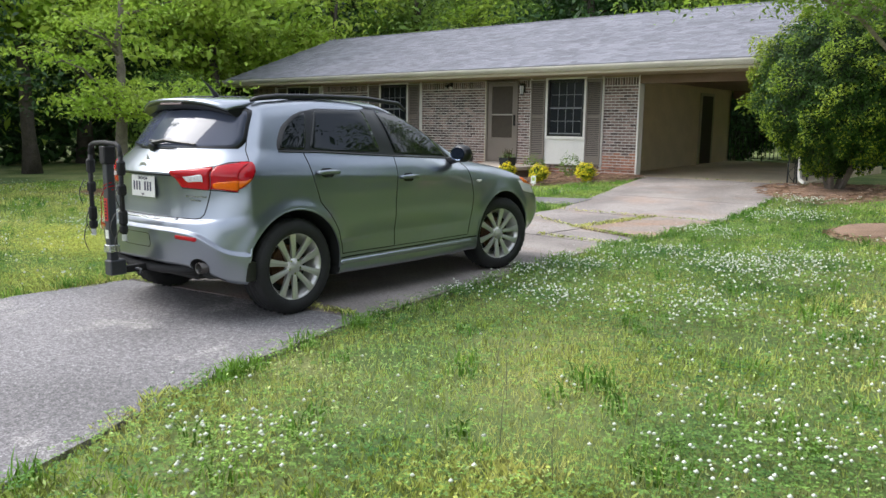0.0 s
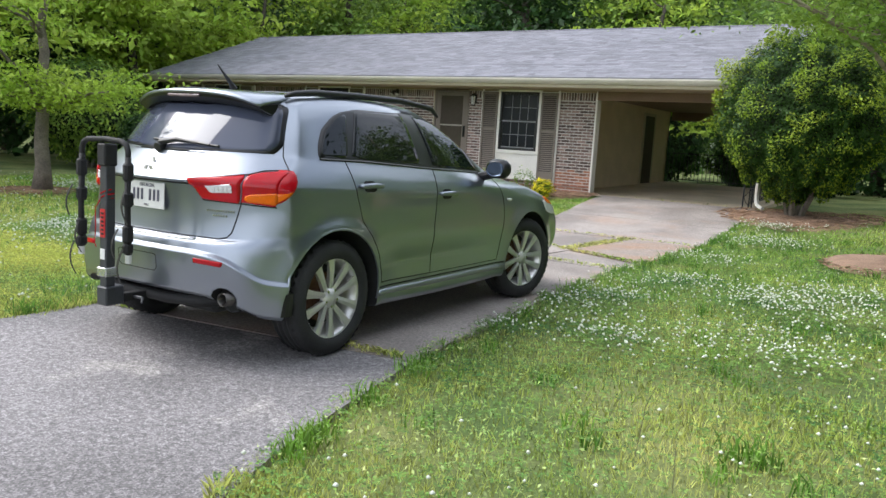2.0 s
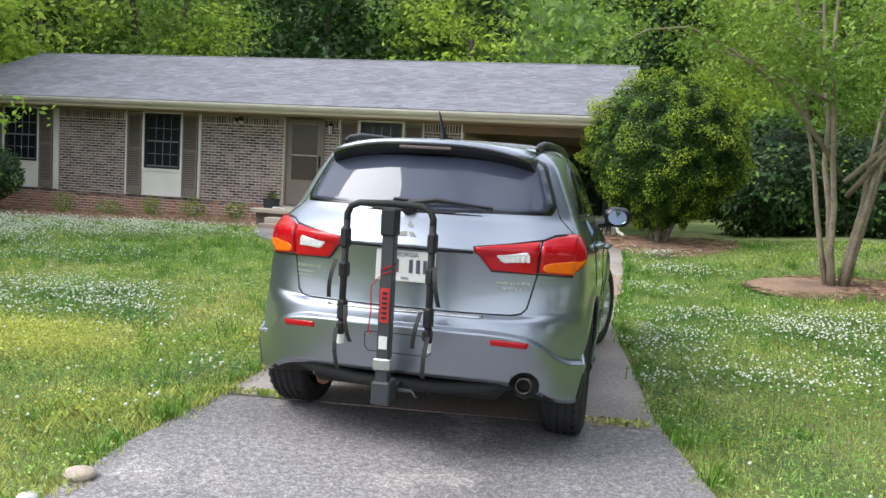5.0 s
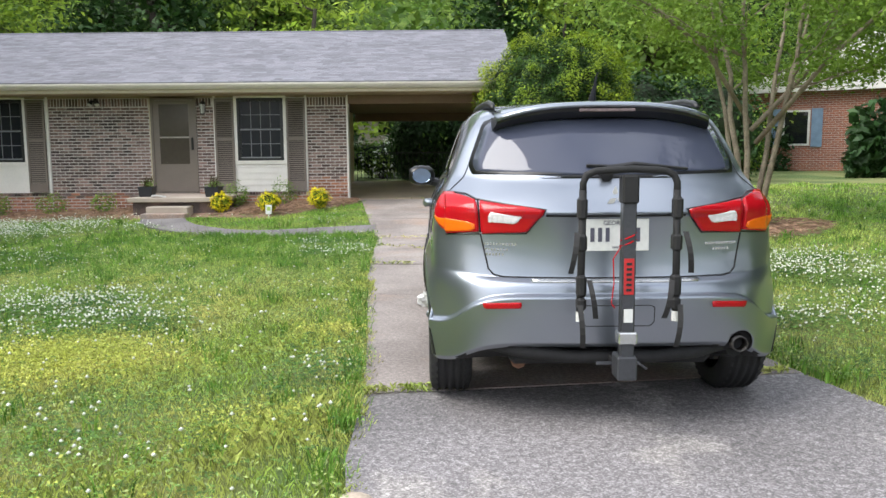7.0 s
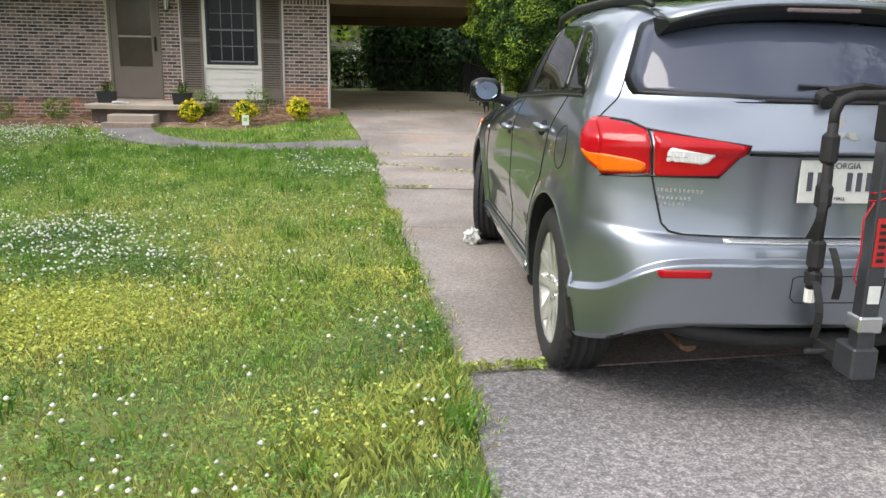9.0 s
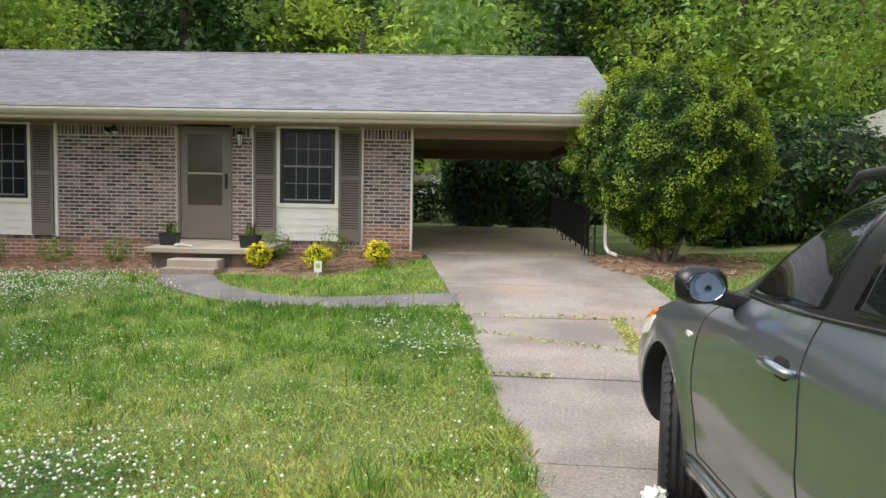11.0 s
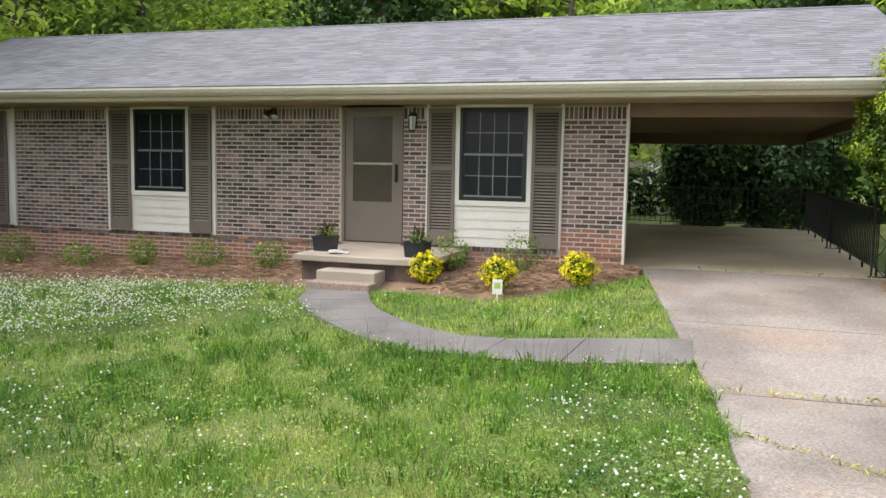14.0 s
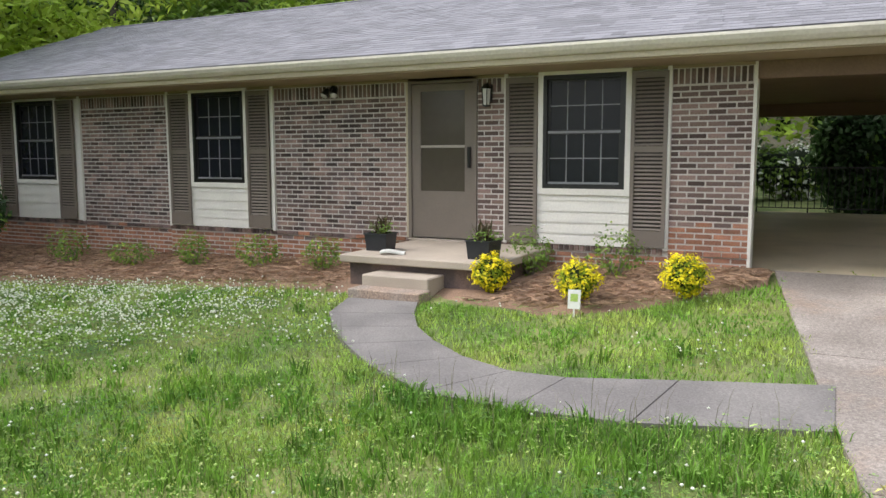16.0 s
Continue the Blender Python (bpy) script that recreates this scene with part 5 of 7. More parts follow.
for k in range(14):
    a = k / 13 * 4 * math.pi
    cord.append((0.036 * math.cos(a), 0.038 * math.sin(a), 0.91 + 0.05 * k / 13 + 0.012 * math.cos(a)))
part("red_cord", tubes((cord, 0.0035), ([(-0.036, -0.02, 0.91), (-0.07, -0.03, 0.86), (-0.065, -0.03, 0.75), (-0.075, -0.03, 0.66), (-0.06, -0.03, 0.64)], 0.003), n=5), M["lamp_red"], rack, "orange-red tie cord")

# ---- plants ----
rng = np.random.default_rng(7)


def leaf_cloud(name, centres, size, mat, up=0.4, out=None, aspect=0.5, jitter=0.3):
    """Leaves as folded rhombs at the given points."""
    n = len(centres)
    nrm = rng.normal(size=(n, 3))
    nrm[:, 2] = np.abs(nrm[:, 2]) + up
    if out is not None:
        nrm += out
    nrm /= np.linalg.norm(nrm, axis=1)[:, None]
    d = rng.normal(size=(n, 3))
    if out is not None:
        d += out * 0.6
    d -= (d * nrm).sum(1)[:, None] * nrm
    d /= np.linalg.norm(d, axis=1)[:, None] + 1e-9
    w = np.cross(nrm, d)
    L = (size * (1 + jitter * rng.normal(size=n)).clip(0.4, 1.8))[:, None]
    a = centres - d * L * 0.5
    b = centres + w * L * aspect * 0.5 + nrm * L * 0.08
    c = centres + d * L * 0.5 - nrm * L * 0.06
    e = centres - w * L * aspect * 0.5 + nrm * L * 0.08
    V = np.stack([a, b, c, e], 1).reshape(-1, 3)
    F = np.arange(4 * n).reshape(n, 4)
    return fast_mesh(name, V, F, mat)


def wiggle(a, b, n, amp, rnd):
    a, b = Vector(a), Vector(b)
    pts = []
    for k in range(n + 1):
        t = k / n
        p = a.lerp(b, t)
        if 0 < k:
            p += Vector((rnd.uniform(-amp, amp), rnd.uniform(-amp, amp), rnd.uniform(-amp, amp) * 0.5)) * (0.4 + t)
        pts.append(p)
    return pts


def tree(name, m, label, height, trunk_h, spread, clumps, per, leaf, trunk_r, bark, leafmat, seed, flat=0.5, stems=1, low=None, clump_r=0.7, fan=0.3, extra=(), top=1.0):
    """A tree: stems with limbs and twigs, and a crown of leaf clumps along their ends."""
    rnd = random.Random(seed)
    t = thing(name, m, label, "tree")
    trunk, limbs = bmesh.new(), bmesh.new()
    low = trunk_h if low is None else low
    ends = []
    for s in range(stems):
        a = 2 * math.pi * s / max(stems, 1) + rnd.uniform(-0.4, 0.4)
        lean = fan if stems > 1 else 0.06
        foot = (0.10 * math.cos(a), 0.10 * math.sin(a), -0.05) if stems > 1 else (0, 0, -0.05)
        head = (foot[0] + lean * height * 0.55 * math.cos(a), foot[1] + lean * height * 0.55 * math.sin(a), height * 0.72)
        pts = wiggle(foot, head, 8, 0.05 * height / 6, rnd)
        r0 = trunk_r if stems == 1 else trunk_r * rnd.uniform(0.75, 1.0)
        radii = [r0 * (1.35 if k == 0 else 1.0) * (1 - 0.085 * k) for k in range(9)]
        tube(trunk, pts, radii, 10)
        for b in range(9 if stems == 1 else 5):
            f = rnd.uniform(max(trunk_h / (height * 0.72), 0.15), 1.0)
            base = pts[min(int(f * 8), 7)].lerp(pts[min(int(f * 8) + 1, 8)], f * 8 % 1)
            aa = a + rnd.uniform(-1.3, 1.3) if stems > 1 else rnd.uniform(0, 2 * math.pi)
            ln = spread * rnd.uniform(0.55, 1.0) * (1 - 0.35 * f)
            tip = base + Vector((ln * math.cos(aa), ln * math.sin(aa), ln * rnd.uniform(0.15, 0.6)))
            lp = wiggle(base, tip, 5, 0.06 * ln, rnd)
            rl = r0 * 0.42 * (1.1 - f * 0.6)
            tube(limbs, lp, [rl * (1 - 0.16 * k) for k in range(6)], 6)
            ends += lp[2:]
            for q in range(3):
                st = lp[rnd.choice((2, 3, 4))]
                tp = st + Vector((rnd.uniform(-1, 1), rnd.uniform(-1, 1), rnd.uniform(-0.1, 0.7))) * ln * 0.4
                tw = wiggle(st, tp, 3, 0.04 * ln, rnd)
                tube(limbs, tw, [rl * 0.4 * (1 - 0.25 * k) for k in range(4)], 5)
                ends += tw[1:]
    for pts, r in extra:
        tube(limbs, pts, [r * (1 - 0.7 * k / (len(pts) - 1)) for k in range(len(pts))], 6)
        ends += [Vector(p) for p in pts[2:]] * 2
    part("trunk", trunk, bark, t, "", True)
    tagged(part("branchwork", limbs, bark, t, "", True), kind="stuff")
    C = []
    E_ = np.array([tuple(e) for e in ends])
    for k in range(clumps):
        if k % 3 != 2 or stems > 1:
            c = E_[rnd.randrange(len(E_))] + np.array([rnd.gauss(0, 0.35), rnd.gauss(0, 0.35), rnd.gauss(0, 0.2)]) * spread * 0.3
        else:
            a, r = rnd.uniform(0, 2 * math.pi), spread * math.sqrt(rnd.uniform(0.1, 1))
            h = rnd.random()
            r *= (1 - 0.6 * h ** 2)
            c = np.array([r * math.cos(a), r * math.sin(a), low + (height * top - low) * h])
        c[2] = max(c[2], low)
        C.append(c + rng.normal(size=(per, 3)) * np.array([1, 1, flat]) * clump_r * rnd.uniform(0.5, 1.0) * 0.5)
    tagged(part("crown", leaf_cloud("crown", np.concatenate(C), leaf, leafmat), None, t), kind="stuff")
    return t


def shrub(name, m, label, rx, ry, rz, n, leaf, mats, seed, base=0.15, lumps=0.18, core=True, tips=0.35, category="shrub", top_taper=0.0, freq=2.2, foot=0.28):
    """A rounded shrub: stems, a solid core coloured as inner shade and a skin of leaf sprays."""
    rnd = random.Random(seed)
    t = thing(name, m, label, category)
    bm = bmesh.new()
    for k in range(7):
        a = k * 0.9 + rnd.random()
        tube(bm, wiggle((0.06 * rx * math.cos(a), 0.06 * ry * math.sin(a), -0.03), (0.5 * rx * math.cos(a), 0.5 * ry * math.sin(a), base + rz * 0.9), 4, 0.04 * rx, rnd), [0.035 * rx * (1 - 0.2 * q) for q in range(5)], 6)
    part("stemwork", bm, M["bark"], t)["kind"] = "stuff"
    d = rng.normal(size=(n, 3))
    d /= np.linalg.norm(d, axis=1)[:, None]
    bumps = np.array([noise.noise(Vector(q) * freq + Vector((seed, 0, 0))) for q in d])
    r = 1 + lumps * bumps
    depth = rng.random(n) ** 2 * 0.22
    P = d * (r - depth)[:, None]
    shrink = 1 - top_taper * np.clip(P[:, 2], 0, 1) - foot * np.clip(-P[:, 2] - 0.2, 0, 1)
    P[:, 0] *= shrink
    P[:, 1] *= shrink
    P = P * np.array([rx, ry, rz]) + np.array([0, 0, base + rz])
    P += rng.normal(size=P.shape) * leaf * 0.4
    P[:, 2] = np.maximum(P[:, 2], 0.02)
    # Bright leaves gather on top and lobes, putting the lit side into the colour.
    tipmask = (rng.random(n) < tips * (0.45 + 0.55 * np.clip(d[:, 2] + 0.5, 0, 1)) * np.clip(0.32 + 2.4 * bumps, 0.04, 1.3)) & (depth < 0.12)
    tagged(part("foliage", leaf_cloud("foliage", P[~tipmask], leaf, mats[0], 0.1, d[~tipmask] * 1.4), None, t), kind="stuff")
    if tips:
        part("new_growth", leaf_cloud("new_growth", P[tipmask] + d[tipmask] * leaf * 0.4, leaf, mats[1], 0.3, d[tipmask] * 1.2), None, t, "bright new growth, denser on top and lobes as if lit")["kind"] = "stuff"
    # Solid near-black green core paints the shade deep inside the foliage.
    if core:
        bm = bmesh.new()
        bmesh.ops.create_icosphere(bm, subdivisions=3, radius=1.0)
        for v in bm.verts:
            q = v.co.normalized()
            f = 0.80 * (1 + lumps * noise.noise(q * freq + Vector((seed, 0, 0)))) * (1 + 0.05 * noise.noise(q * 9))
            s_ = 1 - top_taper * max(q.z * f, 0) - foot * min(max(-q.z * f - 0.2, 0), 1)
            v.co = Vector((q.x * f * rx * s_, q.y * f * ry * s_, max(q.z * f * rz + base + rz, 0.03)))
        part("inner_mass", bm, M["leaf_core"], t, "solid dark core coloured as the shade among the leaves", True)
    return t


M["taupe_light"] = material("far_wall", (0.45, 0.38, 0.34), 0.8)
M["leaf_core"] = material("core_shade", (0.02, 0.035, 0.012), 0.95, 0, 0.5, 6, 40, 0.8)

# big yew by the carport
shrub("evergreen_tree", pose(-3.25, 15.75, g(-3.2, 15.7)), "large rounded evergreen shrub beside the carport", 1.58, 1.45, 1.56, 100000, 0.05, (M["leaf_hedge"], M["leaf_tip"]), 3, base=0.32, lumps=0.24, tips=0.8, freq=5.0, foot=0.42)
shrub("shrub", pose(-19.0, 13.9, 0.0), "clipped dark green shrub by the house corner", 1.45, 1.2, 0.85, 11000, 0.075, (M["leaf_dark"], M["leaf_mid"]), 5, base=0.02, lumps=0.1, tips=0.3)
shrub("shrub", pose(-21.6, 13.2, 0.0), "tall leafy shrub beside the house end", 1.7, 1.5, 1.45, 9000, 0.11, (M["leaf_mid"], M["leaf_light"]), 6, base=0.1, lumps=0.2, tips=0.4)
for k, (x, y, r) in enumerate(((-10.05, 14.72, 0.19), (-9.06, 14.55, 0.205), (-8.12, 15.0, 0.215))):
    shrub("yellow_shrub", pose(x, y, g(x, y)), "small round shrub with bright yellow leaves", 0.9 * r, 0.9 * r, 0.17, 2600, 0.036, (M["leaf_tip"], M["leaf_yellow"]), 20 + k, base=0.05, lumps=0.55, tips=2.2, freq=3.2, foot=0.55)
for k, (x, y, h, w) in enumerate(((-10.0, 15.75, 0.24, 0.26), (-9.0, 15.8, 0.25, 0.28), (-12.75, 15.5, 0.2, 0.25), (-13.9, 15.6, 0.2, 0.3), (-14.9, 15.4, 0.22, 0.22), (-15.9, 15.2, 0.16, 0.32), (-17.1, 15.1, 0.24, 0.26))):
    shrub("garden_shrub", pose(x, y, g(x, y)), "thin young green shrub in the mulch bed", w, w, h, 520, 0.045, (M["leaf_mid"], M["leaf_light"]), 40 + k, base=0.04, lumps=0.5, core=False, tips=0.4)

# trees of the yard
reach = [((-0.1, -0.1, 1.6), (-0.9, -0.5, 2.6), (-1.7, -0.9, 3.1), (-2.3, -1.2, 3.35), (-2.8, -1.5, 3.25), (-3.1, -1.7, 3.05))]
tree("crepe_myrtle_tree", pose(-0.9, 10.9, g(-0.9, 10.9)), "multi-stemmed pale-barked tree with light green leaves", 6.6, 1.9, 2.9, 520, 48, 0.075, 0.055, M["pale_bark"], M["leaf_myrtle"], 11, flat=0.5, stems=6, low=2.35, clump_r=0.5, fan=0.25, extra=[(reach[0], 0.035), (((0.0, -0.1, 1.3), (0.7, -0.9, 2.5), (1.2, -1.8, 3.2), (1.6, -2.6, 3.6)), 0.04), (((0, 0.1, 1.5), (1.2, 0.3, 2.7), (2.2, 0.4, 3.3), (3.2, 0.5, 3.6)), 0.04)])
tree("dogwood_tree", pose(-14.9, 7.9, -0.03), "small dogwood tree with layered light green leaves", 5.6, 1.5, 2.0, 110, 84, 0.095, 0.15, M["bark"], M["leaf_light"], 13, flat=0.16, low=1.55, clump_r=0.95)
tree("woodland_tree", pose(-19.5, 5.5, 0.0), "spreading dark green tree at the wood's edge", 6.5, 1.6, 3.0, 170, 40, 0.14, 0.14, M["bark"], M["leaf_dark"], 14, flat=0.25, low=1.5, clump_r=1.1)

# woods round the lot
kinds = [
    tree("woodland_tree", pose(-24, 27, 0), "tall woodland tree with mid-green crown", 15, 3.0, 3.6, 190, 40, 0.28, 0.24, M["dark_bark"], M["leaf_mid"], 31, flat=0.6, low=2.0, clump_r=1.7),
    tree("woodland_tree", pose(-17, 30, 0), "tall woodland tree with dark green crown", 16, 3.0, 3.8, 190, 40, 0.29, 0.26, M["dark_bark"], M["leaf_dark"], 32, flat=0.6, low=1.5, clump_r=1.8),
    tree("woodland_tree", pose(-10.5, 28, 0), "bright green spreading woodland tree", 9.0, 2.5, 3.4, 170, 38, 0.24, 0.2, M["dark_bark"], M["leaf_light"], 33, flat=0.3, low=2.2, clump_r=1.5),
    tree("woodland_tree", pose(-31, 16, 0), "leafy woodland tree with low branches", 12, 1.5, 3.4, 190, 40, 0.27, 0.2, M["dark_bark"], M["leaf_light"], 34, flat=0.5, low=0.8, clump_r=1.6),
]
spots = [(-30, 27, 1), (-20, 27.5, 2), (-13.5, 33, 0), (-3.2, 32.5, 1), (-1, 31.5, 2), (2.5, 33, 1), (-27, 35, 0), (-21, 37, 1), (-15, 39, 0), (-13.5, 40, 1), (-3, 39, 0), (3, 40, 1), (8, 48, 0), (-33, 36, 1), (-38, 28, 0),
         (-28, 20, 3), (-27, 13, 1), (-29, 8.5, 3), (-25.5, 4.5, 1), (-30, 2, 0), (-24, -1, 3), (-34, 10, 1), (-36, 18, 0), (-36, 3, 1), (-26, -6, 1), (-33, -5, 0), (-24, 16.5, 2), (-23, 9.5, 2), (-29, 24, 2), 
         (2.8, 29.5, 2), (13, 46, 1), (24, 36, 0), (17.5, 17, 0), (8.5, 8, 1), (9, 2.5, 3), (11, -3, 1), (13, 11.5, 1), (7, 44, 2), (19, 26, 1), (23, 20, 0), (26, 11, 1), (14, 6, 0), (20, 2, 1), (1, 26, 0), (7, -1, 1), (7.2, 5.2, 1), (7.5, 11, 1), (10.5, 6, 1), (9.5, -6, 1), (-25.5, 18.5, 2), (-30.5, 21.5, 2), (-24.5, 22.5, 2)]
for k, (x, y, v) in enumerate(spots):
    o = kinds[v]
    s = random.Random(k).uniform(0.85, 1.2)
    c = copy_thing(o, pose(x, y, -0.05, 0, 0, 77 * k))
    c.scale = (s, s, s * random.Random(k + 99).uniform(0.9, 1.1))
# understorey and far woods
rim = bmesh.new()
A = []
for k in range(241):
    a = 2 * math.pi * k / 240
    top = 23 + 3.5 * math.sin(a * 5 + 1) * math.sin(a * 11) + 2.5 * noise.noise((math.cos(a) * 14, math.sin(a) * 14, 0)) + 1.5 * noise.noise((math.cos(a) * 40, math.sin(a) * 40, 3))
    top *= 0.12 if 3.4 < a < 6.0 else 1.0
    A.append([rim.verts.new((-8 + 66 * math.cos(a) * (1 + 0.02 * noise.noise((k * 0.7, q, 1))), 12 + 66 * math.sin(a) * (1 + 0.02 * noise.noise((k * 0.7, q, 1))), -1 + top * q / 6)) for q in range(7)])
for P_, Q_ in zip(A, A[1:]):
    for q in range(6):
        rim.faces.new((P_[q], Q_[q], Q_[q + 1], P_[q + 1]))
M["distance"] = material("distant_woods", (0.085, 0.155, 0.035), 0.95, 0, 0.5, 0.25, 2.2, 1.0, (0.10, 0.16, 0.04), 1.0)
tagged(part("backdrop", rim, M["distance"], None, "", True), "hazy green woods on the horizon", "woods", kind="structure")
n = 46000
a = rng.uniform(0, 2 * math.pi, n)
rad = rng.uniform(44, 62, n)
P = np.stack([-8 + rad * np.cos(a), 12 + rad * np.sin(a), np.zeros(n)], 1)
hmax = 20 + 4 * np.sin(a * 5 + 1) * np.sin(a * 11) + 3 * np.sin(a * 23)
hmax = np.where((a > 3.4) & (a < 6.0), hmax * 0.1, hmax)
P[:, 2] = rng.random(n) ** 0.8 * hmax + rng.normal(size=n) * 0.4
P = P[~((np.abs(P[:, 0] + 9.5) < 3.0) & (P[:, 1] > 40) & (P[:, 2] < 5.5))]
far = new("far_woods", leaf_cloud("far_woods", P, 0.95, M["leaf_mid"], 0.2))
tagged(far, "dense green woods in the distance", "woods", kind="stuff")
n = 36000
t = rng.random(n)
side = rng.choice([0, 1, 1, 2], n)
ux = np.where(side == 0, -22 + 30 * t, np.where(side == 1, -26.5 - 3 * rng.random(n), 5.5 + 3 * rng.random(n) + 5 * t))
uy = np.where(side == 0, 30 + 3 * rng.random(n) ** 1.5, np.where(side == 1, -4 + 30 * t, 21 + 9 * t))
uz = rng.random(n) * np.where(side == 1, 4.6, 1.8) * (1 + 0.4 * np.sin(ux * 1.3 + uy * 0.8) + 0.25 * np.sin(uy * 2.1))
sel = ~((ux > -11.5) & (ux < -6.9) & (uy > 26))
ux, uy, uz = ux[sel], uy[sel], uz[sel]
low = new("understorey", leaf_cloud("understorey", np.stack([ux, uy, uz], 1), 0.34, M["leaf_dark"], 0.2))
tagged(low, "dark leafy undergrowth along the wood's edge", "undergrowth", kind="stuff")
shrub("ivy_mass", pose(-6.55, 26.4, 0.1), "dark ivy-covered shrub behind the carport", 1.0, 0.8, 1.9, 9000, 0.14, (M["leaf_dark"], M["leaf_mid"]), 71, base=0.05, lumps=0.3, tips=0.1)
shrub("ivy_mass", pose(-10.7, 31.5, 0.1), "dark leafy shrub behind the house", 1.5, 1.1, 1.8, 6000, 0.15, (M["leaf_dark"], M["leaf_mid"]), 74, base=0.05, lumps=0.4, tips=0.1)
shrub("ivy_mass", pose(-4.5, 27.2, 0.1), "dark leafy shrub behind the carport railing", 1.5, 0.9, 1.8, 8000, 0.15, (M["leaf_dark"], M["leaf_mid"]), 72, base=0.05, lumps=0.4, tips=0.15)
shrub("shrub", pose(-0.6, 19.5, 0.1), "loose green shrub behind the evergreen", 1.6, 1.4, 1.6, 8000, 0.13, (M["leaf_dark"], M["leaf_mid"]), 73, base=0.05, lumps=0.4, tips=0.3)

# ---- neighbouring brick house beyond the trees ----
nb = thing("neighbour_house", pose(10.6, 29.5, 0.45, 0, 0, -30), "red brick neighbouring house with white gable and blue shutters", "house")
M["red_brick"] = material("far_red_brick", (0.33, 0.14, 0.09), 0.85, 0, 0.2, 1.5, 14, 0.2)
nt = M["red_brick"].node_tree
bt = nt.nodes.new("ShaderNodeTexBrick")
bt.inputs["Scale"].default_value = 1.0
bt.inputs["Brick Width"].default_value, bt.inputs["Row Height"].default_value, bt.inputs["Mortar Size"].default_value = 0.24, 0.085, 0.008
bt.inputs["Color1"].default_value, bt.inputs["Color2"].default_value, bt.inputs["Mortar"].default_value = (0.36, 0.13, 0.075, 1), (0.24, 0.10, 0.07, 1), (0.50, 0.42, 0.36, 1)
tc, sw, cb_ = nt.nodes.new("ShaderNodeTexCoord"), nt.nodes.new("ShaderNodeSeparateXYZ"), nt.nodes.new("ShaderNodeCombineXYZ")
ad = nt.nodes.new("ShaderNodeMath")
nt.links.new(tc.outputs["Object"], sw.inputs[0])
nt.links.new(sw.outputs[0], ad.inputs[0])
nt.links.new(sw.outputs[1], ad.inputs[1])
nt.links.new(ad.outputs[0], cb_.inputs[0])
nt.links.new(sw.outputs[2], cb_.inputs[1])
nt.links.new(cb_.outputs[0], bt.inputs["Vector"])
nt.links.new(bt.outputs["Color"], nt.nodes["Principled BSDF"].inputs["Base Color"])
M["blue"] = material("blue_shutter_paint", (0.20, 0.30, 0.42), 0.5)
part("wall", cube(-5, 5, 0, 8, 0, 3.2), M["red_brick"], nb)
bm = bmesh.new()
a = [bm.verts.new(p) for p in ((-5.4, -0.4, 3.2), (5.4, -0.4, 3.2), (0, -0.4, 5.3), (-5.4, 8.4, 3.2), (5.4, 8.4, 3.2), (0, 8.4, 5.3))]
for f in ((0, 1, 2), (5, 4, 3), (0, 2, 5, 3), (1, 4, 5, 2), (0, 3, 4, 1)):
    bm.faces.new([a[k] for k in f])
part("roof", bm, M["white"], nb, "white gable roof end")
for x in (-2.6, 1.6):
    w = part("window", cube(x - 0.5, x + 0.5, -0.06, -0.002, 1.1, 2.5), M["white"], nb)
    part("pane", cube(x - 0.42, x + 0.42, -0.07, -0.062, 1.18, 2.42), M["glass_dark"], w)
    for e in (-0.75, 0.75):
        part("shutter", cube(x + e - 0.2, x + e + 0.2, -0.05, -0.002, 1.05, 2.55), M["blue"], nb, "blue shutter")

shrub("hedge", pose(10.2, 25.6, 0.3), "dark trimmed hedge before the neighbouring house", 2.4, 0.9, 0.7, 5000, 0.14, (M["leaf_dark"], M["leaf_mid"]), 81, base=0.02, lumps=0.15, tips=0.3)
shrub("shrub", pose(1.2, 19.6, 0.1), "dark leafy shrub behind the evergreen", 1.4, 1.3, 1.6, 7000, 0.12, (M["leaf_dark"], M["leaf_mid"]), 83, base=0.05, lumps=0.4, tips=0.25)
shrub("shrub", pose(2.6, 23.0, 0.1), "loose green shrub between the lots", 1.3, 1.2, 1.3, 5000, 0.13, (M["leaf_mid"], M["leaf_light"]), 82, base=0.05, lumps=0.4, tips=0.3)

fh = thing("far_house", pose(-11.2, 70, 2.2, 0, 0, 12), "pale low house far behind the garden", "house")
part("wall", cube(-5, 5, 0, 7, 0, 2.4), M["taupe_light"], fh)
bm = bmesh.new()
a = [bm.verts.new(p) for p in ((-5.5, -0.5, 2.4), (5.5, -0.5, 2.4), (5.5, 3.5, 4.0), (-5.5, 3.5, 4.0), (-5.5, 7.5, 2.4), (5.5, 7.5, 2.4))]
for f in ((0, 1, 2, 3), (3, 2, 5, 4), (0, 3, 4), (1, 5, 2)):
    bm.faces.new([a[k] for k in f])
part("roof", bm, M["shingle_joined"], fh)
for x in (-3, 0, 3):
    part("window", cube(x - 0.5, x + 0.5, -0.05, -0.002, 0.9, 2.0), M["glass_dark"], fh)
shrub("flowering_shrub", pose(-8.3, 33.5, 0.3), "shrub with pale blossom behind the garden", 1.6, 1.2, 0.8, 2500, 0.14, (M["leaf_mid"], M["flower"]), 91, base=0.05, lumps=0.4, tips=0.9)

# ---- mulch ----
BED = [(-18.5, 13.5), (-15.4, 13.75), (-14.0, 14.2), (-12.7, 14.6), (-11.8, 14.5), (-10.45, 14.3), (-9.3, 14.15), (-8.6, 14.45), (-7.95, 15.2), (-7.4, 16.0)]


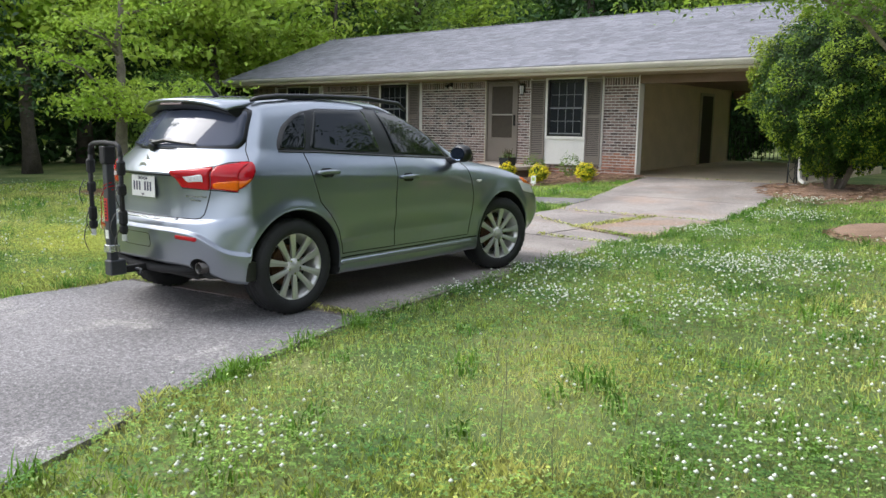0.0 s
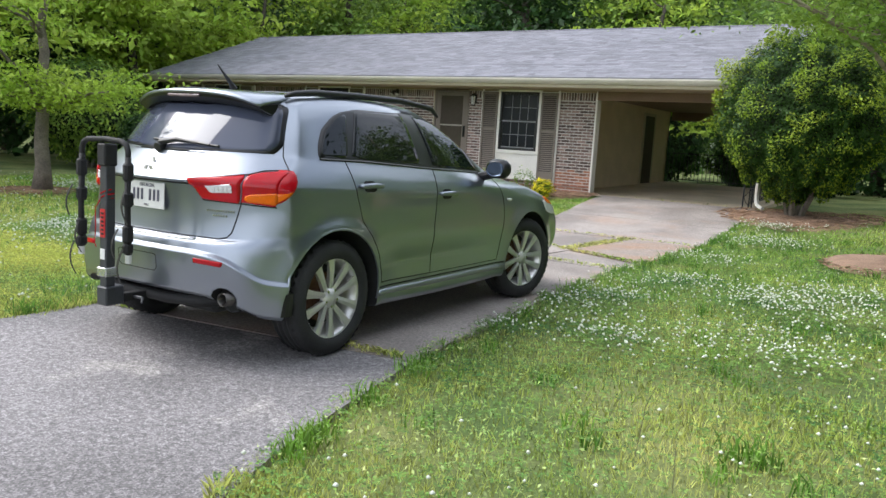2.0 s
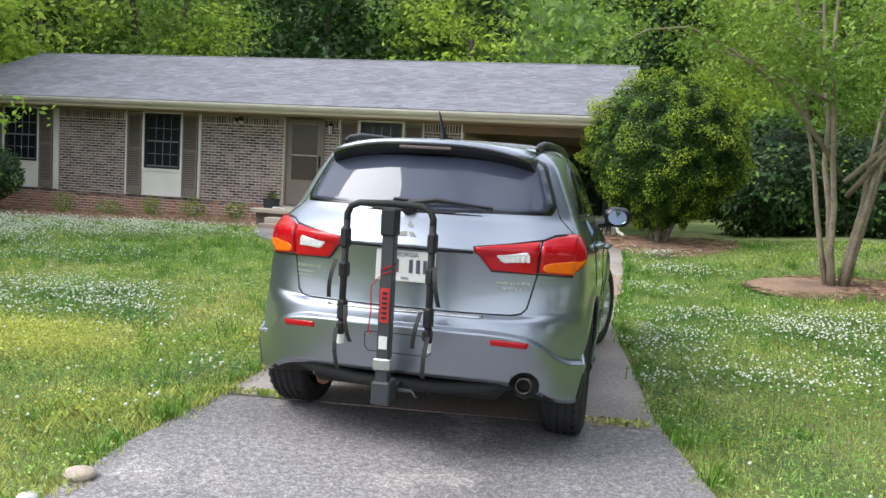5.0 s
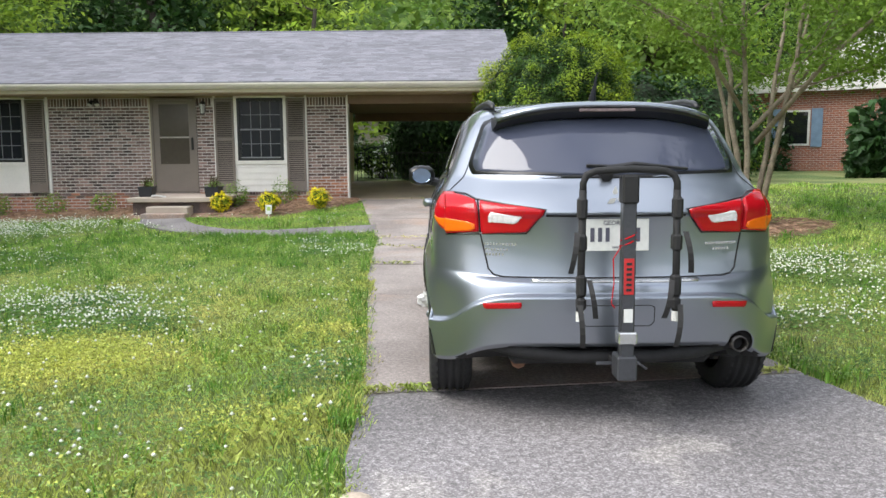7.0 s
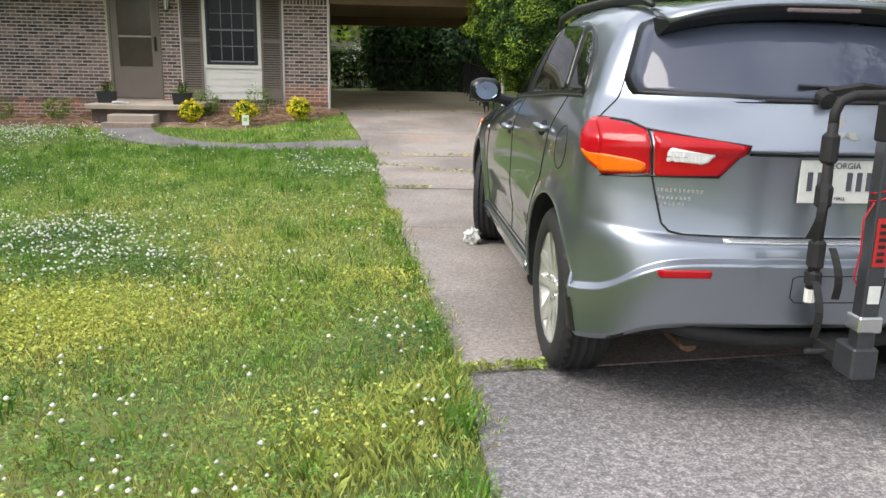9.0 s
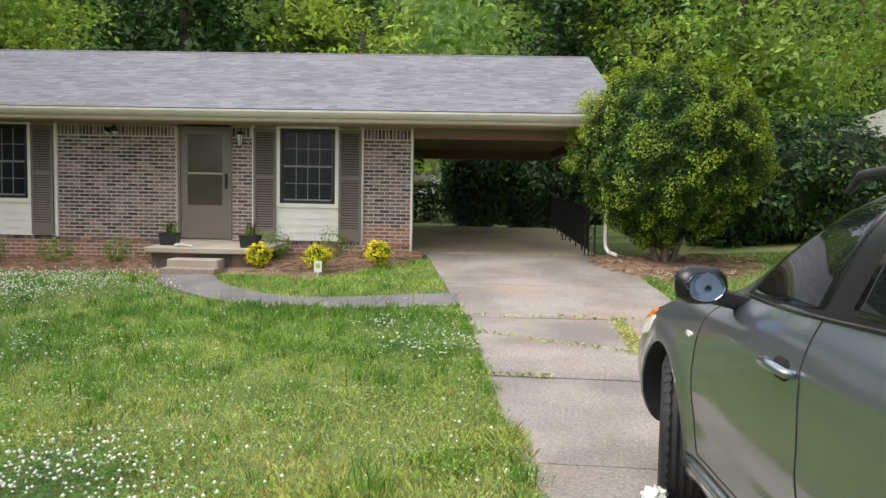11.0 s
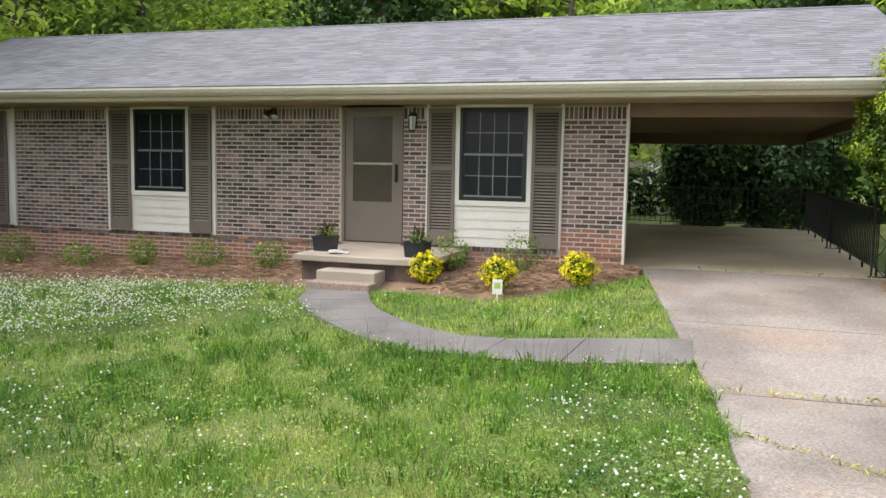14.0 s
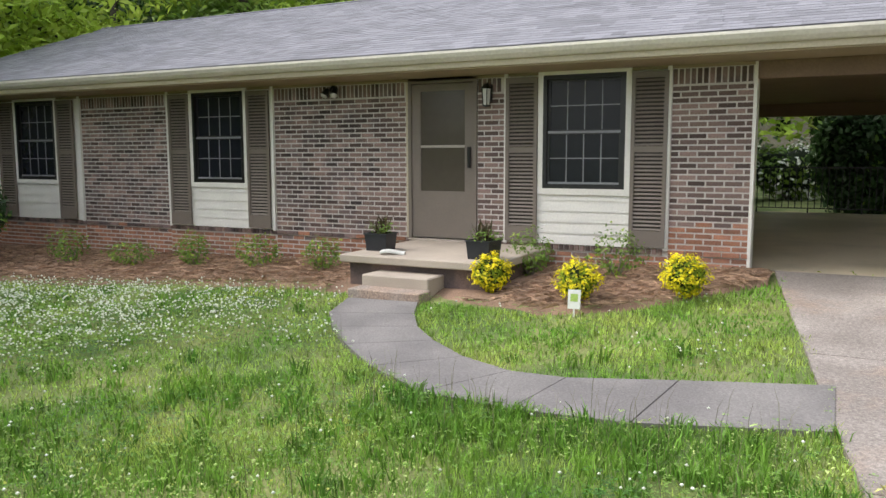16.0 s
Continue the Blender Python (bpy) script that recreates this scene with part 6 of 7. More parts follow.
def bed_front(x):
    xs, ys = zip(*BED)
    return np.interp(x, xs, ys)


def sheet(name, f_lo, f_hi, x0, x1, nx_, ny_, up, mat, label, category):
    bm = bmesh.new()
    R = []
    for i in range(nx_ + 1):
        x = x0 + (x1 - x0) * i / nx_
        y0, y1 = f_lo(x), f_hi(x)
        R.append([bm.verts.new((x, y0 + (y1 - y0) * j / ny_, g(x, y0 + (y1 - y0) * j / ny_) + (up if j else -0.05) + 0.012 * noise.noise((x * 4, j, 0)))) for j in range(ny_ + 1)])
    for A, B in zip(R, R[1:]):
        for j in range(ny_):
            bm.faces.new((A[j], B[j], B[j + 1], A[j + 1]))
    return tagged(part(name, bm, mat, None, "", True), label, category, kind="structure")


sheet("mulch_bed", lambda x: float(bed_front(x)) + 0.05 * math.sin(x * 7), lambda x: FY + 0.01, -21.5, -7.45, 60, 6, 0.02, M["straw"], "brown pine-straw bed along the house", "mulch bed")


def disc(name, x, y, r, label):
    bm = bmesh.new()
    c = bm.verts.new((x, y, g(x, y) + 0.06))
    rings_ = []
    for q in (0.5, 0.85, 1.0):
        rings_.append([bm.verts.new((x + q * r * (1 + 0.15 * noise.noise((math.cos(k * 0.26), math.sin(k * 0.26), x))) * math.cos(k * math.pi / 12), y + q * r * (1 + 0.15 * noise.noise((math.cos(k * 0.26), math.sin(k * 0.26), y))) * math.sin(k * math.pi / 12), g(x, y + q * r * math.sin(k * math.pi / 12)) + (0.045, 0.02, -0.06)[(0.5, 0.85, 1.0).index(q)])) for k in range(24)])
    for k in range(24):
        bm.faces.new((c, rings_[0][k], rings_[0][(k + 1) % 24]))
        for A, B in zip(rings_, rings_[1:]):
            bm.faces.new((A[k], B[k], B[(k + 1) % 24], A[(k + 1) % 24]))
    return tagged(part(name, bm, M["straw"], None, "", True), label, "mulch bed", kind="structure")


RINGS_M = [(-0.9, 10.9, 1.2), (-3.1, 15.6, 1.45), (-14.9, 7.8, 0.7)]
for x, y, r in RINGS_M:
    disc("mulch_ring", x, y, r, "red-brown mulch ring round a trunk")
n = 14000
x = rng.uniform(-20, -7.5, n)
f = bed_front(x)
y = f + (FY - 0.05 - f) * rng.random(n)
keep = ~((x > -12.0) & (x < -9.9) & (y > 14.3)) & ~((x < -11.5) & (x > -11.6))
x, y = x[keep], y[keep]
for cx, cy, r in RINGS_M:
    k = 1500
    aa, rr = rng.uniform(0, 6.283, k), r * np.sqrt(rng.random(k))
    x, y = np.r_[x, cx + rr * np.cos(aa)], np.r_[y, cy + rr * np.sin(aa)]
n = len(x)
z = gv(x, y) + 0.03 + 0.02 * rng.random(n)
a = rng.uniform(0, 6.283, n)
L = rng.uniform(0.05, 0.13, n)
dx, dy = np.cos(a) * L, np.sin(a) * L
V = np.stack([np.stack([x - dx, y - dy, z], 1), np.stack([x + dx, y + dy, z + rng.normal(size=n) * 0.015], 1), np.stack([x - dy * 0.05, y + dx * 0.05, z + 0.012], 1)], 1).reshape(-1, 3)
tagged(new("pine_straw", fast_mesh("pine_straw", V, np.arange(3 * n).reshape(n, 3), M["needles"])), "loose brown pine needles on the beds", "pine straw", kind="stuff")

# ---- front walk ----
walkway = thing("front_walk", pose(0, 0, 0), "curving grey concrete front walk", "walkway", kind="structure")
UP = [(-10.62, 14.16), (-10.40, 13.7), (-10.15, 13.3), (-9.8, 12.95), (-9.37, 12.63), (-8.9, 12.43), (-8.47, 12.43), (-7.73, 12.65), (-6.76, 12.92)]
LOW = [(-11.46, 14.16), (-11.25, 13.5), (-10.9, 13.05), (-10.45, 12.6), (-9.92, 12.15), (-9.28, 11.78), (-8.6, 11.70), (-7.85, 11.76), (-6.75, 12.08)]
for k in range(8):
    bm = bmesh.new()
    q = []
    for t_ in (0.006, 0.5, 0.994):
        for p in (UP, LOW):
            q.append((p[k][0] + (p[k + 1][0] - p[k][0]) * t_, p[k][1] + (p[k + 1][1] - p[k][1]) * t_))
    tp = [bm.verts.new((x_, y_, g(x_, y_) + 0.005)) for x_, y_ in q]
    dn = [bm.verts.new((v.co.x, v.co.y, v.co.z - 0.1)) for v in tp]
    bm.faces.new((tp[0], tp[1], tp[3], tp[2])), bm.faces.new((tp[2], tp[3], tp[5], tp[4]))
    loop = (0, 1, 3, 5, 4, 2)
    for i in range(6):
        a_, b_ = loop[i], loop[(i + 1) % 6]
        bm.faces.new((tp[a_], tp[b_], dn[b_], dn[a_]))
    bmesh.ops.recalc_face_normals(bm, faces=bm.faces)
    part("slab", bm, M["walk"], walkway)


# ---- grass ----
def inside_walk(x, y):
    lo = np.interp(x, [p[0] for p in LOW], [p[1] for p in LOW])
    hi = np.interp(x, [p[0] for p in UP], [p[1] for p in UP])
    band = (x > -10.6) & (x < -6.8) & (y > lo) & (y < hi)
    left = (x <= -10.2) & (x > -11.5) & (y < 14.4) & (y > lo) & (x < np.interp(y, [12.63, 12.95, 13.3, 13.7, 14.2], [-9.37, -9.8, -10.15, -10.4, -10.6])) & (x > np.interp(y, [12.15, 12.6, 13.05, 13.5, 14.2], [-9.92, -10.45, -10.9, -11.25, -11.46]))
    return band & (y < hi) | left


def lawn(x, y, over=0.05):
    ly = np.array([p[0] for p in LEFT]), np.array([p[1] for p in LEFT])
    ry = np.array([p[0] for p in RIGHT]), np.array([p[1] for p in RIGHT])
    wob = 0.03 * np.sin(y * 5.1 + np.sin(y * 2.3)) + 0.03 * np.sin(y * 13.0 + 2 * np.sin(y * 3.7))
    on = (x < np.interp(y, *ly) + over + wob) | (x > np.interp(y, *ry) - over - wob)
    on &= ~((y > 16.6) & (x > -7.5) & (x < -4.1))
    on &= ~((x < -7.35) & (y > bed_front(x) - 0.05) & (x > -21.5))
    on &= ~((x < -21.5) & (x > -22.6) & (y > 15.5) & (y < 26))
    on &= ~inside_walk(x, y)
    for cx, cy, r in RINGS_M:
        on &= (x - cx) ** 2 + (y - cy) ** 2 > (r * 0.9) ** 2
    return on


# the stretch of lawn beside the drive where the blades stand densest
WAY = np.array([(0.7, -0.4), (-1.0, -0.5), (-2.6, -1.0), (-5.0, -1.3), (-6.2, -0.4), (-6.4, 1.0), (-6.9, 3.3), (-6.8, 5.6), (-6.8, 7.2)])


def away(x, y):
    d = np.full(len(x), 1e9)
    for a_, b_ in zip(WAY, WAY[1:]):
        e = b_ - a_
        t_ = np.clip(((x - a_[0]) * e[0] + (y - a_[1]) * e[1]) / (e @ e), 0, 1)
        d = np.minimum(d, np.hypot(x - a_[0] - t_ * e[0], y - a_[1] - t_ * e[1]))
    return d


def tuft_field(x, y):
    """Slow variation of height and kind over the lawn."""
    return 0.5 + 0.25 * np.sin(x * 1.9 + 1.3 * np.sin(y * 1.1)) * np.cos(y * 1.6 + 0.7 * x) + 0.25 * np.sin(x * 4.3 - y * 3.1 + np.sin(x * 2.2))


CLOVER = [(-8.75, 5.3, 0.95, 1.3), (-9.6, 5.4, 0.9, 1.2), (-7.8, 5.0, 0.45, 0.8), (-7.0, 9.4, 0.5, 1.1), (-7.5, 10.5, 0.4, 0.6), (-12.5, 12.8, 1.2, 0.9), (-13.8, 12.3, 1.7, 1.4), (-15.8, 12.0, 1.6, 1.2), (-12.7, 13.6, 0.8, 0.8), (-10.8, 12.7, 0.5, 0.8), (-14.7, 9.8, 1.6, 1.1), (-3.2, 5.7, 0.5, 1.1), (-2.5, 5.0, 0.7, 0.9), (-3.3, 9.8, 0.6, 0.9), (-3.4, 4.6, 0.35, 0.8), (-3.2, 6.4, 0.45, 1.1), (-2.9, 7.6, 0.6, 1.0), (-1.8, 7.3, 1.0, 1.2), (-3.3, 14.3, 0.7, 0.8), (-3.0, 12.3, 0.8, 0.8), (-0.1, 3.0, 0.8, 0.8), (-2.0, 1.5, 0.5, 0.8), (-1.7, 5.2, 0.8, 0.8), (0.9, 2.6, 0.6, 0.9), (-0.4, 5.0, 0.8, 0.6), (-6.35, 3.5, 0.3, 0.5), (-11.5, 8.5, 1.5, 0.5), (-7.2, 2.2, 0.6, 0.35), (-7.7, 13.2, 0.35, 0.5), (1.2, 5.5, 1.2, 0.7)]


def clover_field(x, y):
    f = np.zeros(len(x))
    for cx, cy, r, w in CLOVER:
        f = np.maximum(f, w * np.exp(-((x - cx) ** 2 + (y - cy) ** 2) / (r * r)))
    return np.clip(1.25 * f, 0, 1) * (0.74 + 0.26 * np.sin(x * 3.7 + np.sin(y * 5.0)) * np.sin(y * 4.1))


def bare(x, y):
    """Thin, dry stretches of the lawn."""
    f = np.ones(len(x))
    for cx, cy, rx, ry, w in ((-7.5, 11.15, 0.7, 0.3, 0.75), (-6.9, 6.6, 0.35, 0.9, 0.5), (-2.6, 3.0, 0.5, 0.8, 0.5), (-1.2, 0.9, 0.8, 0.4, 0.4), (-9.8, 7.4, 0.9, 0.6, 0.35), (-8.6, 2.2, 0.5, 0.5, 0.4), (-8.9, 8.2, 0.8, 0.5, 0.4)):
        f = np.minimum(f, 1 - w * np.exp(-((x - cx) / rx) ** 2 - ((y - cy) / ry) ** 2))
    return f


n = 4600000
x, y = rng.uniform(-19, 7, n), rng.uniform(-4, 17, n)
area = 26 * 21
d = away(x, y)
want = np.where(d < 1.2, 3300, np.where(d < 3.2, 4000, np.where(d < 5, 3000, np.where(d < 8, 1250, np.where(d < 12, 700, 420)))))
tf = tuft_field(x, y)
# Fewer pale blades right of the drive, darkening that lawn as tree shade would.
keep = (rng.random(n) < want / (n / area) * (0.55 + 0.8 * tf) * (1 - 0.8 * np.clip(clover_field(x, y), 0, 1)) * bare(x, y) * (1 - 0.3 * np.clip((x + 4.2) / 1.5, 0, 1))) & lawn(x, y)
x, y, d, tf = x[keep], y[keep], d[keep], tf[keep]
cf = clover_field(x, y)
n = len(x)
z = gv(x, y) - 0.04
H = (0.004 + 0.06 * tf ** 5 + 0.018 * rng.random(n)) * rng.uniform(0.6, 1.35, n)
H *= np.where(rng.random(n) < 0.012, 1.9, 1.0)
H *= 1 - 0.55 * np.clip(cf, 0, 1)
H = H + 0.04
Wd = np.interp(d, [0, 3, 6, 12], [0.0019, 0.0030, 0.0075, 0.015]) * rng.uniform(0.6, 1.3, n)
a = rng.uniform(0, 6.283, n)
b = rng.uniform(0, 6.283, n)
lean = rng.uniform(0.1, 0.75, n) * H
ca, sa, cb, sb = np.cos(a) * Wd, np.sin(a) * Wd, np.cos(b) * lean, np.sin(b) * lean


def stack(*cols_):
    return np.stack(cols_, 1)


M["lush"] = leaf_material("lush_blades", (0.16, 0.35, 0.045), (0.47, 0.555, 0.15), 0.5, 0.6, 1.3)
near = d < 2.7
lusher = y + 0.7 * np.sin(x * 1.3) + rng.normal(size=n) * 0.9 > 8.0
for tag, sel in (("near", near & ~lusher), ("far", ~near & ~lusher), ("lush", lusher)):
    X, Y, Z, hh, c_, s_, lx, ly_ = (v[sel] for v in (x, y, z, H, ca, sa, cb, sb))
    m_ = len(X)
    if tag == "near":
        V = np.stack([stack(X - c_, Y - s_, Z), stack(X + c_, Y + s_, Z), stack(X + 0.8 * c_ + lx * 0.35, Y + 0.8 * s_ + ly_ * 0.35, Z + hh * 0.6), stack(X - 0.8 * c_ + lx * 0.35, Y - 0.8 * s_ + ly_ * 0.35, Z + hh * 0.6), stack(X + lx, Y + ly_, Z + hh * 0.96)], 1).reshape(-1, 3)
        i = np.arange(m_)[:, None] * 5
        F = np.concatenate([i + np.array([[0, 1, 2]]), i + np.array([[0, 2, 4]])])
    else:
        V = np.stack([stack(X - c_, Y - s_, Z), stack(X + c_, Y + s_, Z), stack(X + lx, Y + ly_, Z + hh)], 1).reshape(-1, 3)
        F = np.arange(3 * m_).reshape(m_, 3)
    tagged(new("grass", fast_mesh("grass", V, F, M["lush"] if tag == "lush" else M["grass"])), {"near": "uneven unmown green lawn grass", "far": "unmown lawn grass further from the drive", "lush": "lush bright green lawn grass before the house"}[tag], "grass", kind="stuff")

# clover leaves and flowers
n = 900000
x, y = rng.uniform(-19, 6, n), rng.uniform(-3, 15, n)
d = away(x, y)
cf = clover_field(x, y)
# Extra dark clover right of the drive stands in for the same tree shade.
keep = (rng.random(n) < (0.19 + 0.12 * np.sin(x * 1.7 + 2 * np.sin(y * 0.9)) + 0.22 * np.clip((x + 4.2) / 1.5, 0, 1) + 2.1 * cf ** 1.5) * np.interp(d, [0, 4, 9], [0.65, 0.42, 0.13])) & lawn(x, y, 0.02)
x, y, d = x[keep], y[keep], d[keep]
n = len(x)
h = gv(x, y) + rng.uniform(0.03, 0.085, n)
a = rng.uniform(0, 6.283, n)
r = np.interp(d, [0, 5, 10], [0.014, 0.0165, 0.023]) * rng.uniform(0.8, 1.3, n)
V = []
for k in range(3):
    aa = a + k * 2.094
    V += [stack(x, y, h), stack(x + r * np.cos(aa - 0.5), y + r * np.sin(aa - 0.5), h + 0.004), stack(x + 1.25 * r * np.cos(aa), y + 1.25 * r * np.sin(aa), h), stack(x + r * np.cos(aa + 0.5), y + r * np.sin(aa + 0.5), h + 0.004)]
V = np.stack(V, 1).reshape(-1, 3)
tagged(new("clover", fast_mesh("clover", V, np.arange(12 * n).reshape(-1, 4), M["clover"])), "low white-clover leaves in the lawn", "clover", kind="stuff")
n = 260000
x, y = rng.uniform(-19, 6, n), rng.uniform(-3, 15, n)
cf = clover_field(x, y)
keep = (rng.random(n) < (0.021 + 0.017 * np.sin(x * 1.7 + 2 * np.sin(y * 0.9)) * np.sin(y * 1.3)) * np.interp(y, [6.5, 8.0], [1.0, 0.35]) * np.interp(x, [-5, -3.5], [1.0, 0.6]) + 0.85 * np.clip(cf, 0, 1) ** 2) & lawn(x, y, 0.0)
x, y = x[keep], y[keep]
n = len(x)
r = rng.uniform(0.0075, 0.0135, n) * np.interp(away(x, y), [0, 4, 9], [1.05, 0.9, 1.1])
h = gv(x, y) + rng.uniform(0.05, 0.125, n)
O = np.array([(1, 0, 0), (0.5, 0.87, 0), (-0.5, 0.87, 0), (-1, 0, 0), (-0.5, -0.87, 0), (0.5, -0.87, 0), (0, 0, 0.9), (0, 0, -0.8)])
V = (stack(x, y, h)[:, None] + O[None] * r[:, None, None]).reshape(-1, 3)
i = np.arange(n)[:, None] * 8
F = np.concatenate([i + np.array([[k, (k + 1) % 6, 6]]) for k in range(6)] + [i + np.array([[(k + 1) % 6, k, 7]]) for k in range(6)])
tagged(new("clover_flowers", fast_mesh("clover_flowers", V, F, M["flower"])), "scattered white clover flower heads in the lawn", "flowers", kind="stuff")

# low sprigs between the blades
n = 700000
x, y = rng.uniform(-12, 4, n), rng.uniform(-3, 12, n)
d = away(x, y)
keep = (rng.random(n) < np.interp(d, [0, 2.5, 5, 7], [0.62, 0.5, 0.24, 0.0]) * (0.45 + 0.55 * np.sin(x * 2.3 + np.sin(y * 3.1)) * np.sin(y * 2.7 + 1.0))) & lawn(x, y, 0.02)
x, y, d = x[keep], y[keep], d[keep]
tagged(new("lawn_sprigs", leaf_cloud("lawn_sprigs", stack(x, y, gv(x, y) + rng.uniform(0.012, 0.055, len(x))), 0.02, M["sprig"], 0.5, aspect=0.45)), "low pale green weed sprigs in the lawn", "weeds", kind="stuff")

# tufts of longer grass, weeds and seed stalks
def blades(name, X, Y, Hh, Ww, lean_, mat, label):
    m_ = len(X)
    Z = gv(X, Y) - 0.02
    a_, b_ = rng.uniform(0, 6.283, m_), rng.uniform(0, 6.283, m_)
    c_, s_, lx, ly_ = np.cos(a_) * Ww, np.sin(a_) * Ww, np.cos(b_) * lean_ * Hh, np.sin(b_) * lean_ * Hh
    V = np.stack([stack(X - c_, Y - s_, Z), stack(X + c_, Y + s_, Z), stack(X + 0.9 * c_ + lx * 0.35, Y + 0.9 * s_ + ly_ * 0.35, Z + Hh * 0.65), stack(X - 0.9 * c_ + lx * 0.35, Y - 0.9 * s_ + ly_ * 0.35, Z + Hh * 0.65), stack(X + lx, Y + ly_, Z + Hh * 0.95)], 1).reshape(-1, 3)
    i = np.arange(m_)[:, None] * 5
    F = np.concatenate([i + np.array([[0, 1, 2]]), i + np.array([[0, 2, 3]]), i + np.array([[3, 2, 4]])])
    return tagged(new(name, fast_mesh(name, V, F, mat)), label, "grass", kind="stuff")


M["tuft"] = leaf_material("tuft_blades", (0.10, 0.235, 0.032), (0.21, 0.37, 0.055), 0.45, 0.55, 1.5)
nt_ = 1500
cx, cy = rng.uniform(-15, 4, nt_), rng.uniform(-2.5, 13.5, nt_)
ok = lawn(cx, cy, 0.0) & (rng.random(nt_) < 0.35 + 0.65 * tuft_field(cx, cy))
cx, cy = cx[ok], cy[ok]
# denser fringe along the walk and the drive's edge
fx = np.r_[rng.uniform(-11.5, -6.7, 260), rng.uniform(-9.5, -6.9, 120), np.interp(ys_ := rng.uniform(-1, 12, 60), [p[0] for p in LEFT], [p[1] for p in LEFT]) - 0.06, np.interp(yr_ := rng.uniform(0, 14, 70), [p[0] for p in RIGHT], [p[1] for p in RIGHT]) + 0.06]
fy = np.r_[rng.uniform(7.8, 11.6, 260), rng.uniform(11.0, 11.75, 120), ys_, yr_]
ok = lawn(fx, fy, 0.03)
cx, cy = np.r_[cx, fx[ok]], np.r_[cy, fy[ok]]
k = 26
X = np.repeat(cx, k) + rng.normal(size=len(cx) * k) * 0.045
Y = np.repeat(cy, k) + rng.normal(size=len(cx) * k) * 0.045
hh = np.repeat(rng.uniform(0.06, 0.155, len(cx)), k) * rng.uniform(0.5, 1.15, len(X))
ok = lawn(X, Y, 0.1)
X, Y, hh = X[ok], Y[ok], hh[ok]
blades("grass_tufts", X, Y, hh, rng.uniform(0.002, 0.0045, len(X)) * np.interp(away(X, Y), [0, 4, 10], [1, 1.3, 2.5]), rng.uniform(0.15, 0.8, len(X)), M["tuft"], "longer bright green grass tufts in the lawn")
wx, wy = [], []
for px_, py_, r_, n_ in ((-8.1, 3.8, 0.75, 17000), (-9.3, 4.1, 0.7, 8000), (-6.5, 2.6, 0.35, 800), (-6.35, 4.6, 0.3, 700), (-7.4, 1.6, 0.6, 1000), (-0.9, 1.6, 0.6, 900), (-8.8, 9.2, 1.0, 700), (-13.5, 6.6, 1.2, 1500)):
    wx.append(px_ + rng.normal(size=n_) * r_ * 0.6), wy.append(py_ + rng.normal(size=n_) * r_ * 0.45)
wx, wy = np.concatenate(wx), np.concatenate(wy)
ok = lawn(wx, wy, 0.0)
wx, wy = wx[ok], wy[ok]
tagged(new("yellow_weeds", leaf_cloud("yellow_weeds", stack(wx, wy, gv(wx, wy) + rng.uniform(0.02, 0.085, len(wx))), 0.016, M["weed"], 0.5, aspect=0.6)), "low yellow-green flowering weeds in the lawn", "weeds", kind="stuff")
sx = np.r_[rng.uniform(-9.6, -6.9, 110), rng.uniform(-13, -7.4, 120), rng.uniform(-3.2, 1, 60), rng.uniform(-13, -11.6, 40)]
sy = np.r_[rng.uniform(11.0, 11.8, 110), rng.uniform(8.5, 14, 120), rng.uniform(1.5, 6, 60), rng.uniform(13.6, 14.4, 40)]
ok = lawn(sx, sy, 0.0)
sx, sy = sx[ok], sy[ok]
blades("seed_stalks", sx, sy, rng.uniform(0.22, 0.42, len(sx)), rng.uniform(0.0012, 0.002, len(sx)), rng.uniform(0.05, 0.3, len(sx)), M["stalk"], "thin dry grass seed stalks")

# ---- small things on the porch and in the beds ----
def planter(m, seed):
    t = thing("planter_box", m, "square black planter with a spiky plant", "planter", "porch planters")
    bm = bmesh.new()
    o, i_ = [], []
    for r, z in ((0.15, 0.0), (0.17, 0.225), (0.18, 0.225), (0.18, 0.245), (0.16, 0.245), (0.155, 0.19)):
        o.append([bm.verts.new((sx * r, sy * r, z)) for sx, sy in ((-1, -1), (1, -1), (1, 1), (-1, 1))])
    for A, B in zip(o, o[1:]):
        for k in range(4):
            bm.faces.new((A[k], A[(k + 1) % 4], B[(k + 1) % 4], B[k]))
    bm.faces.new(o[0][::-1])
    part("pot", bm, material("planter_black", (0.018, 0.02, 0.026), 0.5), t)
    part("compost", cube(-0.155, 0.155, -0.155, 0.155, 0.17, 0.195), M["straw"], t)
    rnd = random.Random(seed)
    bm = bmesh.new()
    for k in range(26):
        a, l, w = rnd.uniform(0, 6.28), rnd.uniform(0.18, 0.32), 0.012
        d = Vector((math.cos(a), math.sin(a), 0)) * rnd.uniform(0.08, 0.2)
        s = Vector((-math.sin(a), math.cos(a), 0)) * w
        b = Vector((rnd.uniform(-0.08, 0.08), rnd.uniform(-0.08, 0.08), 0.22))
        p = [b, b + d * 0.5 + Vector((0, 0, l * 0.7)), b + d + Vector((0, 0, l))]
        v = [bm.verts.new(q) for q in (p[0] - s, p[0] + s, p[1] + s, p[1] - s, p[2])]
        bm.faces.new(v[:4]), bm.faces.new((v[3], v[2], v[4]))
    part("spiky_leaves", bm, leaf_material("spiky_leaf", (0.07, 0.075, 0.03), (0.10, 0.05, 0.04)), t)
    q = rng.normal(size=(160, 3)) * np.array([0.09, 0.09, 0.05]) + np.array([0.03, 0, 0.30])
    part("filler_leaves", leaf_cloud("filler_leaves", q, 0.05, M["leaf_mid"]), None, t)
    return t


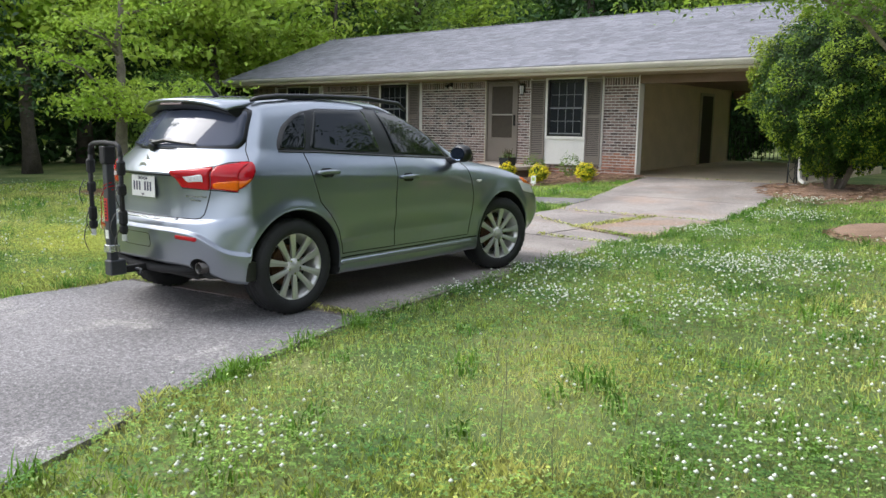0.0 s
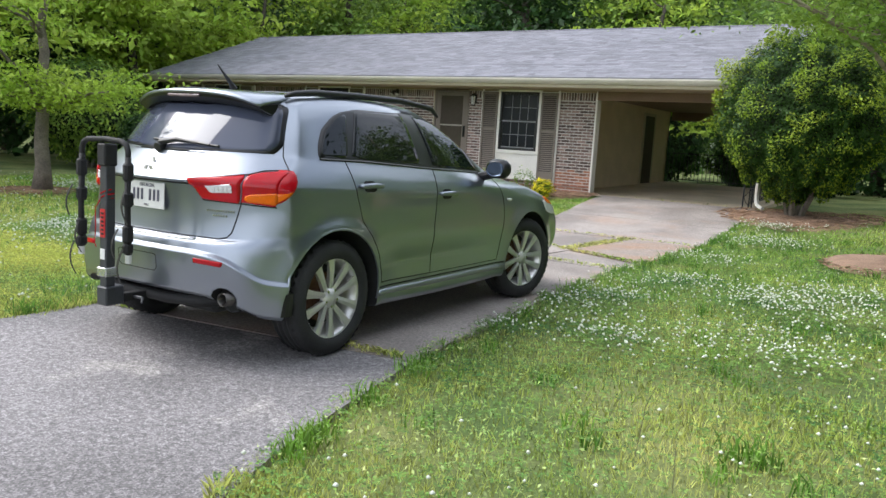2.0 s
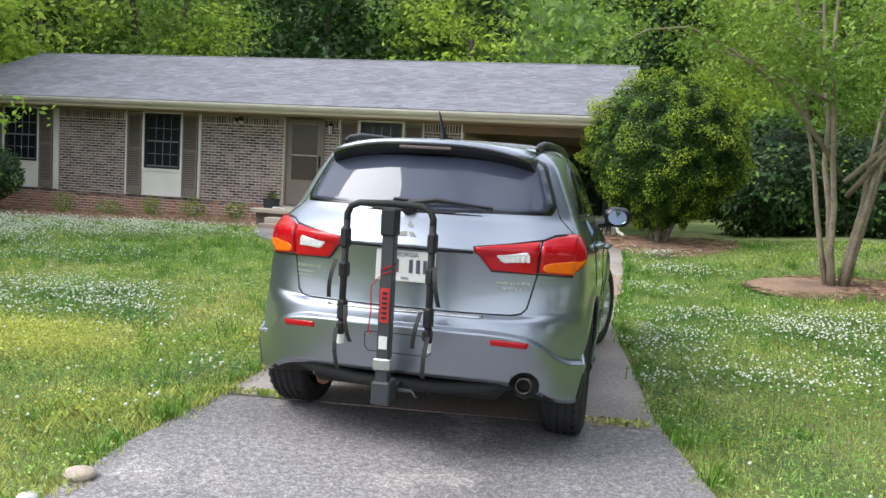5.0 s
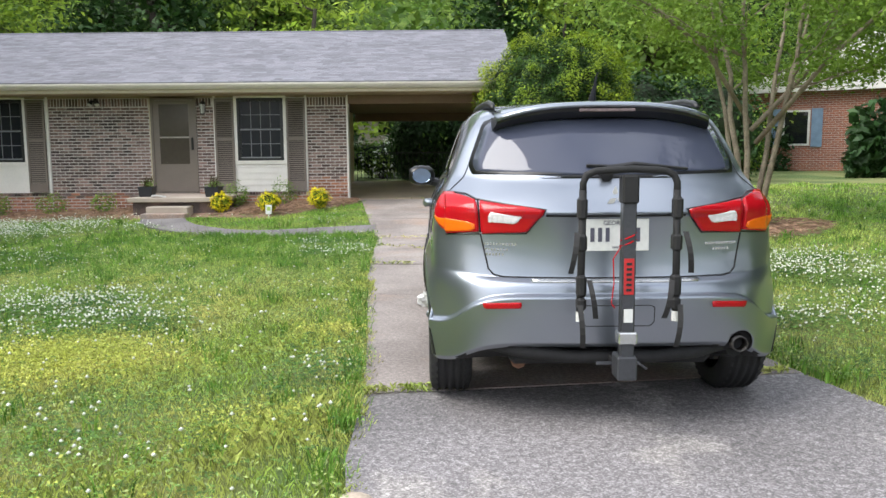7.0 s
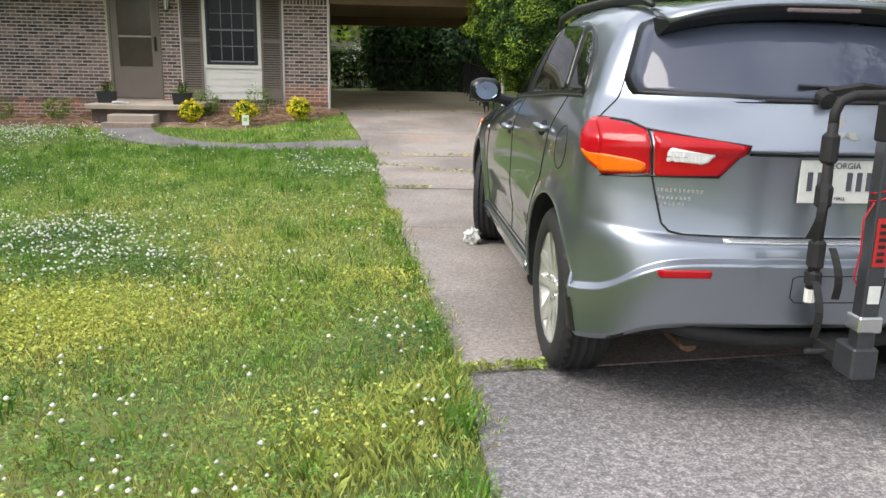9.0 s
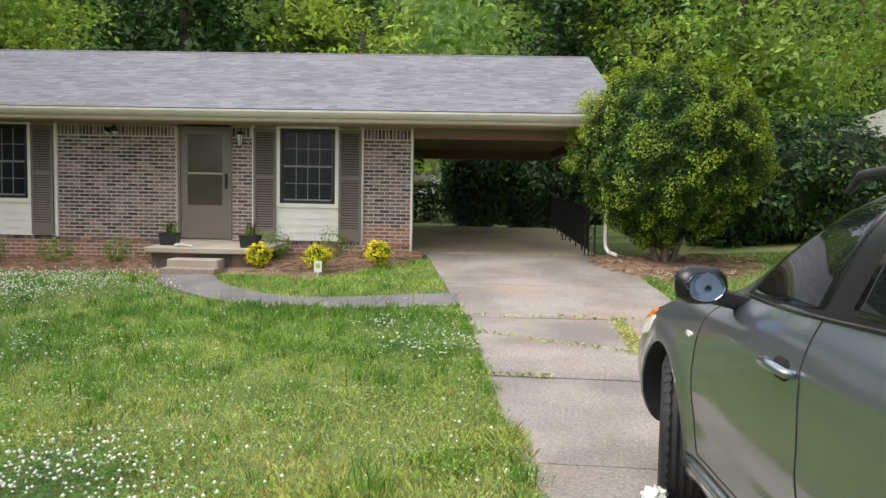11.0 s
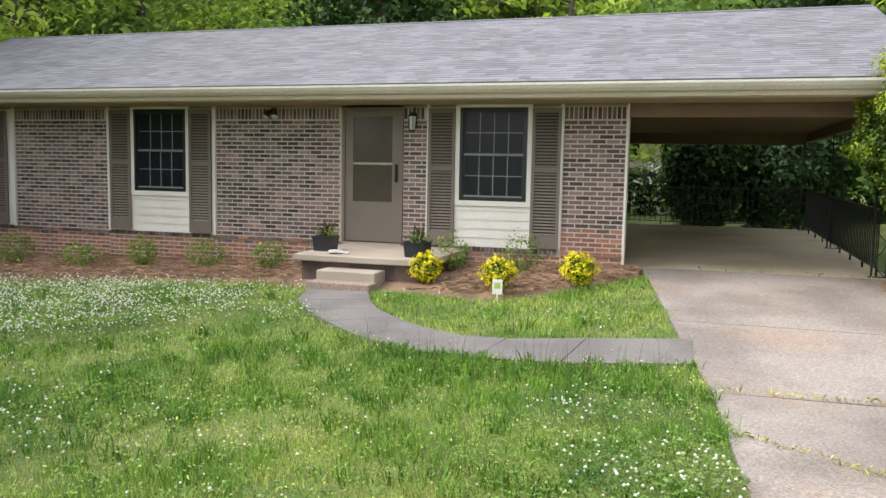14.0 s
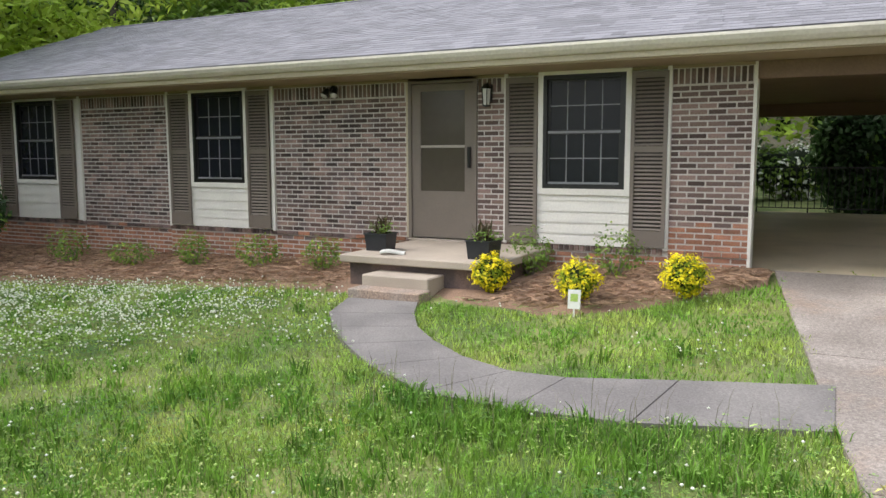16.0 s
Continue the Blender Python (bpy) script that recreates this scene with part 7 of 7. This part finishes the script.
planter(pose(-11.72, 15.25, 0.485, 0, 0, 4) @ Matrix.Diagonal((0.85, 0.85, 0.85, 1)), 3)
planter(pose(-10.28, 15.05, 0.485, 0, 0, -5) @ Matrix.Diagonal((0.85, 0.85, 0.85, 1)), 4)
paper = thing("newspaper", pose(-11.38, 14.95, 0.487, 0, 0, 25), "white folded newspaper lying on the porch", "newspaper")
bm = bmesh.new()
rows = []
for k in range(9):
    f = k / 8
    rows.append([bm.verts.new((-0.14 + 0.28 * f, yy, zz + 0.012 * math.sin(f * 5))) for yy, zz in ((-0.09, 0.012), (0.09, 0.014), (0.09, 0.035), (-0.09, 0.03))])
for A, B in zip(rows, rows[1:]):
    for q in range(4):
        bm.faces.new((A[q], A[(q + 1) % 4], B[(q + 1) % 4], B[q]))
bm.faces.new(rows[0][::-1]), bm.faces.new(rows[-1])
part("folded_sheets", bm, M["plate"], paper)
tag = thing("plant_tag", pose(-8.98, 14.2, g(-8.98, 14.2), -8, 0, 6), "white plant tag with a green print", "plant tag")
part("card", cube(-0.06, 0.06, -0.002, 0.002, 0.03, 0.21), M["plate"], tag)
part("print", cube(-0.035, 0.035, -0.005, -0.003, 0.10, 0.17), material("tag_green", (0.35, 0.5, 0.1), 0.5), tag, "green printed picture")
part("stake", cube(-0.008, 0.008, 0.003, 0.008, -0.05, 0.12), M["plate"], tag)
for k, (x, y, r) in enumerate(((-5.86, 1.42, 0.045), (-5.84, 1.7, 0.07))):
    rock = thing("stone", pose(x, y, g(x, y) - 0.01, 0, 0, 40 * k), "pale flat stone at the lawn's edge", "stone")
    bm = bmesh.new()
    bmesh.ops.create_icosphere(bm, subdivisions=2, radius=r)
    for v in bm.verts:
        v.co *= 1 + 0.25 * noise.noise(v.co * 12)
        v.co.z = v.co.z * 0.4 + 0.03
    part("stone_body", bm, material("pale_stone", (0.5, 0.42, 0.33) if k else (0.62, 0.62, 0.6), 0.9, 0, 0.2, 8, 60, 0.3), rock, "", True)
bag = thing("plastic_bag", pose(-5.69, 5.68, 0.03), "crumpled white plastic bag by the front wheel", "litter")
bm = bmesh.new()
bmesh.ops.create_icosphere(bm, subdivisions=3, radius=0.06)
for v in bm.verts:
    v.co *= 1 + 0.7 * noise.noise(v.co * 30) + 0.3 * noise.noise(v.co * 70)
    v.co.z += 0.03
part("bag_film", bm, M["plate"], bag)
# weeds in the driveway cracks
P = []
for (xa, ya), (xb, yb), n_ in (((-6.58, 10.35), (-5.0, 9.3), 160), ((-5.0, 9.35), (-4.85, 11.3), 700), ((-4.9, 9.3), (-3.85, 8.92), 300), ((-5.95, 3.13), (-5.4, 3.2), 220), ((-3.9, 3.46), (-3.45, 3.5), 160), ((-6.5, 8.35), (-5.9, 8.3), 80), ((-6.55, 11.33), (-3.8, 11.42), 200), ((-5.0, 8.3), (-3.8, 8.2), 150), ((-7.5, 16.7), (-4.2, 16.7), 60)):
    t_ = rng.random(n_)
    w_ = 0.015 if n_ < 600 else 0.05
    P.append(np.stack([xa + (xb - xa) * t_ + rng.normal(size=n_) * w_, ya + (yb - ya) * t_ + rng.normal(size=n_) * 0.012, np.zeros(n_)], 1))
P = np.concatenate(P)
P[:, 2] = gv(P[:, 0], P[:, 1]) + 0.012 + rng.random(len(P)) * 0.03
tagged(new("crack_weeds", leaf_cloud("crack_weeds", P, 0.045, M["grass"], 0.1, aspect=0.25)), "grass and weeds growing in the driveway cracks", "weeds", kind="stuff")

# ---- bricks of the front wall ----
BH, BL, JT = 0.054, 0.189, 0.013
course = BH + JT


def brick_mesh(w, h, mat):
    bm = bmesh.new()
    d, c = 0.011, 0.003
    vs = [bm.verts.new(p) for p in ((0, d + 0.02, 0), (w, d + 0.02, 0), (w, d + 0.02, h), (0, d + 0.02, h), (c, 0, c), (w - c, 0, c), (w - c, 0, h - c), (c, 0, h - c))]
    for f in ((4, 5, 6, 7), (0, 1, 5, 4), (1, 2, 6, 5), (2, 3, 7, 6), (3, 0, 4, 7)):
        bm.faces.new([vs[k] for k in f])
    return finish("brick", bm, mat)


walls = []
for a, b in spans:
    walls.append((a, b, -0.15, 2.395))
for a, b in BAYS:
    walls.append((a, b, -0.15, 0.435))
bricks = []
rb = random.Random(5)
for a, b, z0, z1 in walls:
    n = int((z1 - z0) / course)
    for i in range(n):
        zz = z1 + 0.002 - (n - i) * course
        xx = a - (BL + JT) * (0.5 if i % 2 else 0.0)
        while xx < b - 0.02:
            c0, c1 = max(xx, a + 0.003), min(xx + BL, b - 0.003)
            if c1 - c0 > 0.03 and not (-11.85 < (c0 + c1) / 2 < -10.08 and zz < 0.36):
                bricks.append((c0, c1, zz, zz + BH, zz < 0.42 + (0.36 if c0 > -8.6 else 0) + 0.1 * noise.noise((xx * 0.8, 0, 3)) + rb.uniform(-0.06, 0.06)))
            xx += BL + JT
    if z1 > 1:
        xx = a + 0.003
        while xx + BH < b:
            bricks.append((xx, xx + BH, 2.405, 2.405 + 0.175, False))
            xx += course
for a, b in BAYS:
    xx = a + 0.003
    while xx + BH < b:
        bricks.append((xx, xx + BH, 0.447, 0.512, False))
        xx += course
bricks.sort(key=lambda q: abs((q[0] + q[1]) / 2 + 8.6) + (1.5 if q[4] else 0))
cache, joined = {}, {"grey": bmesh.new(), "red": bmesh.new()}
count = 0
for c0, c1, z0, z1, red in bricks:
    w, h = round(c1 - c0, 3), round(z1 - z0, 3)
    yy = FY - 0.002 + rb.uniform(-0.0015, 0.002) - (0.02 if z0 > 0.44 and z1 < 0.515 else 0)
    if count < 300 and not red and w > 0.05 and h < 0.1:
        key = (w, h)
        if key not in cache:
            cache[key] = brick_mesh(w, h, M["brick"])
        o = new("brick", cache[key])
        o.parent = wall_south
        o.matrix_basis = pose(c0, yy, z0)
        count += 1
    else:
        bm = joined["red" if red else "grey"]
        d, c = 0.031, 0.003
        vs = [bm.verts.new(p) for p in ((c0, yy + d, z0), (c1, yy + d, z0), (c1, yy + d, z1), (c0, yy + d, z1), (c0 + c, yy, z0 + c), (c1 - c, yy, z0 + c), (c1 - c, yy, z1 - c), (c0 + c, yy, z1 - c))]
        for f in ((4, 5, 6, 7), (0, 1, 5, 4), (1, 2, 6, 5), (2, 3, 7, 6), (3, 0, 4, 7)):
            bm.faces.new([vs[k] for k in f])
for k, bm in joined.items():
    o = part("bricks_joined", bm, M["brick_joined"] if k == "grey" else M["brick_red"], wall_south, "weathered grey-brown bricks" if k == "grey" else "clay-red lower bricks")
    tagged(o, kind="stuff")

# ---- shingles of the front slope ----
rs = random.Random(9)
n_course = 36
expo = length / n_course
cs, sn = math.cos(pitch), math.sin(pitch)
sj = bmesh.new()
smesh = {}
count = 0
for i in range(n_course):
    x = RX0 - 0.02 + rs.uniform(0, 0.2)
    first = True
    while x < RX1 + 0.02:
        w = rs.choice((0.16, 0.2, 0.26, 0.33))
        x1 = min(x + w - 0.006, RX1 + 0.025)
        t = rs.choice((0.0005, 0.001, 0.002))
        if x1 - x > 0.03:
            s0 = i * expo - 0.012 - rs.uniform(0, 0.006)
            if i < 7 and -12.5 < x < -4.4 and count < 300 and w > 0.19:
                if (w, t) not in smesh:
                    bm = bmesh.new()
                    vs = [bm.verts.new(p) for p in ((0, 0, 0.0), (w - 0.006, 0, 0.0), (w - 0.006, 0, t + 0.003), (0, 0, t + 0.003), (w - 0.006, expo + 0.02, 0.001), (0, expo + 0.02, 0.001))]
                    for f in ((0, 1, 2, 3), (3, 2, 4, 5), (1, 4, 2), (0, 3, 5)):
                        bm.faces.new([vs[k] for k in f])
                    smesh[(w, t)] = finish("shingle", bm, M["shingle"])
                o = new("shingle", smesh[(w, t)])
                o.parent = roof
                o.matrix_basis = pose(x, EY + s0 * cs, EZ + s0 * sn - 0.004, math.degrees(pitch))
                count += 1
            else:
                def at(px, s, h):
                    return sj.verts.new((px, EY + s * cs - h * sn, EZ - 0.004 + s * sn + h * cs))
                vs = [at(x, s0, 0), at(x1, s0, 0), at(x1, s0, t + 0.003), at(x, s0, t + 0.003), at(x1, s0 + expo + 0.02, 0.001), at(x, s0 + expo + 0.02, 0.001)]
                for f in ((0, 1, 2, 3), (3, 2, 4, 5)):
                    sj.faces.new([vs[k] for k in f])
        x += w
tagged(part("shingles_joined", sj, M["shingle_joined"], roof, "weathered grey asphalt shingles"), kind="stuff")
